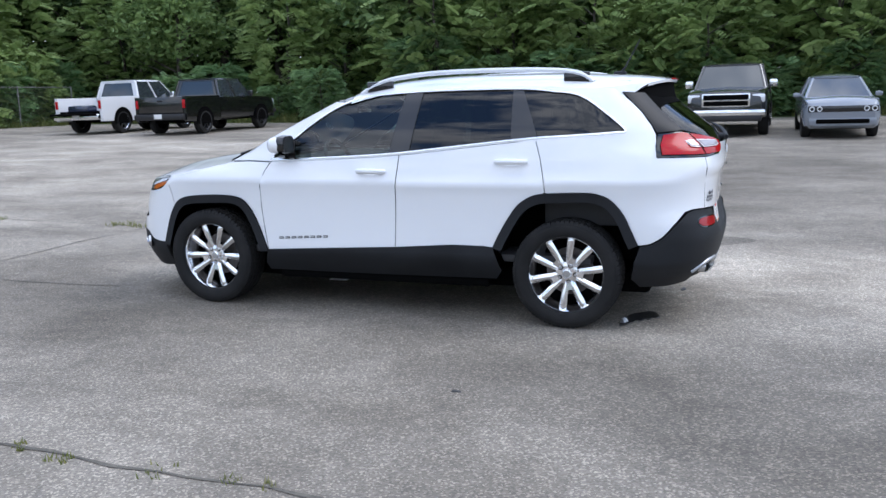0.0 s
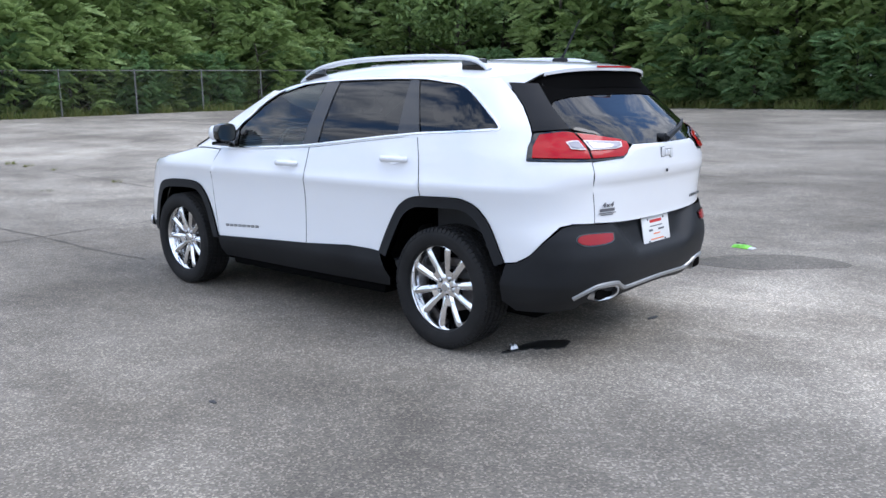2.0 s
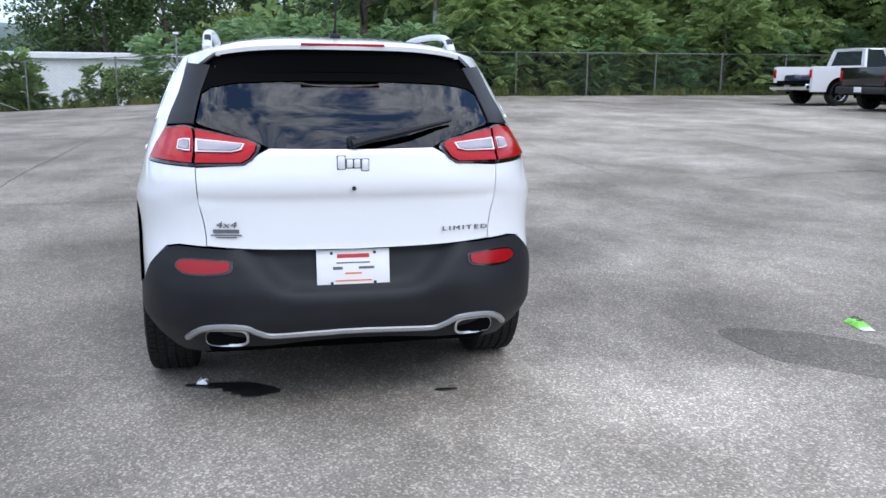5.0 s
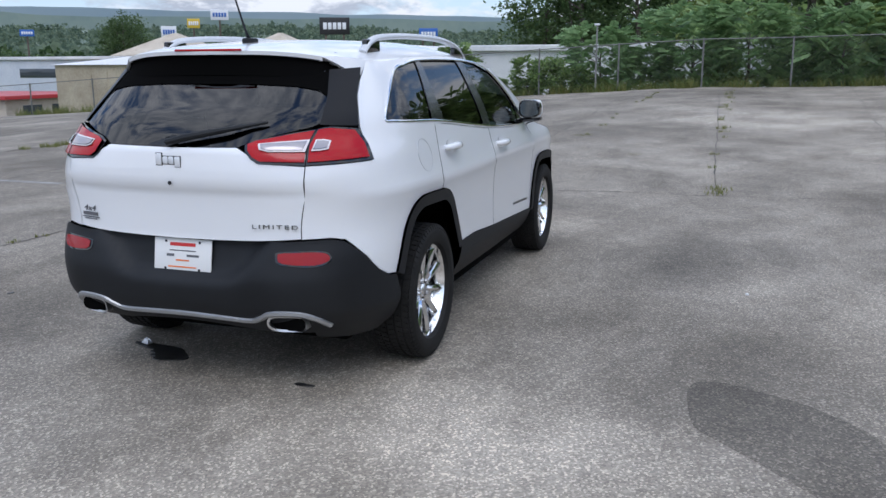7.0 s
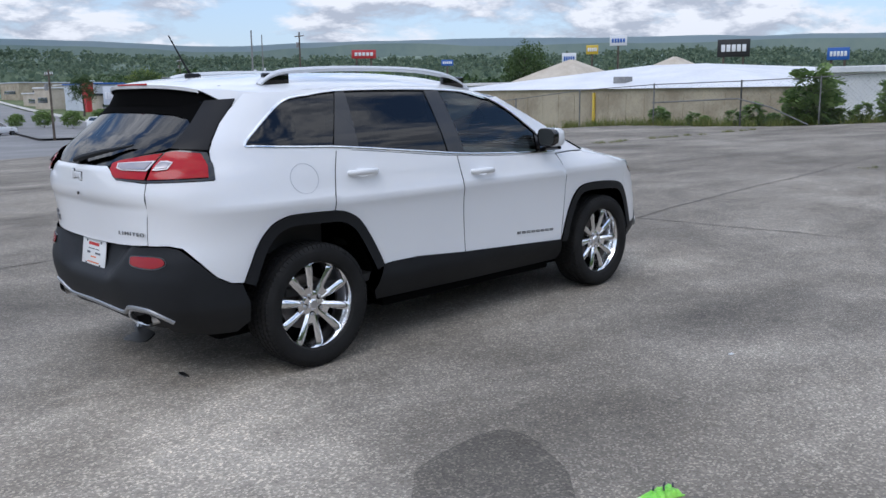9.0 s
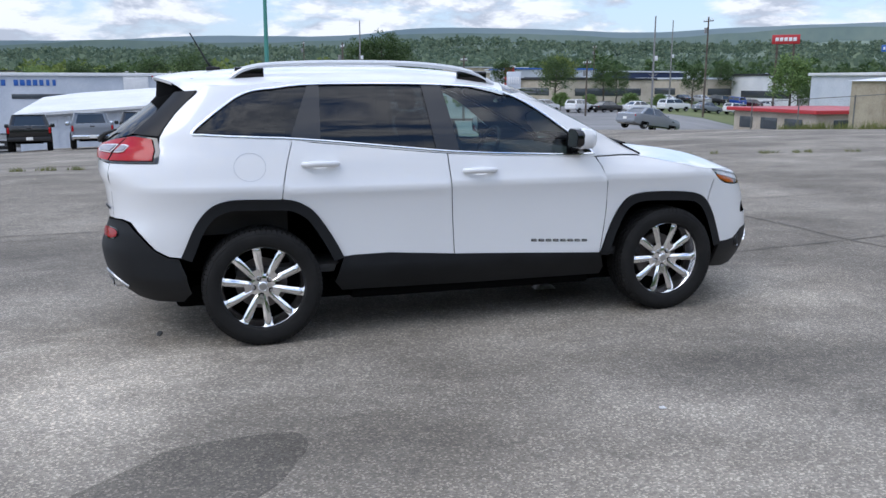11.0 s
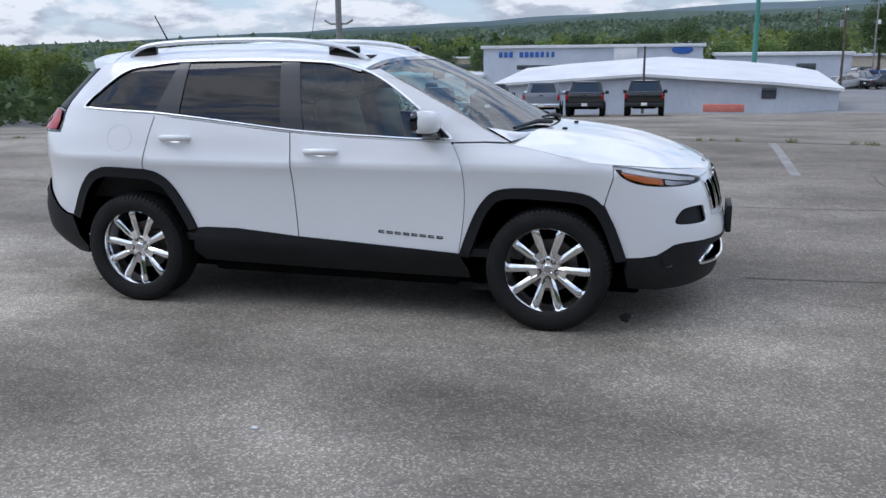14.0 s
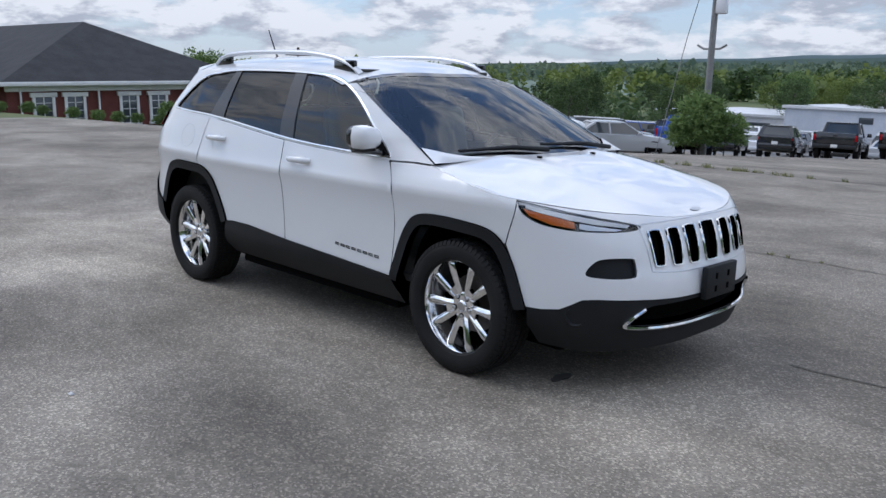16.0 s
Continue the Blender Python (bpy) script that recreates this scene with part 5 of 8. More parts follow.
def asphalt(name, tone=1.0):
    """Worn asphalt: pale and dark stones, bleached and dark patches."""
    m = mat(name, rough=0.82, spec=0.35)
    n, l = m.node_tree.nodes, m.node_tree.links
    b = n["Principled BSDF"]
    tc = n.new("ShaderNodeTexCoord")

    def noise_at(scale, detail=4, rough=0.55, dist=0.0, stretch=None):
        t = n.new("ShaderNodeTexNoise")
        t.inputs["Scale"].default_value, t.inputs["Detail"].default_value, t.inputs["Roughness"].default_value, t.inputs["Distortion"].default_value = scale, detail, rough, dist
        if stretch:
            mp_ = n.new("ShaderNodeMapping"); mp_.inputs["Scale"].default_value = stretch
            l.new(tc.outputs["Object"], mp_.inputs["Vector"]); l.new(mp_.outputs[0], t.inputs["Vector"])
        else:
            l.new(tc.outputs["Object"], t.inputs["Vector"])
        return t

    def ramp(src, a, b_, ca, cb):
        r = n.new("ShaderNodeValToRGB")
        r.color_ramp.elements[0].position, r.color_ramp.elements[1].position = a, b_
        r.color_ramp.elements[0].color, r.color_ramp.elements[1].color = (*ca, 1), (*cb, 1)
        l.new(src, r.inputs[0])
        return r

    def mult(a, b_, fac=1.0, kind="MULTIPLY"):
        x = n.new("ShaderNodeMix"); x.data_type = "RGBA"; x.blend_type = kind; x.inputs[0].default_value = fac
        l.new(a, x.inputs[6]); l.new(b_, x.inputs[7])
        return x.outputs[2]

    patch = ramp(noise_at(0.20, 4, 0.55, 0.3).outputs["Fac"], 0.36, 0.64, (0.150 * tone, 0.132 * tone, 0.107 * tone), (0.268 * tone, 0.240 * tone, 0.200 * tone))
    blot = ramp(noise_at(0.75, 6, 0.62, 0.3, (0.8, 1.15, 1)).outputs["Fac"], 0.34, 0.62, (0.66, 0.65, 0.635), (1.15, 1.15, 1.15))
    fine = ramp(noise_at(7, 5, 0.7).outputs["Fac"], 0.33, 0.66, (0.88, 0.88, 0.88), (1.10, 1.10, 1.09))
    col = mult(mult(patch.outputs[0], blot.outputs[0]), fine.outputs[0])
    vo = n.new("ShaderNodeTexVoronoi"); vo.inputs["Scale"].default_value = 110.0
    l.new(tc.outputs["Object"], vo.inputs["Vector"])
    sc = n.new("ShaderNodeSeparateColor")
    l.new(vo.outputs["Color"], sc.inputs[0])
    stone = ramp(sc.outputs[0], 0.0, 0.92, (0.66, 0.66, 0.66), (1.68, 1.67, 1.65))
    for pos_, v_ in ((0.55, 0.94), (0.80, 1.08)):
        e_ = stone.color_ramp.elements.new(pos_)
        e_.color = (v_, v_, v_, 1)
    col = mult(col, stone.outputs[0])
    # broad bleached and darker areas with ragged soft edges, partly brightness put into the colour
    wob = noise_at(0.8, 4, 0.6)
    for cx, cy, rx, ry, k in ZONES:
        mp_ = n.new("ShaderNodeMapping")
        mp_.inputs["Location"].default_value = (-cx / rx, -cy / ry, 0)
        mp_.inputs["Scale"].default_value = (1 / rx, 1 / ry, 0)
        l.new(tc.outputs["Object"], mp_.inputs["Vector"])
        ln = n.new("ShaderNodeVectorMath"); ln.operation = "LENGTH"
        l.new(mp_.outputs[0], ln.inputs[0])
        ad = n.new("ShaderNodeMath"); ad.operation = "MULTIPLY_ADD"; ad.inputs[1].default_value = 1.1
        l.new(wob.outputs["Fac"], ad.inputs[0]); l.new(ln.outputs["Value"], ad.inputs[2])
        zr = ramp(ad.outputs[0], 0.75, 1.0, (k, k, k), (1, 1, 1))
        zr.color_ramp.interpolation = "EASE"
        zr.color_ramp.elements[0].position, zr.color_ramp.elements[1].position = 0.55, 1.0
        hv = n.new("ShaderNodeMath"); hv.operation = "MULTIPLY"; hv.inputs[1].default_value = 0.62
        l.new(ad.outputs[0], hv.inputs[0]); l.new(hv.outputs[0], zr.inputs[0])
        col = mult(col, zr.outputs[0])
    l.new(col, b.inputs["Base Color"])
    bp = n.new("ShaderNodeBump"); bp.inputs["Strength"].default_value = 0.55; bp.inputs["Distance"].default_value = 0.006
    l.new(vo.outputs["Distance"], bp.inputs["Height"])
    l.new(bp.outputs[0], b.inputs["Normal"])
    return m


# centre, half widths and tone of the bleached and the darker areas; the first paints the far lot's low-angle paleness
ZONES = ((15.0, -9.0, 14.0, 10.0, 1.34), (-3.5, -1.2, 2.3, 1.8, 1.75), (-3.4, 2.0, 2.4, 1.6, 0.66), (-2.1, -0.95, 0.8, 0.9, 1.32), (2.5, -0.5, 1.1, 0.9, 1.45), (1.35, -2.15, 1.5, 0.5, 0.66),
         (1.6, -2.8, 0.9, 0.45, 0.74), (-1.5, -2.5, 0.9, 0.7, 0.88), (-0.4, -3.3, 1.3, 0.6, 1.25), (1.0, -1.6, 0.9, 0.6, 0.80), (-0.2, 2.5, 1.1, 0.8, 1.12))
ASPHALT = asphalt("worn_asphalt", 1.14)
ROAD = varied("road_asphalt", (0.17, 0.168, 0.165), (0.25, 0.245, 0.24), 0.2, 0.9, 0, 3.0, 0)
MEADOW = varied("rough_meadow", (0.055, 0.085, 0.022), (0.13, 0.15, 0.05), 0.05, 0.95, 0, 0.6, 0)
# paled towards grey-green: the hills' distance haze is in this colour
FOREST_HAZE = varied("hazed_wooded_hills", (0.12, 0.17, 0.135), (0.18, 0.225, 0.165), 0.012, 0.95, 0, 0.16, 0.0)

xs = np.unique(np.round(np.concatenate([-np.geomspace(61, 4200, 26), np.linspace(-60, 28.4, 60), 28.4 + np.linspace(1.5, 30, 12), np.geomspace(62, 4200, 40)]), 2))
ys_ = np.unique(np.round(np.concatenate([-26.2 - np.geomspace(1, 1500, 16), np.linspace(-26.2, 51.0, 62), 51.0 + np.linspace(1.5, 30, 14), np.geomspace(84, 4200, 46)]), 2))
gv = [(x, y, land_z(x, y)) for y in ys_ for x in xs]
gf, gm = [], []
nx = len(xs)
for j in range(len(ys_) - 1):
    for i in range(nx - 1):
        cx, cy = (xs[i] + xs[i + 1]) / 2, (ys_[j] + ys_[j + 1]) / 2
        gf.append((j * nx + i, j * nx + i + 1, (j + 1) * nx + i + 1, (j + 1) * nx + i))
        r = math.hypot(cx, cy)
        in_lot = LOT[0] < cx < LOT[1] and LOT[2] < cy < LOT[3] and not (cx < -30 and cy < 30)
        if in_lot:
            gm.append(0)
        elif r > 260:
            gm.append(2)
        elif cy > 51 and (-60 < cx < 60):
            gm.append(3)
        else:
            gm.append(1)
ground = mesh_ob("ground", gv, gf, ASPHALT)
for m_ in (MEADOW, FOREST_HAZE, ROAD):
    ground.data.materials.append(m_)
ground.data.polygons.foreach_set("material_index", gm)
tagged(ground, "worn grey asphalt lot running out into low wooded land", "ground", kind="structure")


def flat_patch(name, outline, material, lift=0.004, label="", step=0.4, category="stain", kind="structure"):
    """A thin sheet that lies on the lot."""
    pts, faces, _ = panel_data([outline], step)
    vs = [(x, y, lot_z(x, y) + lift) for x, y in pts]
    fs = [f if (Vector((*pts[f[1]], 0)) - Vector((*pts[f[0]], 0))).cross(Vector((*pts[f[2]], 0)) - Vector((*pts[f[0]], 0))).z > 0 else f[::-1] for f in faces]
    # a feathered rim that runs down into the asphalt
    n0, cnt = len(vs), len(outline)
    cx, cy = sum(p[0] for p in outline) / cnt, sum(p[1] for p in outline) / cnt
    vs += [(x, y, lot_z(x, y) + lift) for x, y in outline]
    for x, y in outline:
        r = max(math.hypot(x - cx, y - cy), 0.01)
        x, y = x + (x - cx) / r * 0.012, y + (y - cy) / r * 0.012
        vs.append((x, y, lot_z(x, y) - 0.006))
    area = sum(a[0] * b[1] - b[0] * a[1] for a, b in zip(outline, list(outline[1:]) + [outline[0]]))
    for i in range(cnt):
        j = (i + 1) % cnt
        f = (n0 + i, n0 + cnt + i, n0 + cnt + j, n0 + j)
        fs.append(f if area > 0 else f[::-1])
    return tagged(mesh_ob(name, vs, fs, material), label, category, kind=kind)


def seam(name, pts, width, material, seed, lift=0.004, wobble=0.03, label="dark open joint in the asphalt"):
    """A ragged crack or joint along a line."""
    rnd = random.Random(seed)
    line = []
    for (x0, y0), (x1, y1) in zip(pts, pts[1:]):
        n = max(2, int(math.dist((x0, y0), (x1, y1)) / 0.12))
        line += [(x0 + (x1 - x0) * i / n, y0 + (y1 - y0) * i / n) for i in range(n)]
    line.append(pts[-1])
    vs, fs = [], []
    off = 0.0
    for i, (x, y) in enumerate(line):
        q = line[min(i + 1, len(line) - 1)]
        p = line[max(i - 1, 0)]
        d = Vector((q[0] - p[0], q[1] - p[1])).normalized()
        off = off * 0.85 + rnd.uniform(-1, 1) * wobble * 0.5
        w = width * rnd.uniform(0.35, 1.3)
        for s in (-1, 1):
            xx, yy = x - d.y * (off + s * w / 2), y + d.x * (off + s * w / 2)
            vs.append((xx, yy, lot_z(xx, yy) + lift))
    for i in range(len(line) - 1):
        fs.append((2 * i, 2 * i + 1, 2 * i + 3, 2 * i + 2)[::-1])
    return tagged(mesh_ob(name, vs, fs, material), label, "crack", kind="structure")


CRACK = varied("crack_dirt", (0.065, 0.060, 0.050), (0.15, 0.135, 0.11), 3, 0.95, 0, 40, 0)
DAMP = asphalt("damp_asphalt", 1.14 * 0.62)
OIL = varied("wet_black", (0.010, 0.010, 0.010), (0.032, 0.030, 0.028), 14, 0.45, 0, 60, 0.15, 0.004)
STRIPE = varied("faded_white_line", (0.20, 0.19, 0.175), (0.34, 0.33, 0.31), 5, 0.85, 0, 60, 0)


def blob(cx, cy, rx, ry, seed, n=40, rough=0.25, turn=0.0):
    rnd = random.Random(seed)
    ph = [rnd.uniform(0, 6.3) for _ in range(6)]
    out = []
    for i in range(n):
        a = 2 * math.pi * i / n
        k = 1 + rough * sum(math.sin((j + 2) * a + ph[j]) / (j + 1.5) for j in range(6))
        x, y = rx * k * math.cos(a), ry * k * math.sin(a)
        out.append((cx + x * math.cos(turn) - y * math.sin(turn), cy + x * math.sin(turn) + y * math.cos(turn)))
    return out


seam("crack_1", [(-14, 3.6), (-4, 3.5), (6, 3.5), (16, 3.6)], 0.022, CRACK, 1)
seam("crack_2", [(2.5, 0.6), (5.35, 0.8), (10.9, 0.95), (28, 1.45)], 0.024, CRACK, 2)
seam("crack_3", [(4.6, -2.18), (15, -1.95), (28, -1.65)], 0.017, CRACK, 3)
seam("crack_4", [(5.16, -4.6), (10, -4.75), (28, -6.1)], 0.012, CRACK, 4)
seam("crack_5", [(-12, -8.0), (1.0, -8.0), (14, -8.6), (27, -9)], 0.02, CRACK, 5)
seam("crack_6", [(-12, -11.0), (6.6, -10.9), (22, -11.6)], 0.02, CRACK, 6)
seam("crack_7", [(4.2, 6.0), (4.6, -3), (4.9, -12)], 0.02, CRACK, 7)
seam("crack_8", [(12.5, 9.0), (12.0, -3), (12.4, -14)], 0.02, CRACK, 8)
seam("crack_9", [(20.5, 9.0), (20.0, -3), (20.4, -14)], 0.02, CRACK, 9)
seam("crack_10", [(-9, 7.0), (-1, 6.6), (9, 7.4)], 0.02, CRACK, 10)
seam("crack_11", [(-26, 11.6), (-9, 11.3), (0.8, 11.0), (5.2, 10.2), (14, 9.4), (26, 9.0)], 0.11, CRACK, 11, label="broken joint between the two lots")
flat_patch("stain_1", rounded([(-1.32, -2.28), (-1.32, -2.42), (-1.39, -2.56), (-1.46, -2.70), (-1.58, -2.83), (-1.72, -2.95), (-1.90, -3.03), (-2.14, -3.06), (-2.40, -2.96), (-2.44, -2.80), (-2.29, -2.64), (-2.14, -2.51), (-2.00, -2.38), (-1.87, -2.27), (-1.64, -2.23), (-1.42, -2.22)], 5), DAMP, label="large damp dark patch on the asphalt")
flat_patch("stain_2", rounded([(-1.68, 0.50), (-1.70, 0.43), (-1.75, 0.37), (-1.81, 0.31), (-1.85, 0.32), (-1.87, 0.38), (-1.89, 0.44), (-1.872, 0.485), (-1.845, 0.49), (-1.835, 0.53), (-1.80, 0.525), (-1.79, 0.565), (-1.755, 0.57), (-1.745, 0.62), (-1.725, 0.66), (-1.69, 0.74), (-1.665, 0.72), (-1.675, 0.60)], 5), OIL, label="small wet black puddle behind the rear wheel", step=0.08)
flat_patch("stain_3", blob(-1.965, -0.46, 0.016, 0.05, 23, 24, 0.2), OIL, label="small black drip mark", step=0.05)
flat_patch("stain_4", blob(1.77, -0.52, 0.035, 0.07, 24, 24, 0.18), OIL, label="small black drip mark", step=0.05)
flat_patch("stain_5", blob(-1.085, 2.24, 0.022, 0.012, 25, 16, 0.2), OIL, lift=0.006, label="tiny black tar spot", step=0.05)
flat_patch("line_1", [(3.27, 5.9), (3.40, 5.9), (3.43, 10.4), (3.30, 10.4)], STRIPE, label="faded white parking line", category="line")

# ---- trees and shrubs ----
def leaf_mat(name, c1, c2, rough=0.55):
    m = bpy.data.materials.new(name)
    m.use_nodes = True
    n, l = m.node_tree.nodes, m.node_tree.links
    b = n["Principled BSDF"]
    g = n.new("ShaderNodeNewGeometry")
    oi = n.new("ShaderNodeObjectInfo")
    a = n.new("ShaderNodeMath"); a.operation = "MULTIPLY_ADD"; a.inputs[1].default_value = 0.35; a.inputs[2].default_value = -0.17
    l.new(oi.outputs["Random"], a.inputs[0])
    s = n.new("ShaderNodeMath"); s.operation = "ADD"
    l.new(g.outputs["Random Per Island"], s.inputs[0]); l.new(a.outputs[0], s.inputs[1])
    r = n.new("ShaderNodeValToRGB")
    r.color_ramp.elements[0].color, r.color_ramp.elements[1].color = (*c1, 1), (*c2, 1)
    l.new(s.outputs[0], r.inputs[0]); l.new(r.outputs[0], b.inputs["Base Color"])
    b.inputs["Roughness"].default_value = rough
    b.inputs["Specular IOR Level"].default_value = 0.3
    t = n.new("ShaderNodeBsdfTranslucent")
    l.new(r.outputs[0], t.inputs[0])
    x = n.new("ShaderNodeMixShader"); x.inputs[0].default_value = 0.38
    l.new(b.outputs[0], x.inputs[1]); l.new(t.outputs[0], x.inputs[2])
    l.new(x.outputs[0], n["Material Output"].inputs[0])
    return m


LEAF_FROND = leaf_mat("frond_leaves", (0.130, 0.235, 0.095), (0.300, 0.430, 0.195))
LEAF_OAK = leaf_mat("broad_leaves", (0.080, 0.142, 0.046), (0.240, 0.335, 0.112))
LEAF_DARK = leaf_mat("dark_leaves", (0.034, 0.066, 0.023), (0.115, 0.172, 0.062))
LEAF_LIGHT = leaf_mat("yellow_green_leaves", (0.09, 0.135, 0.030), (0.21, 0.26, 0.07))
LEAF_FRESH = leaf_mat("fresh_leaves", (0.150, 0.225, 0.068), (0.350, 0.450, 0.170))
BARK = varied("bark", (0.05, 0.042, 0.034), (0.13, 0.11, 0.09), 4, 0.9, 0, 30, 0.5, 0.02)
GRASS = leaf_mat("grass_blades", (0.10, 0.14, 0.035), (0.26, 0.25, 0.09), 0.8)


def leaf_quads(rnd, out_v, out_f, c, d, size, wide=0.45):
    """One leaf: a kite of two triangles folded a little along its rib."""
    up = Vector((rnd.gauss(0, 1), rnd.gauss(0, 1), rnd.gauss(0, 1))).normalized()
    s = d.cross(up)
    s = s.normalized() * size * wide if s.length > 1e-3 else Vector((size * wide, 0, 0))
    k = len(out_v)
    out_v += [c, c + d * size * 0.5 + s * 0.5 - up * size * 0.05, c + d * size, c + d * size * 0.5 - s * 0.5 - up * size * 0.05]
    out_f += [(k, k + 1, k + 2), (k, k + 2, k + 3)]


def crown_mesh(seed, rx, rz, zc, clumps, leaves, size, low=0.0):
    """A crown of leaf clumps with an uneven outline and gaps."""
    rnd = random.Random(seed)
    v, f = [], []
    for _ in range(clumps):
        a, t = rnd.uniform(0, 6.283), rnd.uniform(-1, 1)
        t = t if t > -0.75 else -t
        r = rnd.uniform(0.45, 1.0) ** 0.6
        lump = 0.75 + 0.35 * noise.noise((math.cos(a) * 1.5 + seed, math.sin(a) * 1.5, t * 2))
        h = math.sqrt(max(0, 1 - t * t))
        c = Vector((rx * r * lump * h * math.cos(a), rx * r * lump * h * math.sin(a), zc + rz * r * lump * t))
        c.z = max(c.z, low)
        cr = rnd.uniform(0.35, 0.75) * rx * 0.28
        out = Vector((c.x, c.y, (c.z - zc) * 0.6)).normalized()
        for _ in range(leaves):
            d = Vector((rnd.gauss(0, 1), rnd.gauss(0, 1), rnd.gauss(0, 0.7)))
            d = (d.normalized() + out * 0.5).normalized()
            leaf_quads(rnd, v, f, c + Vector((rnd.gauss(0, 1), rnd.gauss(0, 1), rnd.gauss(0, 0.6))) * cr * 0.6, d, size * rnd.uniform(0.6, 1.3))
    return v, f


def frond_mesh(seed, rx, height, fronds, length=0.95, low=0.3):
    """Feathered fronds, each a drooping rib with two rows of narrow leaflets."""
    rnd = random.Random(seed)
    v, f = [], []
    for _ in range(fronds):
        a, t = rnd.uniform(0, 6.283), rnd.uniform(0, 1)
        lump = 0.65 + 0.45 * noise.noise((math.cos(a) * 1.3 + seed * 3, math.sin(a) * 1.3, t * 3))
        h = math.sin(math.pi * (0.12 + 0.80 * t)) ** 0.6
        r = rnd.uniform(0.55, 1.0) * lump * h
        p = Vector((rx * r * math.cos(a), rx * r * math.sin(a), low + (height - low) * t * (0.85 + 0.3 * lump)))
        d = Vector((math.cos(a) + rnd.uniform(-0.7, 0.7), math.sin(a) + rnd.uniform(-0.7, 0.7), rnd.uniform(-0.1, 0.9))).normalized()
        side = Matrix.Rotation(rnd.uniform(-0.9, 0.9), 3, d) @ d.cross(Vector((0, 0, 1))).normalized()
        L = length * rnd.uniform(0.6, 1.25)
        n = 6
        for i in range(1, n + 1):
            q = p + d * L * i / n + Vector((0, 0, -0.42 * L * (i / n) ** 2))
            ll = L * 0.36 * math.sin(math.pi * (0.18 + 0.74 * i / n))
            for s in (1, -1):
                dd = (side * s + d * 0.45 + Vector((0, 0, -0.28))).normalized()
                k = len(v)
                w = d * ll * 0.42
                v += [q, q + dd * ll * 0.5 - w, q + dd * ll, q + dd * ll * 0.45 + w]
                f += [(k, k + 1, k + 2), (k, k + 2, k + 3)]
    return v, f


def trunk_bm(seed, height, r0, limbs, reach, start=0.35):
    rnd = random.Random(seed)
    b = bmesh.new()
    pts = [(rnd.uniform(-1, 1) * 0.04 * height * t, rnd.uniform(-1, 1) * 0.04 * height * t, height * t) for t in (0, 0.2, 0.4, 0.6, 0.8, 1.0)]
    tube_bm(pts, [r0 * (1 - 0.8 * t) * (1.35 if t == 0 else 1) for t in (0, 0.2, 0.4, 0.6, 0.8, 1.0)], 8, b)
    for i in range(limbs):
        t = start + (0.95 - start) * i / limbs
        a = rnd.uniform(0, 6.283)
        z = height * t
        base = Vector(pts[min(5, int(t * 5))])
        base.z = z
        L = reach * (1.1 - 0.6 * t)
        q = [base, base + Vector((math.cos(a) * L * 0.5, math.sin(a) * L * 0.5, L * 0.28)), base + Vector((math.cos(a + 0.2) * L, math.sin(a + 0.2) * L, L * 0.55))]
        tube_bm(q, [r0 * 0.42 * (1 - 0.5 * t), r0 * 0.26 * (1 - 0.5 * t), r0 * 0.08], 6, b)
    return b


def tree(name, label, seed, height, kind="broad", leafmat=None, spread=None):
    """A tree or shrub at the origin, with a trunk and a crown."""
    e = thing(name, label, "shrub" if "shrub" in name else "tree")
    if kind == "frond":
        rx = spread or height * 0.42
        part("trunk", trunk_bm(seed, height * 0.75, 0.05 * height ** 0.5, 6, rx * 0.7, 0.2), BARK, e)
        v, f = frond_mesh(seed, rx, height, int(92 * height ** 0.9 * (rx / (height * 0.42))), 0.78)
        mesh_ob("crown", v, f, leafmat or LEAF_FROND, e, smooth=False)
    elif kind == "broad":
        rx = spread or height * 0.36
        part("trunk", trunk_bm(seed, height * 0.85, 0.022 * height, 9, rx * 0.8, 0.3), BARK, e)
        v, f = crown_mesh(seed, rx, height * 0.40, height * 0.60, int(130 + 9 * height), 18, 0.44)
        mesh_ob("crown", v, f, leafmat or LEAF_OAK, e, smooth=False)
    elif kind == "low":
        rx = spread or height * 0.6
        part("trunk", trunk_bm(seed, height * 0.7, 0.03, 5, rx * 0.7, 0.1), BARK, e)
        v, f = crown_mesh(seed, rx, height * 0.5, height * 0.5, int(95 * max(1, rx) ** 1.3), 26, 0.16 * max(1, rx ** 0.4), 0.08)
        mesh_ob("crown", v, f, leafmat or LEAF_OAK, e, smooth=False)
    return e


def plant(proto, x, y, s=1.0, turn=0.0, z=None, sink=0.05):
    """A copy of a tree, standing on the ground."""
    zz = land_z(x, y) - sink if z is None else z
    c = copy_thing(proto, Matrix.Translation((x, y, zz)) @ Matrix.Rotation(turn, 4, "Z"))
    for ch_ in c.children:
        ch_.scale = (s, s, s * 1.0)
    return c


rnd = random.Random(5)
frond_a = tree("sumac_shrub", "dense green sumac shrub with feathery leaves", 11, 4.6, "frond", LEAF_FRESH, spread=2.6)
frond_b = tree("sumac_shrub", "dense green sumac shrub with feathery leaves", 12, 6.2, "frond", LEAF_FRESH, spread=2.9)
frond_c = tree("sumac_shrub", "low green sumac shrub with feathery leaves", 13, 3.2, "frond", spread=2.2)
oak_a = tree("broadleaf_tree", "tall dark green broadleaf tree at the wood's edge", 21, 11.0)
oak_b = tree("broadleaf_tree", "tall dark green broadleaf tree at the wood's edge", 22, 13.5, "broad", LEAF_DARK, 5.2)
oak_c = tree("broadleaf_tree", "leafy green broadleaf tree with drooping boughs", 23, 9.0, "broad", LEAF_OAK, 4.0)
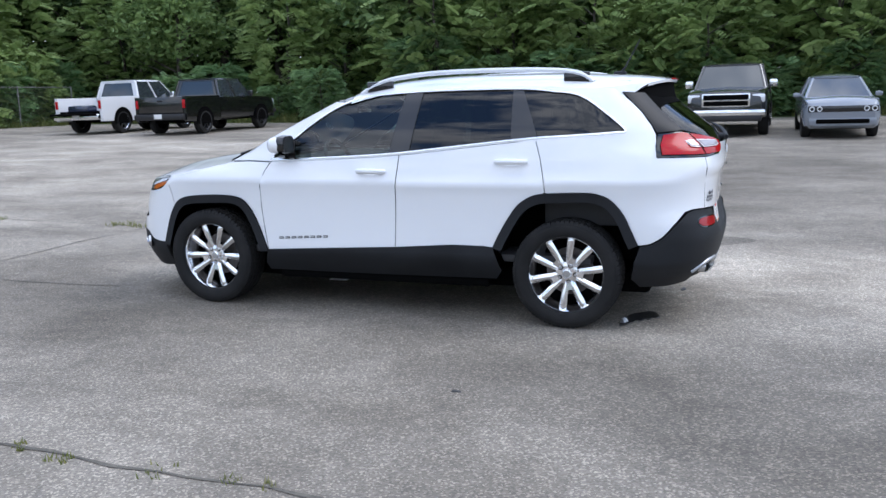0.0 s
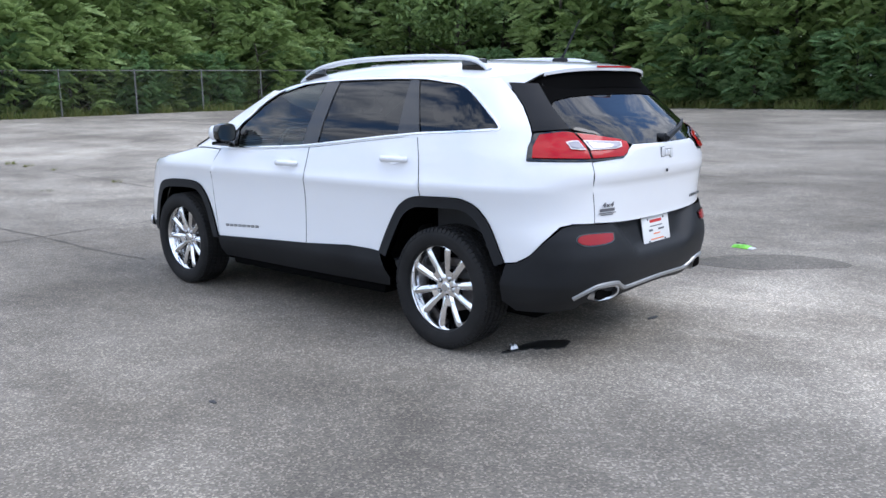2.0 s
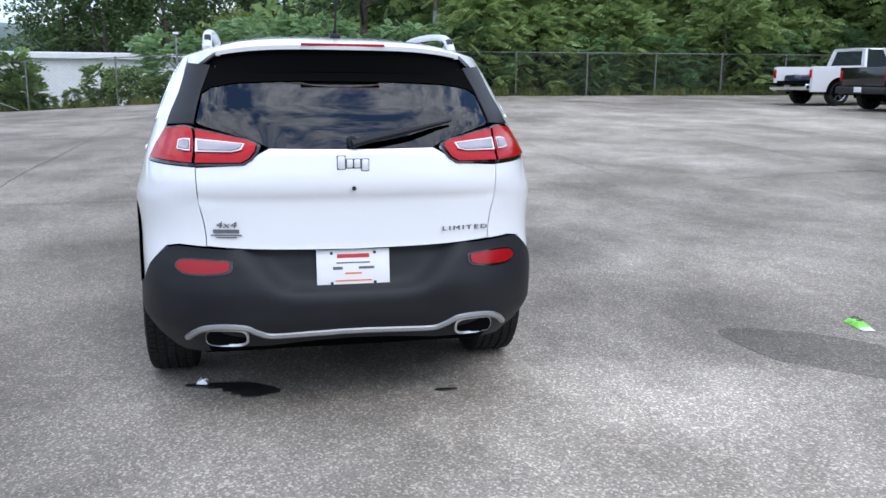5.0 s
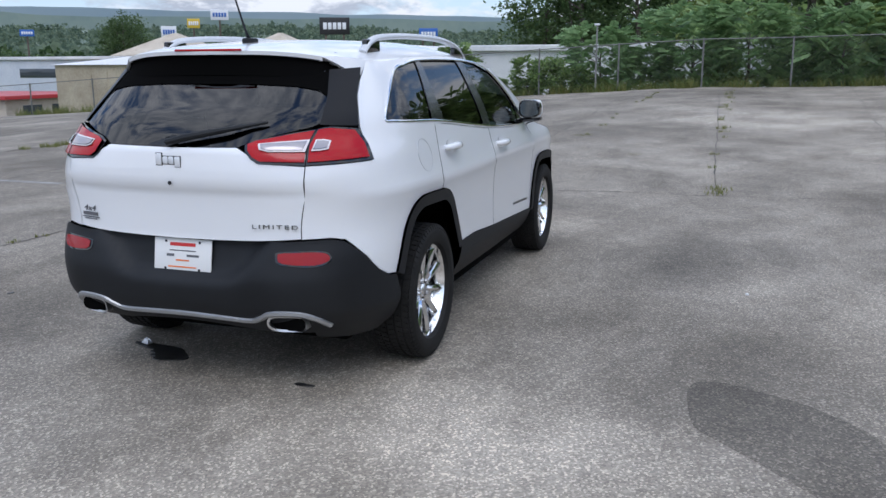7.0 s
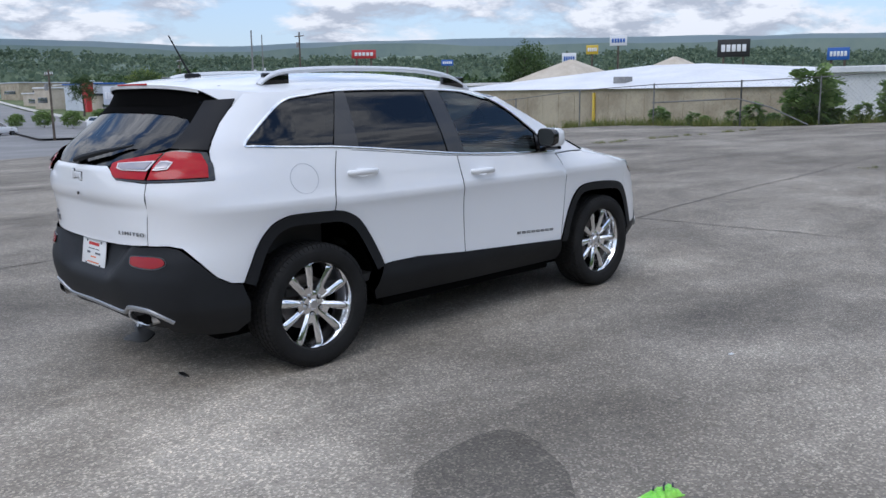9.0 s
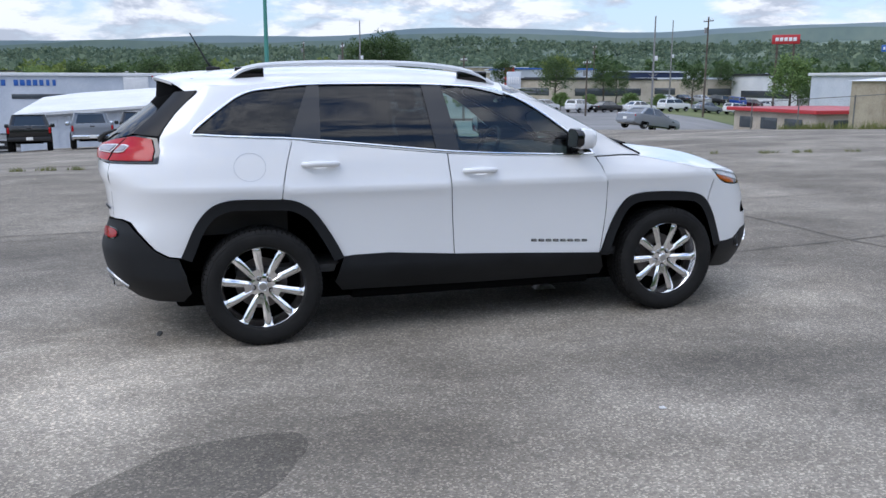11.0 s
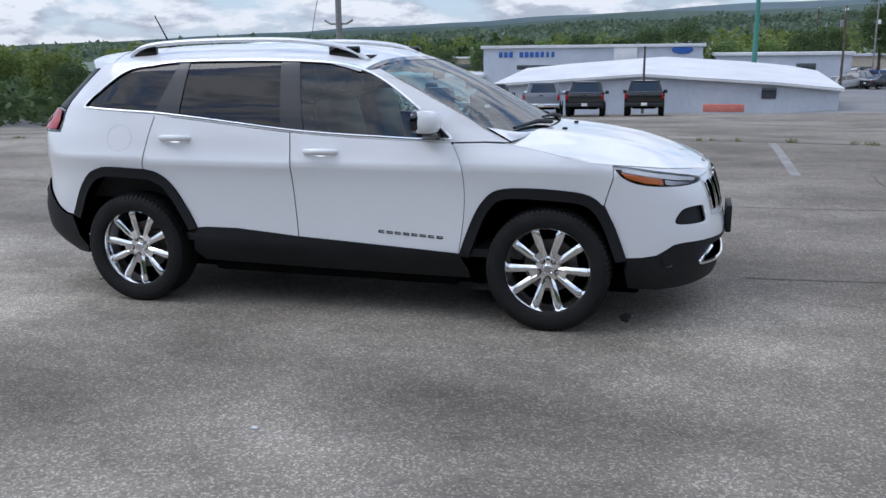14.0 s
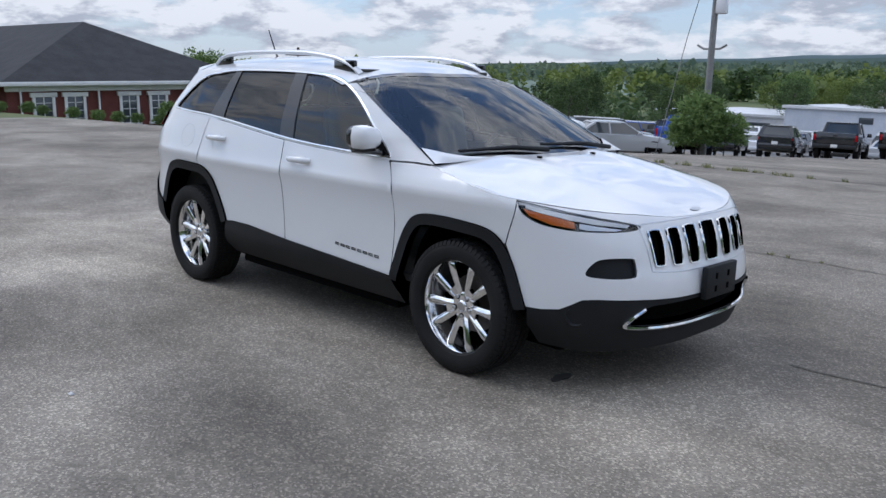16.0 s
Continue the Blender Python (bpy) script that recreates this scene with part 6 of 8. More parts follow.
oak_l = tree("broadleaf_tree", "yellow-green broadleaf tree in the low town", 24, 9.0, "broad", LEAF_LIGHT, 4.4)
bush_a = tree("shrub", "scrubby green shrub by the fence", 31, 1.8, "low")
bush_b = tree("shrub", "thin weedy shrub by the fence", 32, 2.2, "frond", LEAF_OAK, 0.75)
PROTO = [frond_a, frond_b, frond_c, oak_a, oak_b, oak_c, oak_l, bush_a, bush_b]
# the models themselves take places in the wood
for pr, (x, y) in zip(PROTO, ((2.0, -28.2), (7.5, -28.8), (10.5, -27.2), (4.0, -35.0), (12.0, -38.0), (17.0, -32.5), (70.0, 150.0), (29.4, 5.0), (29.3, 9.0))):
    pr.location = (x, y, land_z(x, y) - 0.05)
# north edge: shrubs in front, trees behind
for x in np.arange(-19, 30, 2.1):
    y = -27.6 - rnd.uniform(0, 1.6)
    if 13 < x < 29 and rnd.random() < 0.35:
        continue
    plant(rnd.choice((frond_a, frond_b, frond_a, oak_c if x > 12 else frond_b)), x + rnd.uniform(-0.7, 0.7), y - (1.2 if x > 12 else 0), rnd.uniform(0.8, 1.15), rnd.uniform(0, 6.3))
for x in np.arange(-22, 40, 3.0):
    plant(rnd.choice((oak_a, oak_b, oak_c, oak_b)), x + rnd.uniform(-1, 1), -32.5 - rnd.uniform(0, 3), rnd.uniform(0.85, 1.15), rnd.uniform(0, 6.3))
for x in np.arange(-30, 60, 5.2):
    plant(rnd.choice((oak_a, oak_b)), x + rnd.uniform(-1.5, 1.5), -40 - rnd.uniform(0, 6), rnd.uniform(1.1, 1.45), rnd.uniform(0, 6.3))
for x in np.arange(-18, 28, 2.6):
    plant(frond_c, x + rnd.uniform(-0.6, 0.6), -26.9 - rnd.uniform(0, 0.6), rnd.uniform(0.45, 0.8), rnd.uniform(0, 6.3))
# past the east fence: scrub near it, tall trees farther
for y in np.arange(-27, -8, 2.2):
    plant(rnd.choice((frond_c, frond_a)), 30.2 + rnd.uniform(0, 0.8), y + rnd.uniform(-0.6, 0.6), rnd.uniform(0.8, 1.05), rnd.uniform(0, 6.3))
    plant(rnd.choice((frond_b, frond_a, frond_b)), 33.0 + rnd.uniform(0, 1.5), y + rnd.uniform(-0.6, 0.6), rnd.uniform(1.15, 1.5), rnd.uniform(0, 6.3))
for y in np.arange(-34, -4, 3.6):
    plant(rnd.choice((oak_a, oak_b, oak_c)), 37 + rnd.uniform(0, 5), y, rnd.uniform(0.9, 1.25), rnd.uniform(0, 6.3))
for y in np.arange(-9, 3.5, 1.5):
    plant(rnd.choice((frond_c, frond_c, bush_a)), 30.3 + rnd.uniform(0, 2.4), y + rnd.uniform(-0.5, 0.5), rnd.uniform(0.7, 1.15), rnd.uniform(0, 6.3))
for y in np.arange(3.0, 17, 0.95):
    plant(rnd.choice((bush_a, bush_b, bush_b, bush_b)), 29.0 + rnd.uniform(-0.2, 1.3), y + rnd.uniform(-0.3, 0.3), rnd.uniform(0.35, 0.78) if y < 13 else rnd.uniform(0.3, 0.55), rnd.uniform(0, 6.3))
for y in np.arange(-62, 25, 6.0):
    plant(rnd.choice((oak_a, oak_b, oak_b)), 104 + rnd.uniform(0, 12), y + rnd.uniform(-2, 2), rnd.uniform(1.35, 1.7), rnd.uniform(0, 6.3))
for y in np.arange(-50, 0, 7.0):
    plant(rnd.choice((oak_a, oak_c, oak_l)), 60 + rnd.uniform(0, 16), y + rnd.uniform(-2, 2), rnd.uniform(0.8, 1.2), rnd.uniform(0, 6.3))


def grass_patch(name, spots, h, label, seed, n=30):
    """Tufts of blades round the given (x, y, radius) spots."""
    r_ = random.Random(seed)
    v, f = [], []
    for x, y, rad in spots:
        for _ in range(int(n * max(rad, 0.08) / 0.15)):
            a, d = r_.uniform(0, 6.3), rad * math.sqrt(r_.random())
            px, py = x + d * math.cos(a), y + d * math.sin(a)
            z = land_z(px, py)
            hh = h * r_.uniform(0.4, 1.2)
            b_ = r_.uniform(0, 6.3)
            w = Vector((math.cos(b_), math.sin(b_), 0)) * 0.006 * (1 + h * 3)
            tip = Vector((px + r_.gauss(0, 0.35) * hh, py + r_.gauss(0, 0.35) * hh, z + hh))
            k = len(v)
            v += [Vector((px, py, z - 0.01)) - w, Vector((px, py, z - 0.01)) + w, tip]
            f.append((k, k + 1, k + 2))
    return tagged(mesh_ob(name, v, f, GRASS, smooth=False), label, "grass", kind="stuff")


joints = [(5.2 + rnd.uniform(0, 22), -2.1 + rnd.gauss(0, 0.06), rnd.uniform(0.03, 0.16)) for _ in range(26)]
joints += [(4.6 + rnd.gauss(0, 0.15), -2.15 + rnd.gauss(0, 0.05), 0.12) for _ in range(4)]
joints += [(rnd.uniform(6, 26), 0.35 + rnd.gauss(0, 0.05), rnd.uniform(0.03, 0.14)) for _ in range(14)]
joints += [(rnd.uniform(-1.2, 1.6), 3.52 + rnd.gauss(0, 0.02), rnd.uniform(0.015, 0.05)) for _ in range(9)]
joints += [(-0.25, 3.52, 0.09), (10.8, 0.4, 0.22), (8.0, -0.9, 0.12)]
grass_patch("grass", joints[:44], 0.06, "yellow-green tufts along the asphalt joints", 6)
grass_patch("grass", joints[44:], 0.03, "yellow-green tufts in the asphalt joints", 3)
line_pts = [(-24, 11.5), (-9, 11.3), (0.8, 11.0), (5.2, 10.2), (14, 9.4), (25, 9.0)]
strip = []
for (x0, y0), (x1, y1) in zip(line_pts, line_pts[1:]):
    for i in range(int((x1 - x0) / 0.35)):
        if rnd.random() < 0.72:
            t = rnd.random()
            strip.append((x0 + (x1 - x0) * t, y0 + (y1 - y0) * t + rnd.gauss(0, 0.08), rnd.uniform(0.05, 0.2)))
grass_patch("grass", strip, 0.09, "line of grass tufts between the two lots", 4, 40)
verge = [(28.3 + rnd.uniform(-0.2, 2.0), rnd.uniform(-26, 32), rnd.uniform(0.2, 0.5)) for _ in range(330)]
verge += [(rnd.uniform(-22, 29), -26.4 - rnd.uniform(-0.2, 1.0), rnd.uniform(0.2, 0.5)) for _ in range(220)]
grass_patch("grass", verge, 0.42, "long rough grass and weeds along the lot's edge", 5, 26)

# ---- chain link fence ----
STEEL = varied("galvanised_steel", (0.13, 0.13, 0.125), (0.22, 0.22, 0.21), 5, 0.6, 0.4, 60, 0.05)


def fence(x0, y0, x1, y1, label, top=True, gap=3.0):
    """A chain link fence: posts, top rail and a woven wire mesh."""
    e = thing("chain_link_fence", label, "fence")
    L = math.dist((x0, y0), (x1, y1))
    n = int(L / gap)
    wires, wf = [], []
    for i in range(n + 1):
        t = i / n
        x, y = x0 + (x1 - x0) * t, y0 + (y1 - y0) * t
        z = land_z(x, y)
        part("post", tube_bm([(x, y, z - 0.1), (x, y, z + 1.88)], 0.035, 8), STEEL, e)
        if i < n:
            xb, yb = x0 + (x1 - x0) * (t + 1 / n), y0 + (y1 - y0) * (t + 1 / n)
            part("top_rail", tube_bm([(x, y, z + 1.83), (xb, yb, land_z(xb, yb) + 1.83)], 0.022, 6), STEEL, e)
    dirx, diry = (x1 - x0) / L, (y1 - y0) / L
    k = 0.16
    m = int(L / k)
    for i in range(-11, m):
        for s in (1, -1):
            a0 = max(0, i * k)
            a1 = min(L, i * k + 1.75)
            if a1 <= a0:
                continue
            ha, hb = ((a0 - i * k), (a1 - i * k)) if s > 0 else (1.75 - (a0 - i * k), 1.75 - (a1 - i * k))
            pa = Vector((x0 + dirx * a0, y0 + diry * a0, land_z(x0 + dirx * a0, y0 + diry * a0) + 0.05 + ha))
            pb_ = Vector((x0 + dirx * a1, y0 + diry * a1, land_z(x0 + dirx * a1, y0 + diry * a1) + 0.05 + hb))
            w = Vector((0, 0, 0.0022))
            q = len(wires)
            wires += [pa - w, pa + w, pb_ + w, pb_ - w]
            wf.append((q, q + 1, q + 2, q + 3))
    o = mesh_ob("wire_mesh", wires, wf, STEEL, e, smooth=False)
    o["kind"] = "stuff"
    return e


# the wood's deep shade: masses of leaves behind the edge trees
def woods(name, boxes, n, size, label, seed, material):
    r_ = random.Random(seed)
    v, f = [], []
    for x0, x1, y0, y1, h in boxes:
        for _ in range(n):
            x, y = r_.uniform(x0, x1), r_.uniform(y0, y1)
            top = h * (0.75 + 0.35 * noise.noise((x / 5, y / 5, 0)))
            c = Vector((x, y, land_z(x, y) + top * r_.random() ** 0.8))
            d = Vector((r_.gauss(0, 1), r_.gauss(0, 1), r_.gauss(0, 0.8))).normalized()
            leaf_quads(r_, v, f, c, d, size * r_.uniform(0.5, 1.4), 0.6)
    return tagged(mesh_ob(name, v, f, material, smooth=False), label, "woods", kind="stuff")


woods("woods", [(-32, 40, -46, -33, 12.5)], 26000, 0.75, "dense dark green woods behind the lot", 7, LEAF_DARK)
woods("woods", [(-75, 95, -66, -52, 13.0)], 15000, 1.5, "deep dark woods behind the edge trees", 10, LEAF_DARK)
woods("woods", [(44, 62, -46, 1, 9.0)], 11000, 0.75, "dense green woods past the fence", 8, LEAF_OAK)
woods("woods", [(112, 130, -62, 27, 17.0)], 11000, 1.3, "tall dark trees beyond the white roof", 9, LEAF_DARK)
fence(28.6, -26.0, 28.6, 11.5, "rusty grey chain link fence overgrown with weeds")
fence(28.6, 11.5, 29.6, 36.0, "grey chain link fence in front of a tan wall", gap=4.0)
bent = thing("fallen_rail", "fallen pale fence rail leaning in the weeds", "rail")
part("pipe", tube_bm([(28.2, 8.6, land_z(28.2, 8.6) + 0.03), (28.5, 10.2, land_z(28.5, 10) + 0.75), (28.52, 11.6, land_z(28.5, 11.5) + 1.12), (28.52, 15.5, land_z(28.5, 15.5) + 1.0)], 0.03, 8), STEEL, bent)

# ---- vehicles ----
CARGLASS = mat("vehicle_glass", (0.03, 0.037, 0.042), 0.04, 0, 0.8)
BLACK_TRIM = mat("vehicle_trim", (0.015, 0.015, 0.016), 0.5)
HEADLAMP = mat("vehicle_headlamp", (0.75, 0.77, 0.8), 0.12, 0.3, 0.8)


def paint(name, c, rough=0.25):
    return mat("paint_" + name, c, rough, 0.0, 1.0)


PAINT = {"white": paint("white", (0.75, 0.75, 0.75)), "black": paint("black", (0.004, 0.004, 0.0045)), "charcoal": paint("charcoal", (0.018, 0.019, 0.021)), "grey": paint("grey", (0.20, 0.22, 0.25)),
         "silver": paint("silver", (0.42, 0.43, 0.44)), "blue": paint("blue", (0.015, 0.07, 0.36)), "navy": paint("navy", (0.012, 0.02, 0.05)), "red": paint("red", (0.25, 0.02, 0.02)), "maroon": paint("maroon", (0.06, 0.012, 0.014))}


def loft_bm(stations):
    """A closed hull through half sections [(x, [(y, z), ...])], mirrored in y."""
    b = bmesh.new()
    rings = []
    for x, half_ in stations:
        ring_ = [b.verts.new((x, y, z)) for y, z in half_] + [b.verts.new((x, -y, z)) for y, z in reversed(half_) if y > 1e-6]
        rings.append(ring_)
    n = len(rings[0])
    for p, q in zip(rings, rings[1:]):
        for k in range(n):
            b.faces.new((p[k], p[(k + 1) % n], q[(k + 1) % n], q[k]))
    b.faces.new(rings[0]); b.faces.new(list(reversed(rings[-1])))
    return b


def hull(w, zb, zt, crown=0.02):
    d = zt - zb
    return [(0, zb), (w * 0.84, zb), (w * 0.96, zb + 0.07), (w, zb + 0.45 * d), (w * 0.985, zb + 0.72 * d), (w * 0.95, zt - 0.02), (w * 0.88, zt), (w * 0.4, zt + crown * 0.8), (0, zt + crown)]


def plain_wheel(parent, x, y, r, w, rim_mat, first):
    if first is not None:
        o = first.copy()
        scene.collection.objects.link(o)
        o.parent, o.location = parent, (x, y, r)
        o.rotation_euler = (0, 0, 0 if y > 0 else math.pi)
        for c in first.children:
            d = c.copy(); scene.collection.objects.link(d); d.parent = o
        return o
    o = part("wheel", lathe_bm([(r * 0.60, w * 0.40), (r * 0.64, w * 0.48), (r * 0.60, w * 0.30), (r * 0.55, -w * 0.3)], 24), rim_mat, parent)
    o.location = (x, y, r)
    o.rotation_euler = (0, 0, 0 if y > 0 else math.pi)
    part("tyre", lathe_bm([(r * 0.60, -w * 0.45), (r * 0.80, -w * 0.5), (r * 0.97, -w * 0.42), (r, -w * 0.3), (r, w * 0.3), (r * 0.97, w * 0.42), (r * 0.80, w * 0.5), (r * 0.62, w * 0.45)], 28), TYRE, o)
    part("disc", lathe_bm([(0.0, w * 0.05), (r * 0.58, w * 0.05)], 20), DARK, o)
    for i in range(6):
        b = box_bm((r * 0.52, w * 0.12, r * 0.13), (r * 0.33, w * 0.33, 0))
        bmesh.ops.transform(b, matrix=Matrix.Rotation(i * math.pi / 3, 4, "Y"), verts=b.verts)
        part("spoke", b, rim_mat, o)
    return o


def cabin(e, xs4, wb, wt, zb, zt, pm, slant=0.05):
    """Glasshouse: base front, base rear, roof front, roof rear; panes, posts and roof."""
    bf, br, rf_, rr_ = xs4
    st = lambda x, w, z: Vector((x, w, z))
    for k in (1, -1):
        b = bmesh.new()
        b.faces.new([b.verts.new(p) for p in (st(bf - 0.06, k * (wb - 0.005), zb), st(br + 0.06, k * (wb - 0.005), zb), st(rr_ + 0.04, k * wt, zt - 0.03), st(rf_ - 0.04, k * wt, zt - 0.03))])
        part("side_window", b, CARGLASS, e)
        for a, c, r in ((st(bf, k * wb * 0.96, zb - 0.02), st(rf_, k * wt * 0.95, zt - 0.055), 0.042), (st(br, k * wb * 0.98, zb - 0.02), st(rr_, k * wt * 0.97, zt - 0.06), 0.055), (st((bf + br) / 2 - 0.05, k * wb, zb - 0.02), st((rf_ + rr_) / 2 - 0.05, k * wt * 1.0, zt - 0.02), 0.035)):
            part("window_post", tube_bm([a, c], r, 8), pm, e)
    for nm, xa, xb_ in (("windscreen", bf, rf_), ("rear_window", br, rr_)):
        b = bmesh.new()
        b.faces.new([b.verts.new(p) for p in ((xa, -wb * 0.95, zb), (xa, wb * 0.95, zb), (xb_, wt * 0.95, zt - 0.02), (xb_, -wt * 0.95, zt - 0.02))])
        part(nm, b, CARGLASS, e)
    # painted frame round the rear pane
    o_ = [(br - 0.012 * (1 if br < bf else -1), y, z) for y, z in ((-wb * 0.97, zb), (wb * 0.97, zb))] + [(rr_ - 0.012, y, z) for y, z in ((wt * 0.98, zt), (-wt * 0.98, zt))]
    mid_ = sum((Vector(p) for p in o_), Vector()) / 4
    b = bmesh.new()
    vo_ = [b.verts.new(p) for p in o_]
    vi_ = [b.verts.new(mid_ + Vector(((p[0] - mid_.x) * 0.72, (p[1]) * 0.80, (p[2] - mid_.z) * 0.72))) for p in o_]
    for a in range(4):
        b.faces.new((vo_[a], vo_[(a + 1) % 4], vi_[(a + 1) % 4], vi_[a]))
    part("rear_frame", b, pm, e)
    s_ = 1 if rf_ > rr_ else -1
    b = loft_bm([(rf_ + 0.04 * s_, [(0, zt - 0.05), (wt * 0.98, zt - 0.05), (wt * 0.95, zt - 0.02), (wt * 0.5, zt), (0, zt)]), (rf_ - 0.2 * s_, [(0, zt - 0.05), (wt * 1.02, zt - 0.05), (wt * 0.98, zt), (wt * 0.5, zt + 0.035), (0, zt + 0.04)]),
                 (rr_ + 0.2 * s_, [(0, zt - 0.05), (wt * 1.02, zt - 0.05), (wt * 0.98, zt), (wt * 0.5, zt + 0.03), (0, zt + 0.035)]), (rr_ - 0.04 * s_, [(0, zt - 0.05), (wt * 0.98, zt - 0.05), (wt * 0.95, zt - 0.02), (wt * 0.5, zt), (0, zt)])])
    part("roof", b, pm, e)


def wheels4(e, xa, xb_, y, r, w, rim_mat):
    o = plain_wheel(e, xa, y, r, w, rim_mat, None)
    for x, yy in ((xa, -y), (xb_, y), (xb_, -y)):
        plain_wheel(e, x, yy, r, w, rim_mat, o)
    for x in (xa, xb_):
        for k in (1, -1):
            # flat black sheet on the flank in place of the arch's shaded gap
            b = bmesh.new()
            rg2 = [(x + r * 1.16 * math.cos(a), k * (y + w * 0.5 - 0.006), r + r * 1.16 * math.sin(a)) for a in np.linspace(-0.15, math.pi + 0.15, 18)]
            b.faces.new([b.verts.new(p) for p in rg2])
            part("wheel_arch", b, DARK, e)


def mirrors(e, x, w, z, pm, size=(0.10, 0.22, 0.20)):
    for k in (1, -1):
        part("door_mirror", box_bm(size, (x, k * (w + 0.14), z), 0.04), pm, e)


def pickup(label, colour, rim_mat, grille="chrome", box_cover=False, lift=0.0):
    """A crew cab pickup, nose to +x, rear to -x."""
    pm = PAINT[colour]
    e = thing("pickup_truck", label, "pickup truck")
    W, h0 = 1.0, 0.42 + lift
    part("body", loft_bm([(2.92, hull(W * 0.86, h0 + 0.10, 1.02 + lift)), (2.84, hull(W * 0.95, h0 + 0.06, 1.12 + lift, 0.04)), (2.5, hull(W, h0, 1.17 + lift, 0.06)), (1.6, hull(W, h0, 1.21 + lift, 0.05)), (1.1, hull(W, h0, 1.22 + lift, 0.02)), (-0.85, hull(W, h0, 1.22 + lift, 0.0))]), pm, e)
    cabin(e, (1.35, -0.82, 0.72, -0.68), 0.93, 0.76, 1.20 + lift, 1.85 + lift, pm)
    # open box
    part("box_floor", box_bm((1.95, 1.7, 0.25), (-1.86, 0, h0 + 0.25), 0.02), DARK, e)
    for k in (1, -1):
        part("box_side", loft_bm([(-0.88, [(0.0, 0)] * 0 + hull(0.055, h0, 1.26 + lift, 0)), (-2.86, hull(0.055, h0 + 0.03, 1.26 + lift, 0))]), pm, e).location = (0, k * (W - 0.055), 0)
        part("tail_light", box_bm((0.05, 0.10, 0.28), (-2.87, k * 0.915, 1.02 + lift), 0.02), RED_LENS, e)
        part("headlight", box_bm((0.10, 0.32, 0.21), (2.86, k * 0.775, 0.98 + lift), 0.04), HEADLAMP, e)
        part("door_handle", box_bm((0.16, 0.03, 0.03), (-0.35, k * (W + 0.0), 1.08 + lift), 0.01), pm, e)
        part("door_handle", box_bm((0.16, 0.03, 0.03), (0.55, k * (W + 0.0), 1.08 + lift), 0.01), pm, e)
    if not box_cover:
        part("tailgate", box_bm((0.06, 1.74, 0.56), (-2.85, 0, 0.98 + lift), 0.02), pm, e)
        part("tailgate_handle", box_bm((0.02, 0.22, 0.06), (-2.885, 0, 1.12 + lift), 0.01), BLACK_TRIM, e)
    else:
        part("box_load", box_bm((0.5, 0.9, 0.3), (-2.55, 0.1, 0.85 + lift), 0.08), PAINT["navy"], e)
        part("lowered_tailgate", box_bm((0.5, 1.70, 0.06), (-3.08, 0, 0.70 + lift), 0.02), DARK, e)
    part("rear_bumper", box_bm((0.18, 1.92, 0.20), (-2.95, 0, 0.60 + lift), 0.04), CHROME if grille == "chrome" else BLACK_TRIM, e)
    part("number_plate", box_bm((0.01, 0.30, 0.15), (-3.045, 0, 0.62 + lift), 0.002), PLATE_WHITE, e)
    part("front_bumper", box_bm((0.22, 1.92, 0.17), (2.93, 0, 0.63 + lift), 0.06), CHROME if grille == "chrome" else BLACK_TRIM, e)
    part("lower_inlet", box_bm((0.16, 1.74, 0.16), (2.94, 0, 0.49 + lift), 0.04), BLACK_TRIM, e)
    gr = part("grille", box_bm((0.08, 1.18, 0.34), (2.90, 0, 0.94 + lift), 0.03), CHROME if grille == "chrome" else GLOSS_BLACK, e)
    part("grille_opening", box_bm((0.03, 1.10, 0.135), (2.935, 0, 1.015 + lift), 0.02), DARK, gr)
    part("grille_opening", box_bm((0.03, 1.08, 0.125), (2.935, 0, 0.862 + lift), 0.02), DARK, gr)
    for k in (1, -1):
        for xw in (1.82, -1.82):
            # larger black half disc paints the dark gap over the tyre
            b = bmesh.new()
            b.faces.new([b.verts.new((xw + 0.49 * math.cos(a), k * (W + 0.006), 0.42 + 0.49 * math.sin(a))) for a in np.linspace(0, math.pi, 17)])
            part("wheel_arch", b, DARK, e)
    wheels4(e, 1.82, -1.82, 0.888, 0.41, 0.27, rim_mat)
    mirrors(e, 0.98, 0.95, 1.32 + lift, pm if grille != "chrome" else CHROME)
    part("sill_step", box_bm((1.9, 0.12, 0.06), (0.1, 0.97, 0.40 + lift), 0.02), BLACK_TRIM, e)
    part("underframe", box_bm((4.8, 1.2, 0.2), (0, 0, 0.48 + lift), 0.03), DARK, e)
    return e


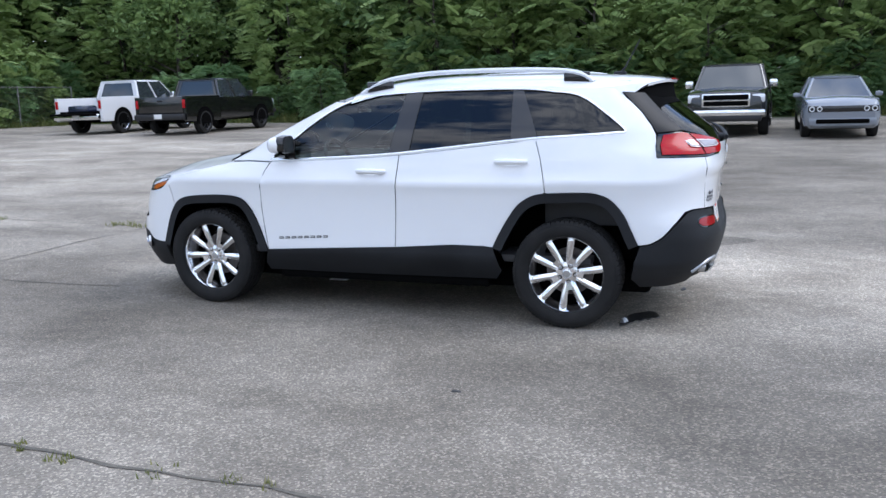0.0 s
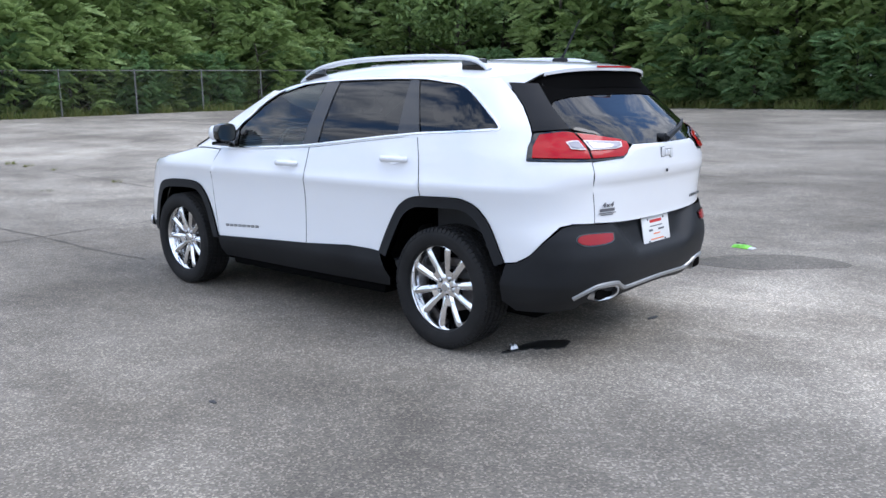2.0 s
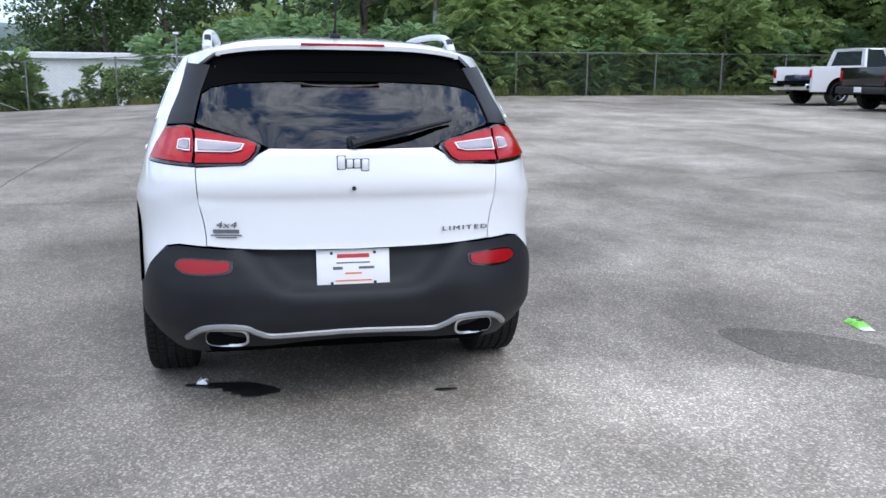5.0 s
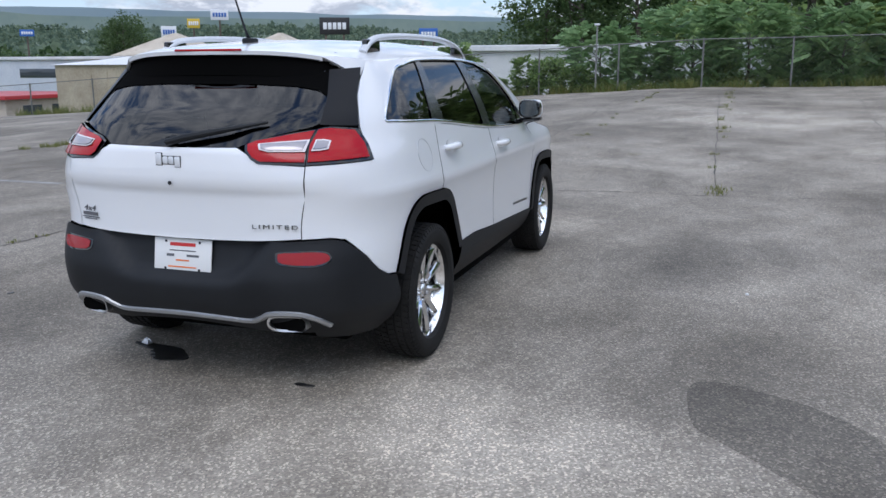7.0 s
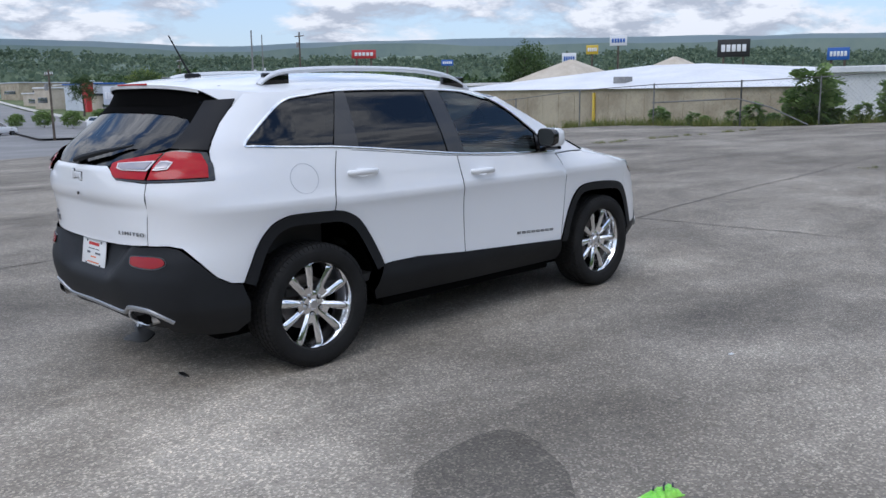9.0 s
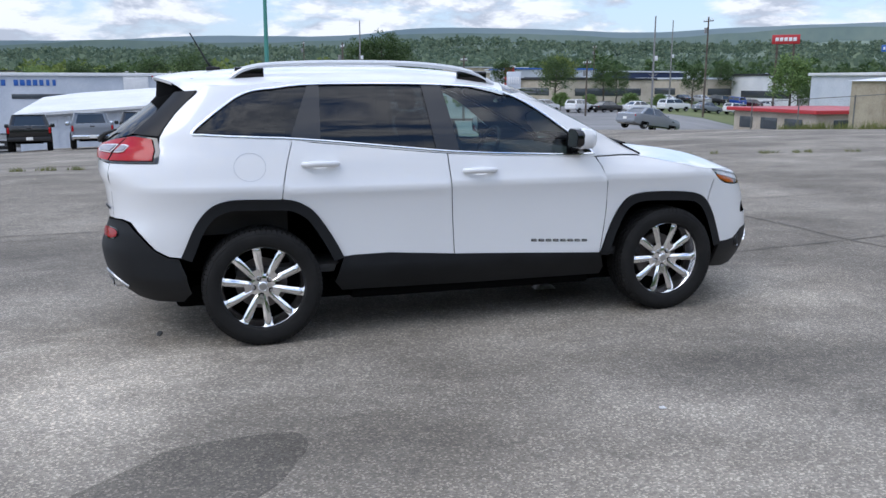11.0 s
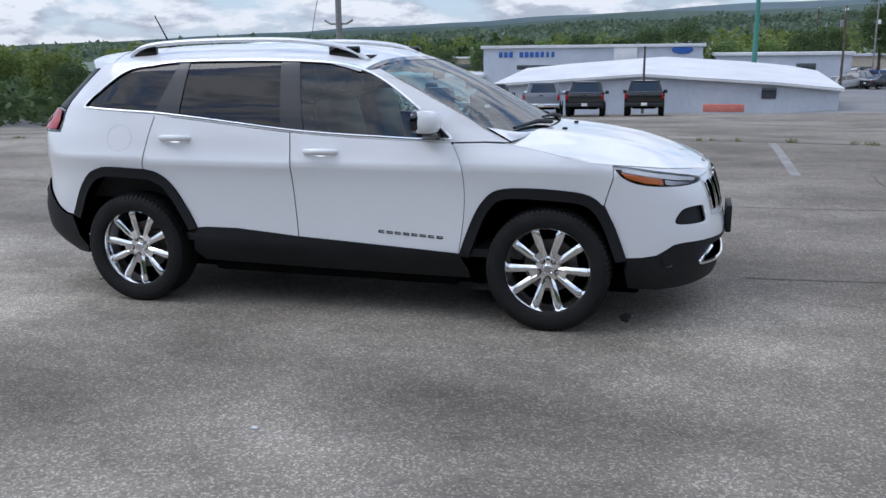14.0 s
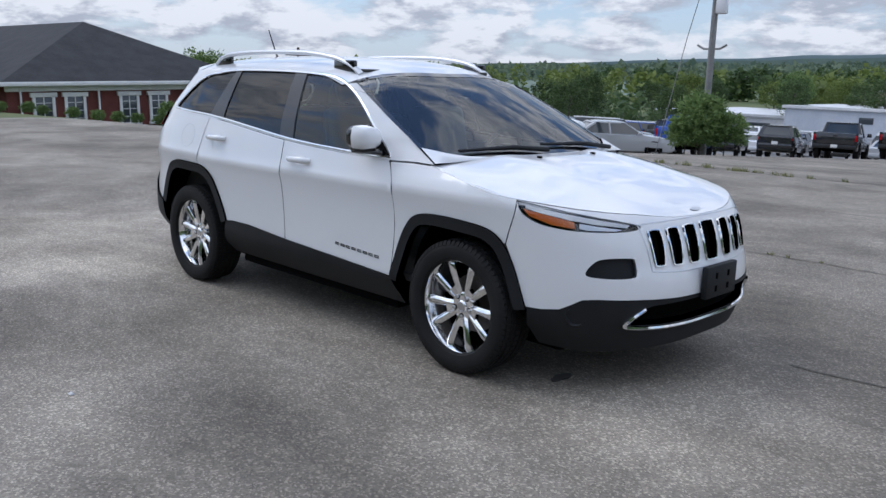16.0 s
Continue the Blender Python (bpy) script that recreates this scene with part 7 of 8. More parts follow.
def saloon(label, colour, rim_mat, kind="saloon"):
    """A low car, nose to +x; kind coupe has a broad flat face with round lamps, kind wagon a tall tail."""
    pm = PAINT[colour]
    name = {"saloon": "saloon_car", "coupe": "coupe_car", "wagon": "suv_car"}[kind]
    e = thing(name, label, "car")
    W = {"saloon": 0.92, "coupe": 0.86, "wagon": 0.94}[kind]
    up = 0.20 if kind == "wagon" else 0.0
    tail = 0.98 + up
    z0 = 0.22 + up * 0.7
    nose = 0.78 if kind != "coupe" else 0.86
    part("body", loft_bm([(2.42, hull(W * 0.80, z0 + 0.10, nose - 0.10 + up)), (2.32, hull(W * 0.92, z0 + 0.03, nose + up, 0.03)), (1.9, hull(W, z0, nose + 0.08 + up, 0.05)), (1.0, hull(W, z0, 0.95 + up, 0.03)), (-0.4, hull(W, z0, 0.97 + up, 0.0)), (-1.7, hull(W, z0, tail + 0.01, 0.01)), (-2.2, hull(W * 0.95, z0 + 0.04, tail, 0.0)), (-2.38, hull(W * 0.86, z0 + 0.12, tail - 0.08, 0.0))]), pm, e)
    if kind == "wagon":
        cabin(e, (1.15, -2.25, 0.45, -2.0), W * 0.92, W * 0.72, 0.95 + up, 1.70, pm)
    else:
        cabin(e, (1.05, -1.75, 0.25, -1.0), W * 0.90, W * 0.66, 0.94, 1.44, pm)
    for k in (1, -1):
        if kind == "coupe":
            for yy in (0.50, 0.665):
                b = lathe_bm([(0.035, 0.006), (0.045, -0.004), (0.062, -0.004), (0.068, 0.02)], 18)
                bmesh.ops.transform(b, matrix=Matrix.Translation((2.432, k * yy, 0.71)) @ Matrix.Rotation(radians(90), 4, "Z"), verts=b.verts)
                part("headlight", b, HEADLAMP, e)
        else:
            part("headlight", box_bm((0.22, 0.30, 0.11), (2.24, k * W * 0.74, nose - 0.10 + up), 0.03), HEADLAMP, e)
        part("tail_light", box_bm((0.10, 0.34, 0.14), (-2.31, k * W * 0.70, tail - 0.16), 0.03), RED_LENS, e)
        part("door_handle", box_bm((0.14, 0.02, 0.025), (-0.35, k * W, 0.86 + up), 0.008), pm, e)
    gr = part("grille", box_bm((0.06, 1.50 if kind == "coupe" else 0.8, 0.15), (2.40, 0, 0.71 if kind == "coupe" else nose - 0.14 + up), 0.02), GLOSS_BLACK, e)
    part("lower_inlet", box_bm((0.06, 1.15, 0.11), (2.42, 0, 0.42 + up * 0.7), 0.03), DARK, e)
    part("front_bumper", box_bm((0.14, W * 1.72, 0.22), (2.36, 0, 0.42 + up * 0.7), 0.06), pm, e)
    part("rear_bumper", box_bm((0.16, W * 1.75, 0.24), (-2.34, 0, 0.48 + up), 0.06), pm, e)
    part("number_plate", box_bm((0.01, 0.30, 0.15), (-2.425, 0, 0.62 + up), 0.002), PLATE_WHITE, e)
    wheels4(e, 1.45, -1.42, W - 0.12, 0.335 if kind != "wagon" else 0.36, 0.23, rim_mat)
    mirrors(e, 0.75, W * 0.93, 1.0 + up, pm, (0.09, 0.18, 0.12))
    return e


def park(proto, x, y, heading, z=None):
    zz = land_z(x, y) if z is None else z
    d = 1.6
    c, s = math.cos(radians(heading)), math.sin(radians(heading))
    pitch = 0.0
    if z is None:
        pitch = math.degrees(math.atan2(land_z(x - c * d, y - s * d) - land_z(x + c * d, y + s * d), 2 * d))
    return Matrix.Translation((x, y, zz)) @ Matrix.Rotation(radians(heading), 4, "Z") @ Matrix.Rotation(radians(pitch), 4, "Y")


t_black = pickup("glossy black crew cab pickup with black wheels", "black", BLACK_TRIM, "black")
t_black.matrix_world = park(t_black, 16.37, -19.98, -88)
t_white = pickup("white crew cab pickup with its tailgate down", "white", SATIN, "chrome", True)
t_white.matrix_world = park(t_white, 19.95, -20.1, -88)
t_front = pickup("black pickup with a chrome grille facing the lot", "black", SATIN, "chrome")
t_front.matrix_world = park(t_front, -1.55, -19.7, 89)
coupe = saloon("blue-grey coupe with a wide black grille", "grey", BLACK_TRIM, "coupe")
coupe.matrix_world = park(coupe, -4.10, -18.3, 91)

# ---- town to the south and east ----
SIDING = varied("white_metal_siding", (0.50, 0.54, 0.60), (0.60, 0.63, 0.68), 0.5, 0.55, 0, 4, 0.05)
ROOF_WHITE = varied("white_roof", (0.62, 0.63, 0.64), (0.76, 0.76, 0.76), 0.4, 0.5, 0, 5, 0.05)
TAN = varied("tan_block_wall", (0.30, 0.25, 0.18), (0.46, 0.40, 0.30), 0.6, 0.9, 0, 6, 0.2, 0.02)
BRICK = varied("red_brick", (0.105, 0.030, 0.026), (0.175, 0.052, 0.043), 1.0, 0.9, 0, 14, 0.2, 0.02)
SHINGLE = varied("charcoal_shingle", (0.013, 0.014, 0.016), (0.030, 0.032, 0.036), 1.2, 0.9, 0, 9, 0.3, 0.02)
TRIM = varied("white_trim", (0.70, 0.70, 0.70), (0.80, 0.80, 0.79), 2, 0.5, 0, 30, 0)
PANE = mat("building_pane", (0.05, 0.06, 0.07), 0.06, 0, 0.4)
POLE_STEEL = varied("grey_pole", (0.20, 0.20, 0.20), (0.30, 0.30, 0.29), 3, 0.6, 0.3, 30, 0.05)
POLE_WOOD = varied("pole_wood", (0.07, 0.055, 0.042), (0.14, 0.115, 0.09), 2, 0.9, 0, 20, 0.3, 0.01)
SIGN_RED = mat("sign_red", (0.45, 0.03, 0.035), 0.4)
SIGN_BLUE = mat("sign_blue", (0.03, 0.12, 0.42), 0.4)
SIGN_YELLOW = mat("sign_yellow", (0.60, 0.42, 0.04), 0.4)
SIGN_WHITE = mat("sign_white", (0.75, 0.76, 0.78), 0.4)
CORAL = varied("faded_red_paint", (0.50, 0.14, 0.11), (0.60, 0.22, 0.17), 2, 0.8, 0, 20, 0)
BEIGE = varied("beige_render", (0.42, 0.36, 0.28), (0.55, 0.49, 0.40), 0.4, 0.85, 0, 3, 0)


def slab_roof(b, x0, x1, y0, y1, z, rise, inset):
    """A hipped roof on the rectangle."""
    xm0, xm1, ym0, ym1 = x0 + inset, x1 - inset, y0 + inset, y1 - inset
    if xm0 > xm1:
        xm0 = xm1 = (x0 + x1) / 2
    if ym0 > ym1:
        ym0 = ym1 = (y0 + y1) / 2
    lo = [b.verts.new(p) for p in ((x0, y0, z), (x1, y0, z), (x1, y1, z), (x0, y1, z))]
    hi = [b.verts.new(p) for p in ((xm0, ym0, z + rise), (xm1, ym0, z + rise), (xm1, ym1, z + rise), (xm0, ym1, z + rise))]
    for i in range(4):
        b.faces.new((lo[i], lo[(i + 1) % 4], hi[(i + 1) % 4], hi[i]))
    b.faces.new(hi)
    b.faces.new(lo[::-1])
    bmesh.ops.remove_doubles(b, verts=b.verts, dist=1e-4)
    return b


def building(name, label, x0, x1, y0, y1, z0, z1, wall_mat, roof_mat, rise=0.0, inset=6.0, over=0.3, panes=(), category="building"):
    """A plain building: walls, roof and panes (side, along, height, width, height of pane)."""
    e = thing(name, label, category)
    part("wall", box_bm((x1 - x0, y1 - y0, z1 - z0), ((x0 + x1) / 2, (y0 + y1) / 2, (z0 + z1) / 2)), wall_mat, e, smooth=False)
    if rise > 0:
        part("roof", slab_roof(bmesh.new(), x0 - over, x1 + over, y0 - over, y1 + over, z1 + 0.01, rise, inset), roof_mat, e, smooth=False)
    else:
        part("roof", box_bm((x1 - x0 + 2 * over, y1 - y0 + 2 * over, 0.35), ((x0 + x1) / 2, (y0 + y1) / 2, z1 + 0.18), 0.05), roof_mat, e, smooth=False)
    for side_, a, z, w, h in panes:
        at = {"s": (a, y0 - 0.02, z), "w": (x0 - 0.02, a, z), "e": (x1 + 0.02, a, z)}[side_]
        sz = (w, 0.08, h) if side_ == "s" else (0.08, w, h)
        part("window", box_bm(sz, at, 0.01), PANE, e)
    return e


# white metal building below the second lot
wb_ = thing("metal_building", "long white metal building with a low white roof", "building", at=Matrix.Translation((-0.6, 0, -0.65)))


def front_edge(x):
    return 0.66 - 0.066 * abs(x + 1.0) if x < 7.4 else 0.10 - 0.10 * (x - 7.4)


gx_ = [-11.0, -8.5, -6.0, -3.5, -1.0, 1.5, 4.0, 7.4, 9.5, 11.2]
b = bmesh.new()
rows_ = [[b.verts.new((x, y, zz)) for x in gx_ for zz in ((front_edge(x) if k == 1 else -5.0),)] for y, k in ((54.0, 0), (54.0, 1), (86.0, 1), (86.0, 0))]
for r0_, r1_ in zip(rows_, rows_[1:]):
    for i in range(len(gx_) - 1):
        if r0_ is not rows_[1]:
            b.faces.new((r0_[i], r0_[i + 1], r1_[i + 1], r1_[i]))
for e_ in (0, -1):
    b.faces.new([r_[e_] for r_ in rows_])
part("wall", b, SIDING, wb_, smooth=False)
b = bmesh.new()
rows_ = [[b.verts.new((x * (1.02 if y < 60 else 0.97), y, front_edge(x) + dz)) for x in gx_] for y, dz in ((53.5, -0.12), (53.5, 0.06), (63.0, 0.95), (86.5, 0.95), (86.5, 0.8))]
for r0_, r1_ in zip(rows_, rows_[1:]):
    for i in range(len(gx_) - 1):
        b.faces.new((r0_[i], r0_[i + 1], r1_[i + 1], r1_[i]))
part("roof", b, ROOF_WHITE, wb_, smooth=False)
part("window", box_bm((0.9, 0.08, 0.7), (7.0, 53.97, -0.55), 0.01), PANE, wb_)
for i in range(44):
    part("siding_rib", box_bm((0.05, 0.04, 4.2), (-10.7 + i * 0.49, 53.985, front_edge(-10.7 + i * 0.49) - 2.2)), SIDING, wb_, smooth=False)
ramp_ = thing("parking_barrier", "low faded red kerb by the white building", "barrier")
part("kerb", box_bm((2.5, 0.35, 0.5), (3.6, 52.0, -2.05), 0.04), CORAL, ramp_)
# dealership behind it, its name as plain bars
dl = building("dealership", "pale grey dealership with a flat parapet and blue sign", -22.8, 2.2, 95.0, 112.0, -4.0, 1.95, SIDING, ROOF_WHITE, 0, panes=[("s", -6.5, -0.4, 9.5, 0.7), ("s", -16.0, -0.2, 5.5, 0.5)])
for i, w in enumerate((0.55, 0.5, 0.55, 0.0, 0.55, 0.6, 0.55, 0.55, 0.5, 0.4, 0.4)):
    if w:
        part("sign_bar", box_bm((w * 0.8, 0.06, 0.62), (-20.7 + i * 0.62, 94.95, 1.25), 0.02), SIGN_BLUE, dl)
b = lathe_bm([(0.0, -0.05), (0.9, -0.05), (1.0, 0.0)], 28)
bmesh.ops.transform(b, matrix=Matrix.Translation((0.0, 94.9, 1.65)) @ Matrix.Diagonal((1.15, 1, 0.45, 1)), verts=b.verts)
part("oval_sign", b, SIGN_BLUE, dl)
part("entrance_panel", box_bm((2.6, 0.2, 2.0), (-6.2, 94.9, 1.2), 0.03), TRIM, dl)
building("service_wing", "low pale service wing with dark windows", -38.0, -22.8, 94.0, 110.0, -7.0, -1.3, SIDING, ROOF_WHITE, 0, panes=[("s", -24, -2.3, 1.5, 0.7), ("s", -29, -2.3, 1.5, 0.7)])
building("service_wing", "white flat-roofed service wing beside a dealership", 3.6, 17.5, 96.0, 110.0, -4.0, 0.9, SIDING, ROOF_WHITE, 0, panes=[("s", 8, -0.4, 2.0, 0.9), ("s", 13, -0.4, 2.0, 0.9)])
building("long_store", "long white store with a flat roof", -56, -36, 96, 120, -7.0, -2.6, ROOF_WHITE, ROOF_WHITE, 0, panes=[("s", -42, -3.6, 3.0, 0.7), ("s", -50, -3.6, 3.0, 0.7)])


def land_strip(name, label, pts, material, lift, category):
    """A ribbon over the land: (x, y, width) along its middle."""
    v, f = [], []
    for i, (p, q) in enumerate(zip(pts, pts[1:])):
        n = max(2, int(math.dist(p[:2], q[:2]) / 9))
        for k in range(n + (i == len(pts) - 2)):
            t = k / n
            x, y, w = (p[m] + (q[m] - p[m]) * t for m in range(3))
            d = Vector((q[0] - p[0], q[1] - p[1], 0)).normalized()
            for s in (-1, 1):
                xx, yy = x - d.y * s * w / 2, y + d.x * s * w / 2
                v.append((xx, yy, land_z(xx, yy) + lift))
    f = [(2 * i + 1, 2 * i, 2 * i + 2, 2 * i + 3) for i in range(len(v) // 2 - 1)]
    return tagged(mesh_ob(name, v, f, material), label, category, kind="structure")


PATHWAY = varied("pale_footpath", (0.42, 0.40, 0.36), (0.55, 0.53, 0.48), 0.3, 0.9, 0, 4, 0)
land_strip("road", "wide pale asphalt road climbing out of the town", [(30, 78, 10), (40, 120, 13), (58, 200, 13), (106, 390, 12), (172, 670, 12), (210, 850, 11)], ROAD, 0.22, "road")
land_strip("pavement", "pale concrete footpath along the road", [(47, 118, 2.0), (66, 198, 2.0), (115, 390, 2.0)], PATHWAY, 0.26, "footpath")
land_strip("verge", "dry grass verge beside the footpath", [(53, 120, 9), (76, 198, 17), (130, 392, 26)], MEADOW, 0.20, "verge")
# big roof behind the fence, with its tan flank
tb_ = building("warehouse", "low tan block warehouse under a wide white roof", 41.0, 98.0, 15.0, 41.0, -5.0, 1.62, TAN, ROOF_WHITE, 1.7, 11.0, 0.2)
building("metal_shed", "white metal shed with a flat white roof", 44.0, 78.0, -4.0, 14.5, -5.0, 2.3, ROOF_WHITE, ROOF_WHITE, 0)
for i in range(18):
    part("block_joint", box_bm((0.05, 0.06, 6.0), (40.99, 16.0 + i * 1.3, -1.7)), TAN, tb_, smooth=False)
part("downpipe", box_bm((0.16, 0.16, 6.0), (40.9, 27.4, -1.6), 0.03), SIGN_YELLOW, tb_)
part("roof_vent", box_bm((0.9, 0.9, 0.8), (43.5, 27.0, 2.0), 0.05), POLE_STEEL, tb_)
building("store", "long pale store with dark entrances", 74, 112, 62, 84, -4, 2.3, SIDING, ROOF_WHITE, 0, panes=[("w", 66, 0.8, 5, 1.0), ("w", 74, 0.8, 6, 1.0), ("s", 84, 0.8, 9, 1.0), ("s", 100, 0.8, 9, 1.0)])
building("pavilion", "tan building with a peaked gable roof", 108, 122, 78, 92, -3, 3.2, BEIGE, BEIGE, 3.6, 7.0)
building("pavilion", "tan building with a peaked gable roof", 128, 142, 70, 84, -3, 3.4, BEIGE, BEIGE, 4.0, 7.0)
building("restaurant", "small restaurant with a red and yellow canopy", 53, 65, 58, 70, -4.5, -1.3, BEIGE, SIGN_RED, 0, over=0.6, panes=[("w", 61, -2.4, 2.4, 1.1), ("w", 64.5, -2.4, 2.4, 1.1), ("w", 68, -2.4, 2.0, 1.1), ("s", 56, -2.4, 2.2, 1.1), ("s", 59.5, -2.4, 2.2, 1.1), ("s", 63, -2.4, 2.0, 1.1)])
building("showroom", "blue and red car showroom with glass front", 72, 92, 178, 195, -4, 4.2, SIDING, SIGN_BLUE, 0, panes=[("s", 82, 1.2, 16, 2.6)])
building("showroom_tower", "red and white tower of a car showroom", 69.0, 70.6, 175.5, 177.5, -4, 4.6, SIGN_RED, SIGN_WHITE, 0)
building("showroom", "dark blue showroom with white doors", 95, 112, 172, 188, -4, 3.6, mat("navy_panel", (0.02, 0.035, 0.10), 0.4), SIDING, 0, panes=[("s", 99, 1.0, 4, 2.0), ("s", 107, 1.0, 4, 2.0)])
rnd = random.Random(77)
hues = [BEIGE, SIDING, TAN, ROOF_WHITE, BEIGE, SIDING]
for i in range(34):
    az, r = radians(rnd.uniform(24, 104)), rnd.uniform(150, 420)
    cx, cy = r * math.cos(az), r * math.sin(az)
    w, d, h = rnd.uniform(10, 34), rnd.uniform(10, 24), rnd.uniform(3.5, 6.5)
    if abs(math.degrees(az) - 76) < 4:
        continue
    z = land_z(cx, cy)
    building("town_building", "flat-roofed commercial building in the far town", cx - w / 2, cx + w / 2, cy - d / 2, cy + d / 2, z - 3, z + h, rnd.choice(hues), rnd.choice((ROOF_WHITE, SIDING, SHINGLE)), 0, panes=[("s", cx, z + h * 0.45, w * 0.7, 1.3), ("w", cy, z + h * 0.45, d * 0.6, 1.3)])

# brick office with hipped roof
bo = building("brick_office", "red brick office with a dark hipped shingle roof", -78.0, -40.0, 11.3, 25.0, -4.0, 0.80, BRICK, SHINGLE, 3.35, 7.5, 0.6)
part("gutter", box_bm((0.16, 15.1, 0.20), (-39.42, 18.15, 0.85), 0.03), TRIM, bo)
part("fascia", box_bm((0.10, 13.9, 0.34), (-39.90, 18.15, 0.64), 0.02), TRIM, bo)
part("side_gutter", box_bm((38.0, 0.16, 0.20), (-58.6, 10.66, 0.85), 0.03), TRIM, bo)
for y in (23.45, 21.9, 19.05, 17.4, 14.55, 13.0):
    wn_ = part("window", box_bm((0.06, 0.85, 1.45), (-39.97, y, -0.50), 0.005), PANE, bo)
    for dy in (-0.47, 0.47):
        part("window_casing", box_bm((0.12, 0.15, 1.55), (-39.94, y + dy, -0.50), 0.01), TRIM, wn_)
    part("window_head", box_bm((0.16, 1.30, 0.22), (-39.92, y, 0.30), 0.01), TRIM, wn_)
    part("window_sill", box_bm((0.18, 1.20, 0.12), (-39.91, y, -1.29), 0.01), TRIM, wn_)
    part("mullion", box_bm((0.09, 0.05, 1.4), (-39.95, y, -0.50)), TRIM, wn_)
    for dz in (-0.4, 0.0, 0.4):
        part("glazing_bar", box_bm((0.09, 0.8, 0.03), (-39.95, y, -0.50 + dz)), TRIM, wn_)
for y in (15.75, 11.9):
    part("downpipe", box_bm((0.10, 0.10, 3.2), (-39.85, y, -1.0), 0.03), TRIM, bo)
# lower wing with a small dormer
part("wing_wall", box_bm((17.0, 18.0, 4.6), (-50.5, 2.2, -1.7)), BRICK, bo, smooth=False)
part("wing_roof", slab_roof(bmesh.new(), -59.6, -41.4, -7.4, 11.2, 0.62, 2.3, 8.0), SHINGLE, bo, smooth=False)
part("wing_gutter", box_bm((0.16, 18.4, 0.20), (-41.3, 2.0, 0.66), 0.03), TRIM, bo)
part("wing_window", box_bm((0.08, 1.0, 1.5), (-41.98, 10.2, -0.5), 0.01), TRIM, bo)
part("dormer_front", box_bm((3.0, 4.6, 1.1), (-45.0, 8.0, 1.75), 0.02), TRIM, bo, smooth=False)
part("dormer_roof", slab_roof(bmesh.new(), -48.5, -43.1, 5.3, 10.7, 2.3, 0.9, 2.4), SHINGLE, bo, smooth=False)
bo.matrix_world = Matrix.Translation((0, 14.65, -0.30)) @ Matrix.Rotation(radians(1.2), 4, "X") @ Matrix.Translation((0, -15.5, 0))
for i in range(22):
    plant(bush_a, -37.4 + rnd.uniform(-0.4, 0.4), 2.0 + i * 1.05 + rnd.uniform(-0.2, 0.2), 0.78 if i in (15, 19, 20) else rnd.uniform(0.28, 0.42) if i > 6 else rnd.uniform(0.7, 0.9), rnd.uniform(0, 6.3))
for y, s in ((-6, 0.8), (6, 0.9), (30, 0.75), (38, 0.85), (46, 0.8)):
    plant(oak_a, -66 - rnd.uniform(0, 6), y, s * 0.8, rnd.uniform(0, 6))

# bush with the tall lighting pole
big_bush = tree("shrub", "large leafy green shrub round a pole", 41, 2.45, "low", LEAF_OAK, 1.25)
big_bush.location = (-10.3, 23.2, lot_z(-10.3, 23.2) - 0.05)
for dx, dy, s in ((1.0, 0.3, 0.72), (-0.9, 0.2, 0.66), (0.2, -0.5, 0.7)):
    plant(big_bush, -10.3 + dx * 0.75, 23.2 + dy, s, rnd.uniform(0, 6))


def light_pole(name, label, x, y, h, r, material, arms=True, z=None):
    e = thing(name, label, "pole")
    z = land_z(x, y) if z is None else z
    part("shaft", tube_bm([(x, y, z - 0.3), (x, y, z + h * 0.5), (x, y, z + h)], [r, r * 0.85, r * 0.65], 10), material, e)
    if arms:
        part("lamp_box", box_bm((0.35, 0.30, 0.5), (x + 0.25, y, z + h * 0.595), 0.05), SIGN_WHITE, e)
        for k in (1, -1):
            part("bracket", tube_bm([(x, y, z + h * 0.43), (x + 0.3 * k, y, z + h * 0.43), (x + 0.55 * k, y, z + h * 0.445)], 0.04, 6), material, e)
    return e


def utility_pole(x, y, h, z=None, arms=True):
    e = thing("utility_pole", "weathered wooden utility pole with a crossarm", "pole")
    z = land_z(x, y) if z is None else z
    part("shaft", tube_bm([(x, y, z - 0.3), (x, y, z + h)], [0.13, 0.09], 8), POLE_WOOD, e)
    if arms:
        part("crossarm", box_bm((0.10, 2.0, 0.11), (x, y, z + h - 0.5), 0.02), POLE_WOOD, e)
        part("transformer", lathe_bm([(0.0, -0.32), (0.17, -0.32), (0.17, 0.32), (0.0, 0.32)], 14), POLE_STEEL, e).matrix_local = Matrix.Translation((x - 0.32, y, z + h - 1.6)) @ Matrix.Rotation(radians(90), 4, "X")
        for d in (-0.9, -0.4, 0.4, 0.9):
            part("insulator", tube_bm([(x, y + d, z + h - 0.43), (x, y + d, z + h - 0.22)], 0.045, 6), SIGN_WHITE, e)
    return e


light_pole("light_pole", "tall pale steel light pole standing in a shrub", -10.65, 24.1, 8.6, 0.13, POLE_STEEL)
guy = thing("guy_wire", "thin slack steel wire beside the tall pole", "wire")
part("wire", tube_bm([(-10.7, 24.1, 6.6), (-11.4, 23.7, 3.0), (-12.1, 23.3, lot_z(-12.1, 23.3) - 0.05)], 0.014, 6), POLE_STEEL, guy)
utility_pole(-44.8, 30.9, 4.9, -1.9)
light_pole("light_pole", "dark thin pole behind the pickups", -1.4, 51.5, 4.3, 0.10, POLE_WOOD, False)
light_pole("light_pole", "tall green steel sign pole", 7.0, 84.0, 14.0, 0.28, mat("green_steel", (0.05, 0.20, 0.16), 0.5), False)
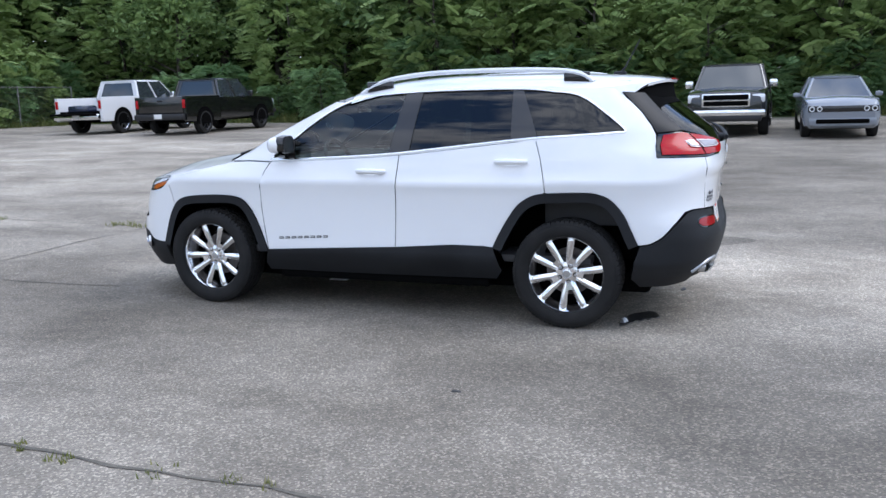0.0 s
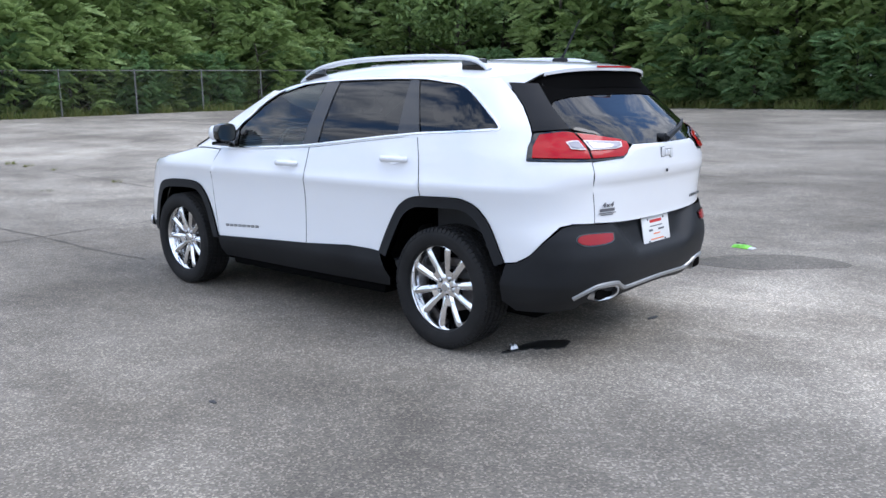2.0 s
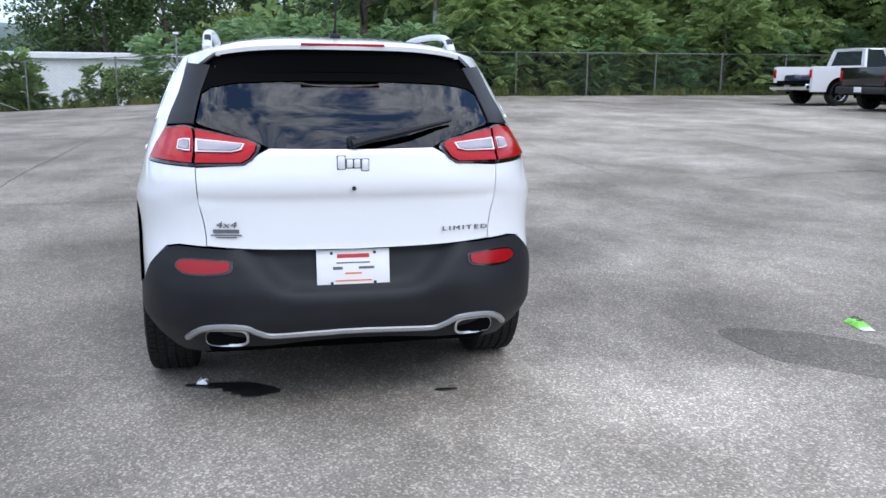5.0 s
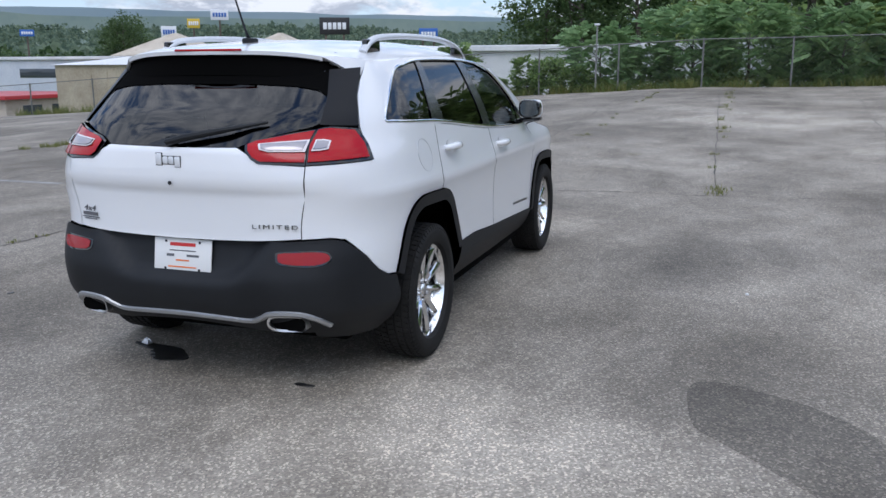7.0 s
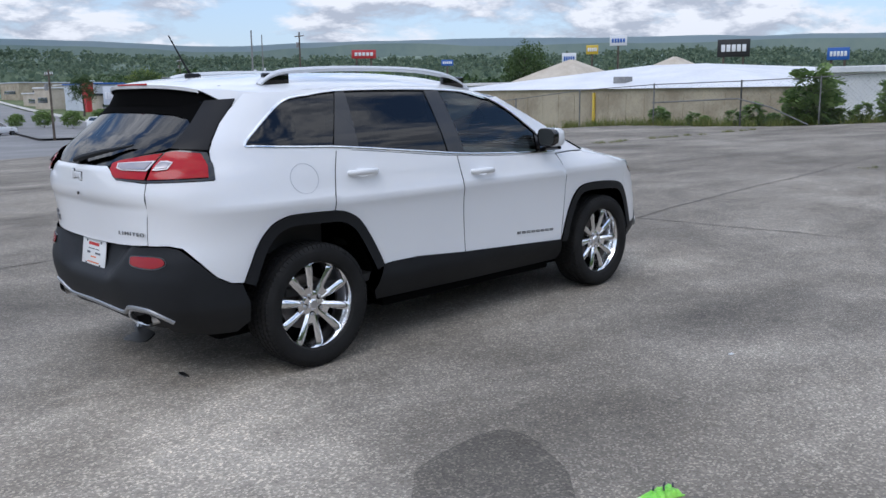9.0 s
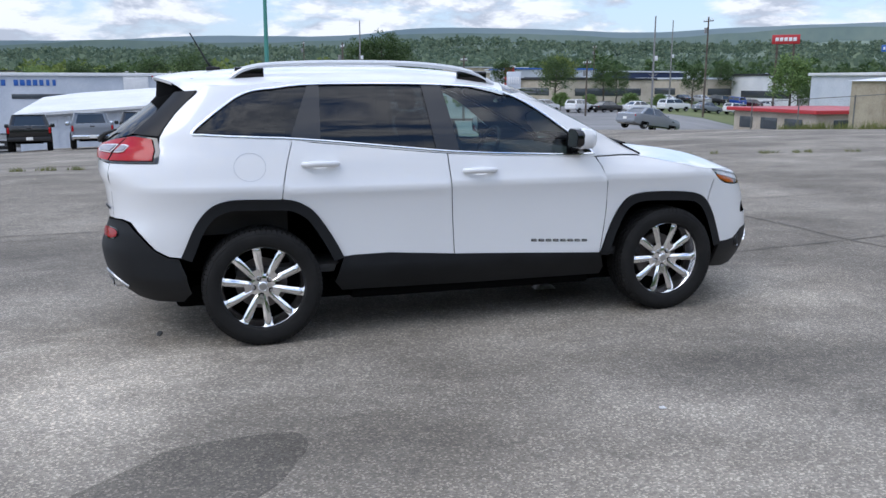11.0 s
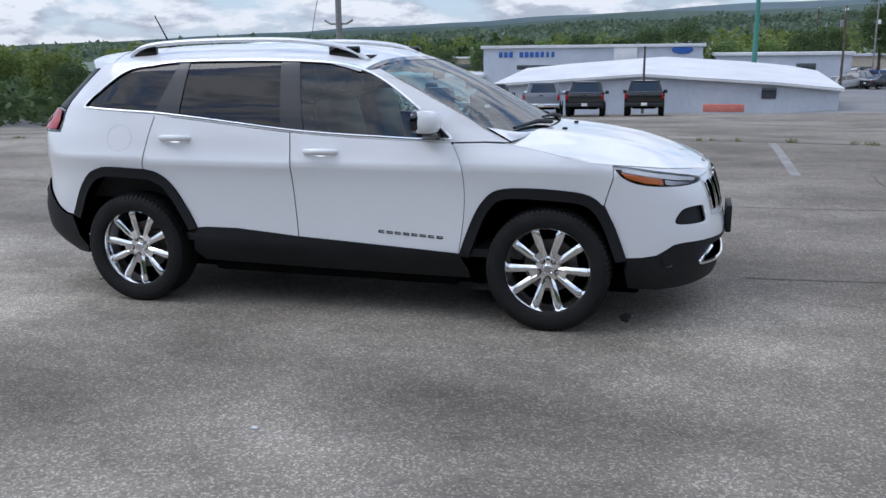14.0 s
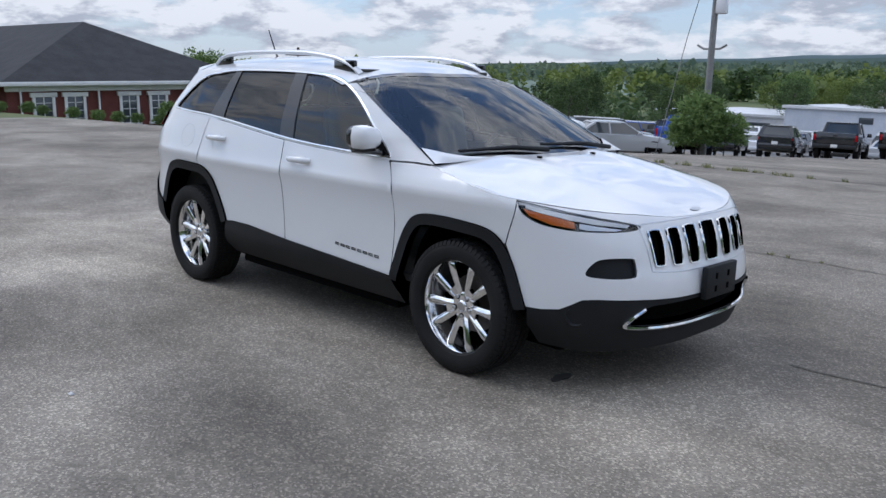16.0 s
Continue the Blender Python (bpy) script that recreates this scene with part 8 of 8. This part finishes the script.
for x, y, h in ((26.5, 79, 6.6), (44.5, 87, 6.6), (24.5, 96, 6.5), (85, 165, 11), (15, 85, 8), (22, 110, 12), (34, 140, 12), (48, 78, 11), (60, 86, 12), (20, 150, 12), (70, 110, 13)):
    (utility_pole if (x + y) % 3 else lambda a, b_, c: light_pole("light_pole", "grey street light pole in the town", a, b_, c, 0.12, POLE_STEEL))(x, y, h)
utility_pole(47.0, -7.5, 6.0, -1.0)
utility_pole(31.7, -7.6, 5.4, 0.2)
lp = light_pole("light_pole", "slim pale pole with a small lamp at the fence", 29.3, 3.1, 2.8, 0.045, POLE_STEEL, False)
part("lamp_head", box_bm((0.12, 0.22, 0.08), (29.3, 3.1, land_z(29.3, 3.1) + 2.82), 0.02), SIGN_WHITE, lp)


def big_sign(label, x, y, zb, w, h, base, material, face="w", legs=2):
    e = thing("billboard", label, "sign")
    zb, w, h = zb * 0.92, w * 0.62, h * 0.62
    ang = math.atan2(y, x)
    m = Matrix.Translation((x, y, 0)) @ Matrix.Rotation(ang, 4, "Z")
    b = box_bm((0.4, w, h), (0, 0, zb + h / 2), 0.05)
    bmesh.ops.transform(b, matrix=m, verts=b.verts)
    part("board", b, material, e)
    for k in ((-1, 1) if legs == 2 else (0,)):
        b = tube_bm([(0.1, k * w * 0.3, base), (0.1, k * w * 0.3, zb)], 0.2, 8)
        bmesh.ops.transform(b, matrix=m, verts=b.verts)
        part("leg", b, POLE_WOOD, e)
    for i in range(5):
        b = box_bm((0.05, w * 0.12, h * 0.4), (-0.23, (i - 2) * w * 0.16, zb + h / 2), 0.02)
        bmesh.ops.transform(b, matrix=m, verts=b.verts)
        part("print_bar", b, SIGN_WHITE if material != SIGN_WHITE else SIGN_BLUE, e)
    return e


big_sign("red billboard with white print on two posts", 102, 124.5, 8.9, 7.5, 2.6, -4, SIGN_RED)
big_sign("small blue roadside sign on one post", 140, 140, 8.5, 4.5, 2.2, -3, SIGN_BLUE, legs=1)
big_sign("yellow roadside sign on one post", 146, 103, 9.9, 4.0, 3.0, -3, SIGN_YELLOW, legs=1)
big_sign("white and blue sign on one post", 150, 112, 8.0, 5.0, 4.0, -3, SIGN_WHITE, legs=1)
big_sign("white and red sign on a tall post", 157, 104, 12.2, 6.0, 3.5, -3, SIGN_WHITE, legs=1)
big_sign("dark billboard with a pale crest", 143, 70, 7.9, 9.0, 5.0, -3, BLACK_TRIM)
big_sign("blue billboard with white print", 131, 47, 6.2, 5.0, 3.0, -3, SIGN_BLUE)
big_sign("grey sign board by the road", 29.1, 71.6, 0.9, 2.2, 2.6, -4, SIDING, legs=1)

def top_limit(x, y):
    """The height that a tree of the town may reach so that the hills show over it."""
    az = math.degrees(math.atan2(y, x))
    return 1.5 + math.hypot(x, y) * math.tan(radians(max(0.64 * curve_az(az), 0.85)))


# town trees: (x, y, scale, model)
for x, y, s in ((64, 120, 0.55), (78, 116, 0.5), (92, 108, 0.6), (58, 150, 0.6), (100, 140, 0.6), (84, 96, 0.42), (120, 128, 0.6)):
    plant(oak_b, x, y, s, rnd.uniform(0, 6.3))
HEIGHT = {oak_a: 11.0, oak_b: 13.5, oak_c: 9.0, oak_l: 9.0}
for x, y, s, pr in ((28.2, 123, 0.88, oak_b), (25.2, 125, 0.80, oak_b), (31.2, 126, 0.78, oak_b), (29.8, 121.5, 0.62, oak_b), (26.6, 122, 0.60, oak_b), (14.5, 112, 0.62, oak_b), (18, 117, 0.6, oak_b), (0, 112, 0.75, oak_b), (5, 110, 0.7, oak_a), (-5, 114, 0.7, oak_b), (10, 113, 0.7, oak_a), (-14, 116, 0.65, oak_b), (116, 96, 1.10, oak_b), (120, 100, 0.95, oak_b)):
    plant(pr, x, y, s, rnd.uniform(0, 6.3))
for x, y, pr in ((-24, 118, oak_b), (-30, 124, oak_a), (-38, 96, oak_b), (-46, 92, oak_b), (-52, 88, oak_b), (-34, 62, oak_b), (-40, 58, oak_b), (-46, 60, oak_b), (-54, 60, oak_l), (-60, 66, oak_b), (-64, 55, oak_b), (-72, 72, oak_l), (-78, 60, oak_b), (-50, 118, oak_l), (-60, 112, oak_l), (-44, 128, oak_l), (-70, 100, oak_l), (-26, 108, oak_b), (-33, 104, oak_b), (-20, 122, oak_a), (-41, 104, oak_a), (-28, 96, oak_b), (50, 108, oak_b), (62, 112, oak_b), (84, 100, oak_a), (-36, 50, oak_b), (-41, 46, oak_b)):
    plant(pr, x, y, (top_limit(x, y) - land_z(x, y)) / HEIGHT[pr] * rnd.uniform(0.78, 1.0), rnd.uniform(0, 6.3))
for x, y in ((38, 104), (42, 105), (46, 103), (50, 106), (54, 105), (36, 108), (60, 104), (66, 106), (34, 112)):
    plant(bush_a, x, y, rnd.uniform(0.9, 1.5), rnd.uniform(0, 6.3))


def far_trees(name, n, az0, az1, r0, r1, size, label, seed, material):
    """Many far crowns in one mass, each a heap of large leaf clumps."""
    r_ = random.Random(seed)
    v, f = [], []
    for _ in range(n):
        az, r = radians(r_.uniform(az0, az1)), math.sqrt(r_.uniform(r0 * r0, r1 * r1))
        deg = math.degrees(az)
        if 66.5 < deg < 77 and r < 330 or 70.5 < deg < 76.5 and r < 640 or 55 < deg <= 66.5 and r < 240:
            continue
        x, y = r * math.cos(az), r * math.sin(az)
        z = land_z(x, y)
        h = max(2.5, min(r_.uniform(5, 11), (top_limit(x, y) - z) * r_.uniform(0.7, 1.0)))
        rr = h * r_.uniform(0.45, 0.7)
        for _ in range(130):
            a, t = r_.uniform(0, 6.28), r_.random()
            q = rr * math.sin(math.pi * (0.15 + 0.8 * t)) * r_.uniform(0.6, 1)
            c = Vector((x + q * math.cos(a), y + q * math.sin(a), z + h * t))
            d = Vector((r_.gauss(0, 1), r_.gauss(0, 1), r_.gauss(0, 0.6))).normalized()
            leaf_quads(r_, v, f, c, d, size * r_.uniform(0.6, 1.3), 0.75)
    return tagged(mesh_ob(name, v, f, material, smooth=False), label, "woods", kind="stuff")


far_trees("far_trees", 420, 15, 125, 190, 620, 1.7, "scattered dark green trees through the far town", 51, LEAF_DARK)
far_trees("far_trees", 170, 70, 150, 140, 420, 1.5, "bright yellow-green trees in the valley", 52, LEAF_LIGHT)


def wooded_slopes(name, n, az0, az1, r0, r1, label, seed, material):
    """Thousands of far crowns in one mass, each a heap of broad clumps."""
    r_ = random.Random(seed)
    v, f = [], []
    for _ in range(n):
        az, r = radians(r_.uniform(az0, az1)), math.sqrt(r_.uniform(r0 * r0, r1 * r1))
        x, y = r * math.cos(az), r * math.sin(az)
        s = r_.uniform(4.5, 9.0) * (1 + r / 2600)
        z = land_z(x, y)
        s = min(s, (1.5 + r * math.tan(radians(0.86 * curve_az(math.degrees(az)))) - z) / 1.3)
        if s < 2.5:
            continue
        for _ in range(30):
            a, t = r_.uniform(0, 6.28), r_.random()
            q = s * math.sin(math.pi * (0.2 + 0.75 * t)) * r_.uniform(0.5, 1.05)
            d = Vector((r_.gauss(0, 1), r_.gauss(0, 1), r_.gauss(0, 0.6))).normalized()
            leaf_quads(r_, v, f, Vector((x + q * math.cos(a), y + q * math.sin(a), z + 1.25 * s * t)), d, s * r_.uniform(0.35, 0.7), 0.8)
    return tagged(mesh_ob(name, v, f, material, smooth=False), label, "woods", kind="stuff")


# far crowns lightened, with the distance haze mixed into the leaf colour
LEAF_HAZE = leaf_mat("hazed_leaves", (0.095, 0.140, 0.100), (0.22, 0.275, 0.175), 0.8)
wooded_slopes("far_trees", 2600, 8, 172, 560, 1150, "wooded slopes beyond the town", 53, LEAF_HAZE)
wooded_slopes("far_trees", 6500, 8, 172, 1150, 2300, "dark green wooded hills", 54, LEAF_HAZE)

woods("woods", [(-90, -42, 50, 84, 4.6)], 7000, 0.9, "thick green trees past the second lot", 61, LEAF_DARK)

# ---- parked cars of the second lot and the town ----
pick_b = pickup("black crew cab pickup on the second lot", "black", SATIN, "black")
pick_c = pickup("charcoal crew cab pickup on the second lot", "charcoal", BLACK_TRIM, "black")
pick_s = pickup("silver crew cab pickup on the second lot", "grey", SATIN, "chrome")
sed_s = saloon("silver saloon car parked at the lot's edge", "silver", SATIN)
sed_g = saloon("dark grey saloon car parked on the second lot", "grey", SATIN)
wag_w = saloon("white SUV parked in the town", "white", SATIN, "wagon")
wag_k = saloon("charcoal SUV parked on the second lot", "charcoal", SATIN, "wagon")
wag_b = saloon("dark blue SUV parked in the town", "blue", SATIN, "wagon")
sed_w = saloon("white saloon car parked in the town", "white", SATIN)
sed_k = saloon("black saloon car parked in the town", "black", SATIN)
sed_r = saloon("red saloon car parked in the town", "maroon", SATIN)
pick_b.matrix_world = park(pick_b, -0.75, 42.6, 93)
pick_c.matrix_world = park(pick_c, -3.9, 42.6, 95)
pick_s.matrix_world = park(pick_s, -6.3, 42.6, 97)
copy_thing(pick_b, park(pick_b, -9.2, 42.4, 98))
copy_thing(pick_c, park(pick_c, -12.0, 41.0, 103))
copy_thing(wag_k, park(wag_k, -14.9, 40.4, 106))
wag_k.matrix_world = park(wag_k, -17.6, 39.6, 108)
copy_thing(pick_b, park(pick_b, -20.4, 38.8, 108))
sed_s.matrix_world = park(sed_s, -16.0, 26.4, 52)
pick_u = pickup("blue crew cab pickup on the second lot", "blue", SATIN, "black")
pick_u.matrix_world = park(pick_u, -15.4, 31.4, 112)
sed_g.matrix_world = park(sed_g, 28.5, 45.5, 20)
for pr, x, y, a in ((wag_w, -24.5, 36.5, 60), (wag_k, -20.5, 32.8, 50), (sed_k, -25.5, 31.5, 50), (wag_b, -22.0, 38.5, 60), (sed_r, -26.2, 44.5, 112)):
    if pr in (wag_w, sed_k, wag_b, sed_r):
        pr.matrix_world = park(pr, x, y, a)
    else:
        copy_thing(pr, park(pr, x, y, a))
sed_w.matrix_world = park(sed_w, 23.2, 96.5, 60)
lots = [(sed_k, 20.2, 92.0, 30), (wag_b, 22.0, 101, 40), (sed_r, 23.5, 118, 50), (wag_w, 24.5, 108, 40), (sed_w, 26.5, 96, 30), (sed_k, 24.5, 113, 50), (sed_g, 22.5, 124, 50), (wag_k, 18.5, 96, 60), (sed_k, 17.5, 101, 40), (wag_w, 19.0, 106, 40), (sed_g, 20.5, 111, 50), (sed_s, 16.5, 92, 30), (wag_b, 18.0, 117, 50)]
lots += [(sed_w, 29, 128, 75), (wag_k, 36, 150, 255), (sed_r, 33, 165, 75), (sed_k, 40, 180, 255), (wag_w, 45, 205, 75)]
lots += [(wag_w, 40 + i * 4.6, 98.5 + (i % 2), 20 + 8 * (i % 3)) for i in range(3)] + [(sed_k, 53.5, 98.5, 15), (sed_w, 58, 98.0, 10), (wag_w, 64, 99, 12), (sed_g, 70, 100, 15), (wag_w, 76, 101, 10), (sed_s, 82, 101, 10)]
lots += [((sed_w, sed_k, sed_s, wag_k, wag_b, sed_r)[i % 6], 80 + (i % 8) * 3.6, 128 + (i // 8) * 8.5, 100) for i in range(8)]
lots += [((sed_w, wag_k, sed_k, sed_s, wag_w)[i % 5], -40 + (i % 9) * 3.1, 58 + (i // 9) * 10, 100) for i in range(27)]
for pr, x, y, a in lots:
    copy_thing(pr, park(pr, x, y, a))

# ---- litter ----
GREEN_FOIL = varied("bright_green_foil", (0.18, 0.62, 0.05), (0.35, 0.75, 0.10), 8, 0.35, 0, 60, 0.1)
FOIL_WHITE = varied("crumpled_white_wrap", (0.55, 0.56, 0.57), (0.80, 0.80, 0.80), 12, 0.3, 0, 80, 0.1)


def crumpled(w, l, h, seed, nx_=12, ny_=8):
    """A crushed bag: a closed pillow with sharp folds."""
    r_ = random.Random(seed)
    b = bmesh.new()
    top, bot = [], []
    for i in range(nx_ + 1):
        u = i / nx_ * 2 - 1
        rt, rb_ = [], []
        for j in range(ny_ + 1):
            v_ = j / ny_ * 2 - 1
            e_ = (1 - u**6) * (1 - v_**4)
            x, y = u * l / 2 * (1 + 0.08 * noise.noise((u * 2, v_ * 2, seed))), v_ * w / 2 * (1 + 0.22 * noise.noise((u * 1.7, 3.1, seed)))
            rt.append(b.verts.new((x, y, 0.006 + h * e_ * (0.55 + 0.6 * abs(noise.noise((u * 3, v_ * 3, seed + 5)))) + r_.uniform(0, 0.004))))
            rb_.append(b.verts.new((x, y, 0.004)))
        top.append(rt); bot.append(rb_)
    for i in range(nx_):
        for j in range(ny_):
            b.faces.new((top[i][j], top[i + 1][j], top[i + 1][j + 1], top[i][j + 1]))
            b.faces.new((bot[i][j], bot[i][j + 1], bot[i + 1][j + 1], bot[i + 1][j]))
    for i in range(nx_):
        b.faces.new((top[i][0], bot[i][0], bot[i + 1][0], top[i + 1][0])); b.faces.new((top[i][ny_], top[i + 1][ny_], bot[i + 1][ny_], bot[i][ny_]))
    for j in range(ny_):
        b.faces.new((top[0][j], top[0][j + 1], bot[0][j + 1], bot[0][j])); b.faces.new((top[nx_][j], bot[nx_][j], bot[nx_][j + 1], top[nx_][j + 1]))
    return b


bag = thing("snack_bag", "crumpled bright green and white snack bag", "litter", at=Matrix.Translation((-1.425, -3.125, lot_z(-1.425, -3.125))) @ Matrix.Rotation(radians(-8), 4, "Z"))
part("bag", crumpled(0.085, 0.17, 0.035, 3), GREEN_FOIL, bag, smooth=False)
part("torn_end", crumpled(0.075, 0.05, 0.02, 9, 6, 6), FOIL_WHITE, bag, smooth=False).location = (-0.095, 0.0, 0.0)
for i, (dx, dy, a) in enumerate(((-0.03, 0.012, 35), (0.0, -0.012, 40), (0.03, 0.010, 30), (0.05, -0.014, 38))):
    part("print_stripe", box_bm((0.035, 0.008, 0.004), (dx, dy, 0.044), 0.001, turn=Matrix.Rotation(radians(a), 4, "Z")), INK_DARK, bag)
wrap = thing("plastic_wrap", "crushed clear plastic scrap by a puddle", "litter", at=Matrix.Translation((-1.69, 0.66, lot_z(-1.69, 0.66) + 0.004)) @ Matrix.Rotation(radians(70), 4, "Z"))
part("wrap", crumpled(0.035, 0.055, 0.03, 12, 8, 8), SATIN, wrap, smooth=False)
wrap2 = thing("plastic_wrap", "flat silvery plastic scrap under the car", "litter", at=Matrix.Translation((0.80, -0.10, lot_z(0.8, -0.1))))
part("wrap", crumpled(0.10, 0.16, 0.03, 14, 8, 8), FOIL_WHITE, wrap2, smooth=False)
chip = thing("pale_chip", "tiny pale chip of paper on the asphalt", "litter", at=Matrix.Translation((0.374, -2.491, lot_z(0.374, -2.491))))
part("chip", crumpled(0.02, 0.03, 0.006, 15, 4, 4), FOIL_WHITE, chip, smooth=False)

# far ridges behind the hills, haze painted into both: a blue one, and a nearer wooded one
RIDGE = varied("haze_blue_ridge", (0.34, 0.42, 0.49), (0.40, 0.47, 0.53), 0.002, 1.0, 0, 0.01, 0)
RIDGE_NEAR = varied("hazed_wooded_ridge", (0.26, 0.33, 0.32), (0.34, 0.40, 0.36), 0.004, 1.0, 0, 0.03, 0)
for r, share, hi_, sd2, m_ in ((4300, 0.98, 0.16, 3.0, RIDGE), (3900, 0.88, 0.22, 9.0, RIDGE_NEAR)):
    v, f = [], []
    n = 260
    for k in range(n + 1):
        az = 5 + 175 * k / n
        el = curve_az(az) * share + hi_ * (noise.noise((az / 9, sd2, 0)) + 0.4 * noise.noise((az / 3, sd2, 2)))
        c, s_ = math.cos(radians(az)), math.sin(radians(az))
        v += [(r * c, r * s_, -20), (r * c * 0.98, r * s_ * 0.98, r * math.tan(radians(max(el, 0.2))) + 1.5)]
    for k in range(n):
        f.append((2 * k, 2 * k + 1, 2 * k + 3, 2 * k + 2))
    tagged(mesh_ob("backdrop", v, f, m_), "far mountain ridge on the horizon, painted haze blue" if m_ is RIDGE else "wooded ridge on the horizon in painted haze colours", "hills", kind="structure")
